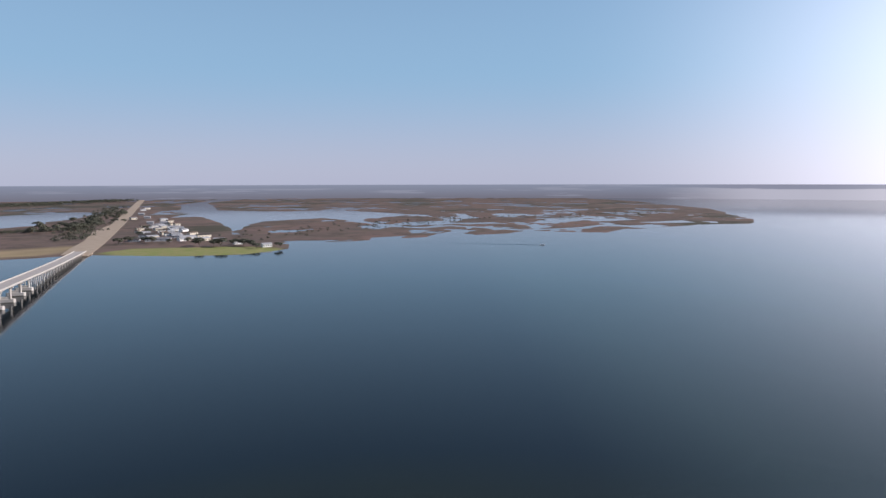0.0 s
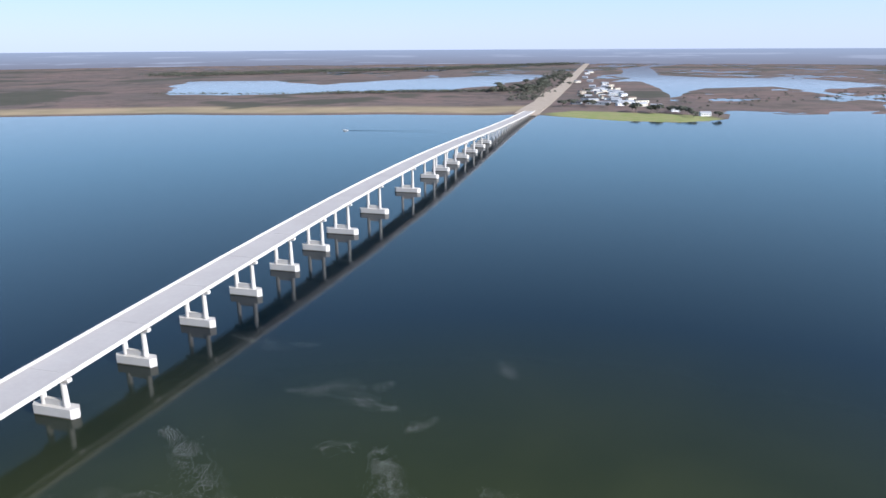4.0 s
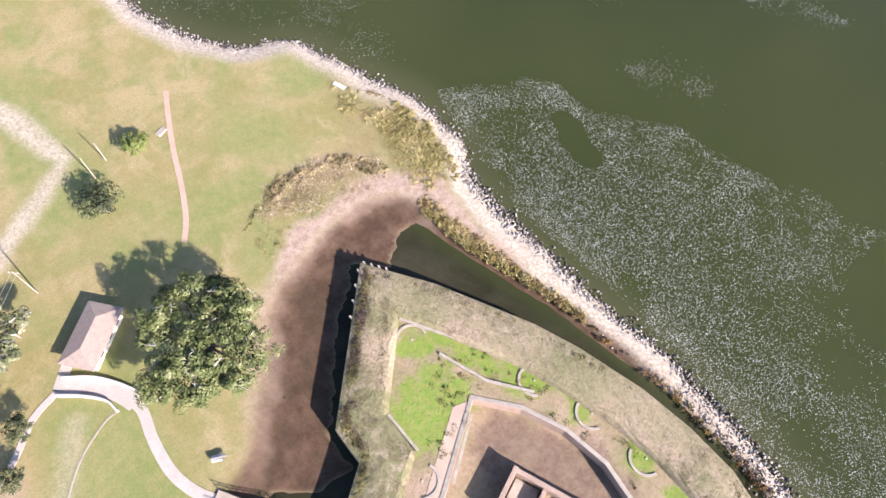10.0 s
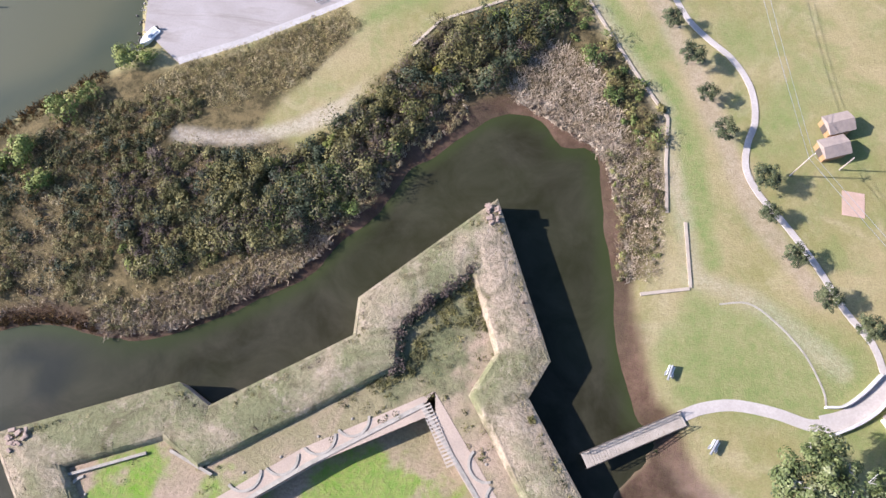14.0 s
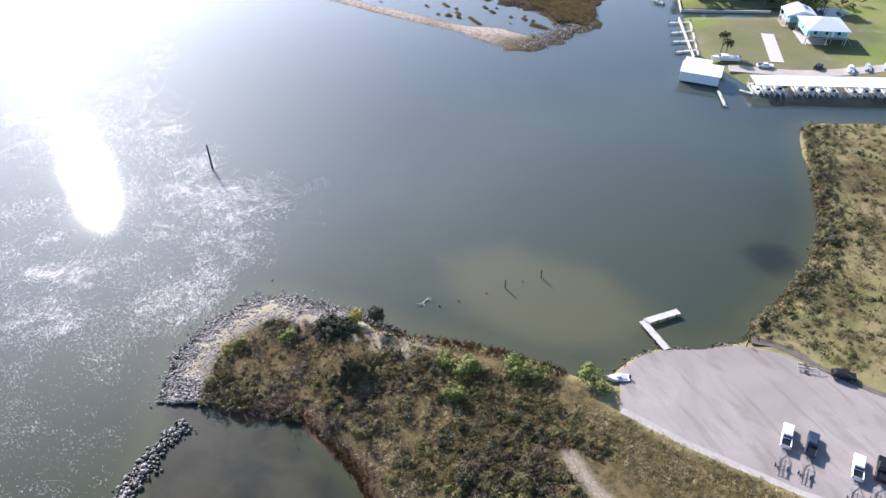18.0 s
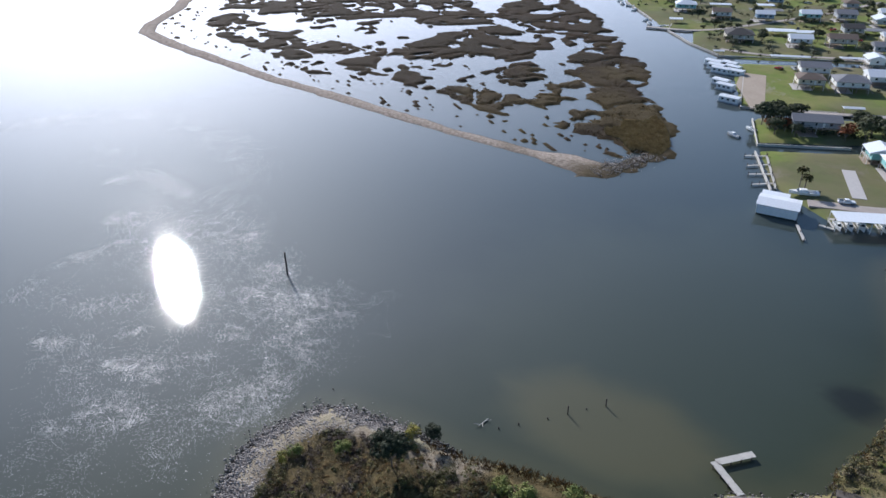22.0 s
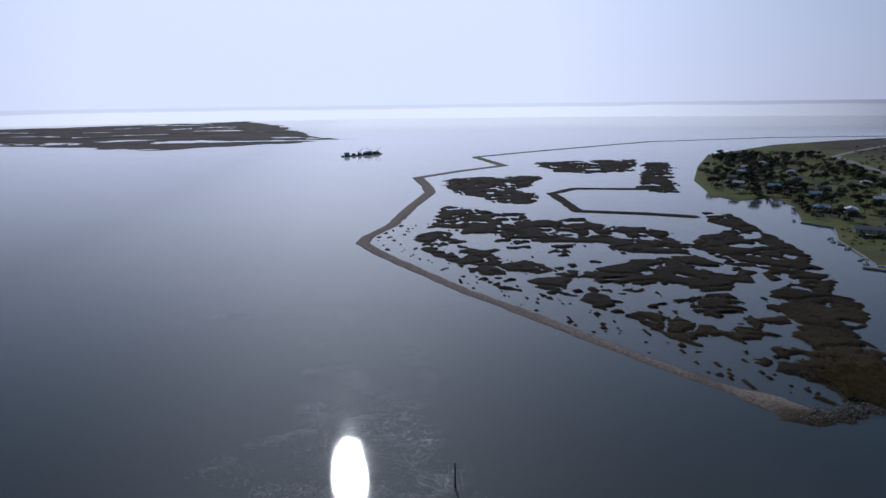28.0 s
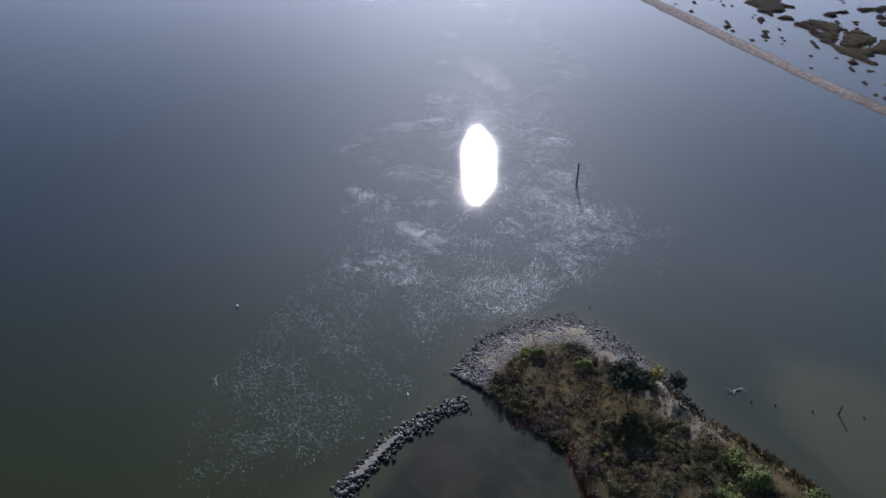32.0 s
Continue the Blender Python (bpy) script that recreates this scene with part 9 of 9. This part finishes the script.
# ---------------------------------------------------------------- far shore by the bridge
tagged(part("road", ribbon([(-541, 1118), (-549.5, 1150), (-814, 1923), (-1300, 3270), (-1705, 4395)], 34, 1.6, 1.2), PALESAND), "pale straight highway leaving the bridge", "road", kind="structure")
tagged(part("embankment", prism([(-575, 1140), (-528, 1142), (-590, 1330), (-690, 1620), (-790, 1900), (-825, 1890), (-760, 1660), (-660, 1400), (-610, 1240)], 0.2, 1.35), PALESAND), "sandy highway shoulder at the bridge's end", "embankment", kind="structure")
NH = ((-512, 1393, 60, 26, GREYROOF), (-470, 1440, 40, 20, FARROOF), (-426, 1395, 34, 20, FARROOF), (-387, 1375, 26, 16, FARROOF), (-336, 1317, 20, 14, FARROOF), (-545, 1450, 30, 18, FARROOF),
      (-567, 1486, 44, 16, DARKROOF), (-530, 1530, 44, 16, DARKROOF), (-450, 1480, 40, 15, DARKROOF), (-963, 2472, 24, 16, FARROOF), (-1094, 2829, 24, 16, FARROOF), (-878, 2190, 24, 16, GREYROOF), (-737, 1952, 22, 14, FARROOF), (-665, 1830, 22, 14, FARROOF), (-708, 2023, 22, 14, BROWNROOF), (-588, 1727, 22, 14, FARROOF), (-577, 1672, 26, 18, FARROOF), (-625, 1701, 22, 16, GREYROOF), (-856, 2244, 24, 18, FARROOF), (-673, 1810, 24, 18, GREYROOF), (-640, 1780, 22, 14, FARROOF), (-578, 1718, 24, 16, FARROOF),
      (-270, 1257, 22, 14, FARROOF), (-1131, 2965, 30, 20, FARROOF), (-697, 1944, 24, 16, FARROOF), (-600, 1560, 24, 16, FARROOF), (-560, 1560, 20, 14, BROWNROOF), (-520, 1520, 22, 14, FARROOF),
      (-760, 2120, 24, 18, FARROOF), (-640, 1880, 20, 14, BROWNROOF), (-500, 1470, 26, 14, FARROOF), (-590, 1630, 20, 12, DARKROOF))
for k, (x, y, w, d, roof) in enumerate(NH):
    b = tagged(new("building"), ("pale-roofed building in the far settlement", "grey-roofed long building in the far settlement")[roof is GREYROOF], "building", "far settlement")
    walls = part("wall", boxed((0, 0, 2.8), (w * 0.8, d * 0.8, 5.6), 0, 0.1), (GREYSIDE, WHITE, CREAM)[k % 3], b)
    part("roof", gable(w * 0.8, d * 0.8, 5.6, 2.4, 0.6), roof, b)
    for u in range(4):
        part("window", boxed(((u / 3 - 0.5) * w * 0.6, -d * 0.4 - 0.06, 3.0), (2.0, 0.12, 1.6)), GLASS, walls)
    put(b, x, y, 1.0, 0.25 + 0.3 * (k % 3))
rng = np.random.RandomState(19)
MORE = inside_points([(-560, 1320), (-440, 1340), (-400, 1400), (-520, 1620), (-680, 1960), (-800, 2240), (-700, 1800), (-600, 1480)], 46, rng)
for k, (x, y) in enumerate(MORE):
    if min((x - q[0]) ** 2 + (y - q[1]) ** 2 for q in NH) < 700:
        continue
    w, d = rng.uniform(13, 22), rng.uniform(9, 13)
    b = tagged(new("building"), ("small house with a dark roof in the far settlement", "small house with a pale roof in the far settlement")[k % 2], "building", "far settlement")
    walls = part("wall", boxed((0, 0, 2.4), (w, d, 4.8), 0, 0.1), (GREYSIDE, WHITE, CREAM, BLUESIDE)[k % 4], b)
    part("roof", gable(w, d, 4.8, 2.2, 0.6), (DARKROOF, FARROOF, BROWNROOF, GREYROOF)[k % 4], b)
    for u in range(3):
        part("window", boxed(((u / 2 - 0.5) * w * 0.6, -d / 2 - 0.05, 2.8), (1.6, 0.12, 1.4)), GLASS, walls)
    put(b, x, y, 1.0, rng.uniform(0, 1.5))
f1 = put(tree("far_tree", "dark rounded tree on the far shore", 9.0, 11.0, 2.2, FARLEAF, 111, 12, 700, 0.5, 6, fill=0.42, group="far shore trees"), -556, 1313, 0.9)
for k, (x, y, s) in enumerate(((-550, 1346, 1), (-502, 1334, 1.1), (-393, 1268, 1.3), (-352, 1259, 1.3), (-335, 1285, 1), (-315, 1270, 1.1), (-300, 1262, 1), (-281, 1225, 0.8), (-244, 1240, 0.8), (-410, 1300, 0.7), (-470, 1335, 0.7), (-530, 1370, 0.8),
                               (-370, 1280, 1), (-440, 1350, 0.8), (-590, 1500, 0.9), (-610, 1600, 0.8), (-660, 1720, 0.8), (-560, 1400, 0.7))):
    put_copy(f1, x, y, 0.9, k * 0.8, s)
rng = np.random.RandomState(9)
woods = [(-873, 1739), (-887, 1879), (-902, 2040), (-1023, 2416), (-840, 1700)]
for cx, cy in woods:
    for k in range(9):
        put_copy(f1, cx + rng.normal(0, 28), cy + rng.normal(0, 80), 0.9, k, rng.uniform(0.8, 1.4))


def far_wood(line, count, wide, size, seed, label, mat, on=None):
    """A belt of far trees, seen only as one dark mass."""
    rng = np.random.RandomState(seed)
    p = np.array(line, float)
    seg = np.hypot(*np.diff(p, axis=0).T)
    cum = np.concatenate([[0], np.cumsum(seg)])
    s = rng.uniform(0, cum[-1], count)
    i = np.clip(np.searchsorted(cum, s, side='right') - 1, 0, len(seg) - 1)
    q = p[i] + (p[i + 1] - p[i]) * ((s - cum[i]) / seg[i])[:, None] + rng.normal(0, wide, (count, 2))
    if on:
        q = q[on(q[:, 0], q[:, 1])[0] > 0.4]
    pts, facing = [], []
    for x, y in q:
        r = size * rng.uniform(0.6, 1.3)
        pts.append(shell((x, y, 1 + r * 0.6), (r, r, r * 0.8), 60, rng, -0.2, facing))
    v, f = leaf_arrays(np.concatenate(pts), size * 0.36, rng, out=np.concatenate(facing))
    return tagged(array_ob("far_wood", v, f, mat), label, "far wood", kind="stuff")


far_wood([(-2660, 1898), (-2396, 2169), (-2255, 2565), (-1957, 3074), (-1880, 3555), (-1720, 4170)], 1500, 45, 9.0, 121, "dark belt of trees behind the long pond", FARLEAF)
far_wood([(-1222, 1387), (-1135, 1457), (-1058, 1548), (-952, 1604), (-886, 1672), (-817, 1743)], 330, 10, 5.0, 122, "row of low trees along the pond's shore", FARLEAF)
far_wood([(-1650, 1150), (-1400, 1260), (-1222, 1387)], 90, 8, 3.5, 123, "thin row of bushes along the pond's shore", FARLEAF)
far_wood([(-690, 1400), (-790, 1660), (-910, 1980), (-1080, 2450), (-1330, 3150)], 260, 20, 6.0, 124, "trees along the far highway", FARLEAF)
far_wood([(-360, 1480), (-250, 1700), (100, 2100), (500, 2300), (900, 2500)], 160, 60, 4.0, 125, "scattered bushes over the far marsh", FARLEAF)
far_wood([(1330, -700), (1010, -715), (790, -650), (620, -600), (470, -560)], 420, 14, 3.6, 126, "brushy growth along the highway", OLIVELEAF, village_height)
far_wood([(620, -430), (760, -490), (930, -530), (1120, -640), (1330, -740)], 420, 30, 4.6, 127, "dark trees crowding the far houses", DARKLEAF, village_height)
far_wood([(620, -700), (800, -790), (1100, -900), (1400, -1200), (1700, -1600)], 520, 45, 3.5, 128, "rough brush over the back marsh", DARKLEAF, village_height)
far_wood([(300, -450), (420, -470), (520, -480), (600, -520)], 150, 26, 2.2, 131, "garden shrubs between the houses", OLIVELEAF, village_height)
far_wood([(280, -360), (330, -350), (420, -400), (500, -400), (560, -430)], 130, 18, 1.8, 132, "clipped and wild shrubs round the houses", DARKLEAF, village_height)
far_wood([(238, -262), (222, -262), (206, -276), (192, -292), (178, -306)], 60, 4, 2.4, 133, "dark hedge trees round the long house", DARKLEAF, village_height)
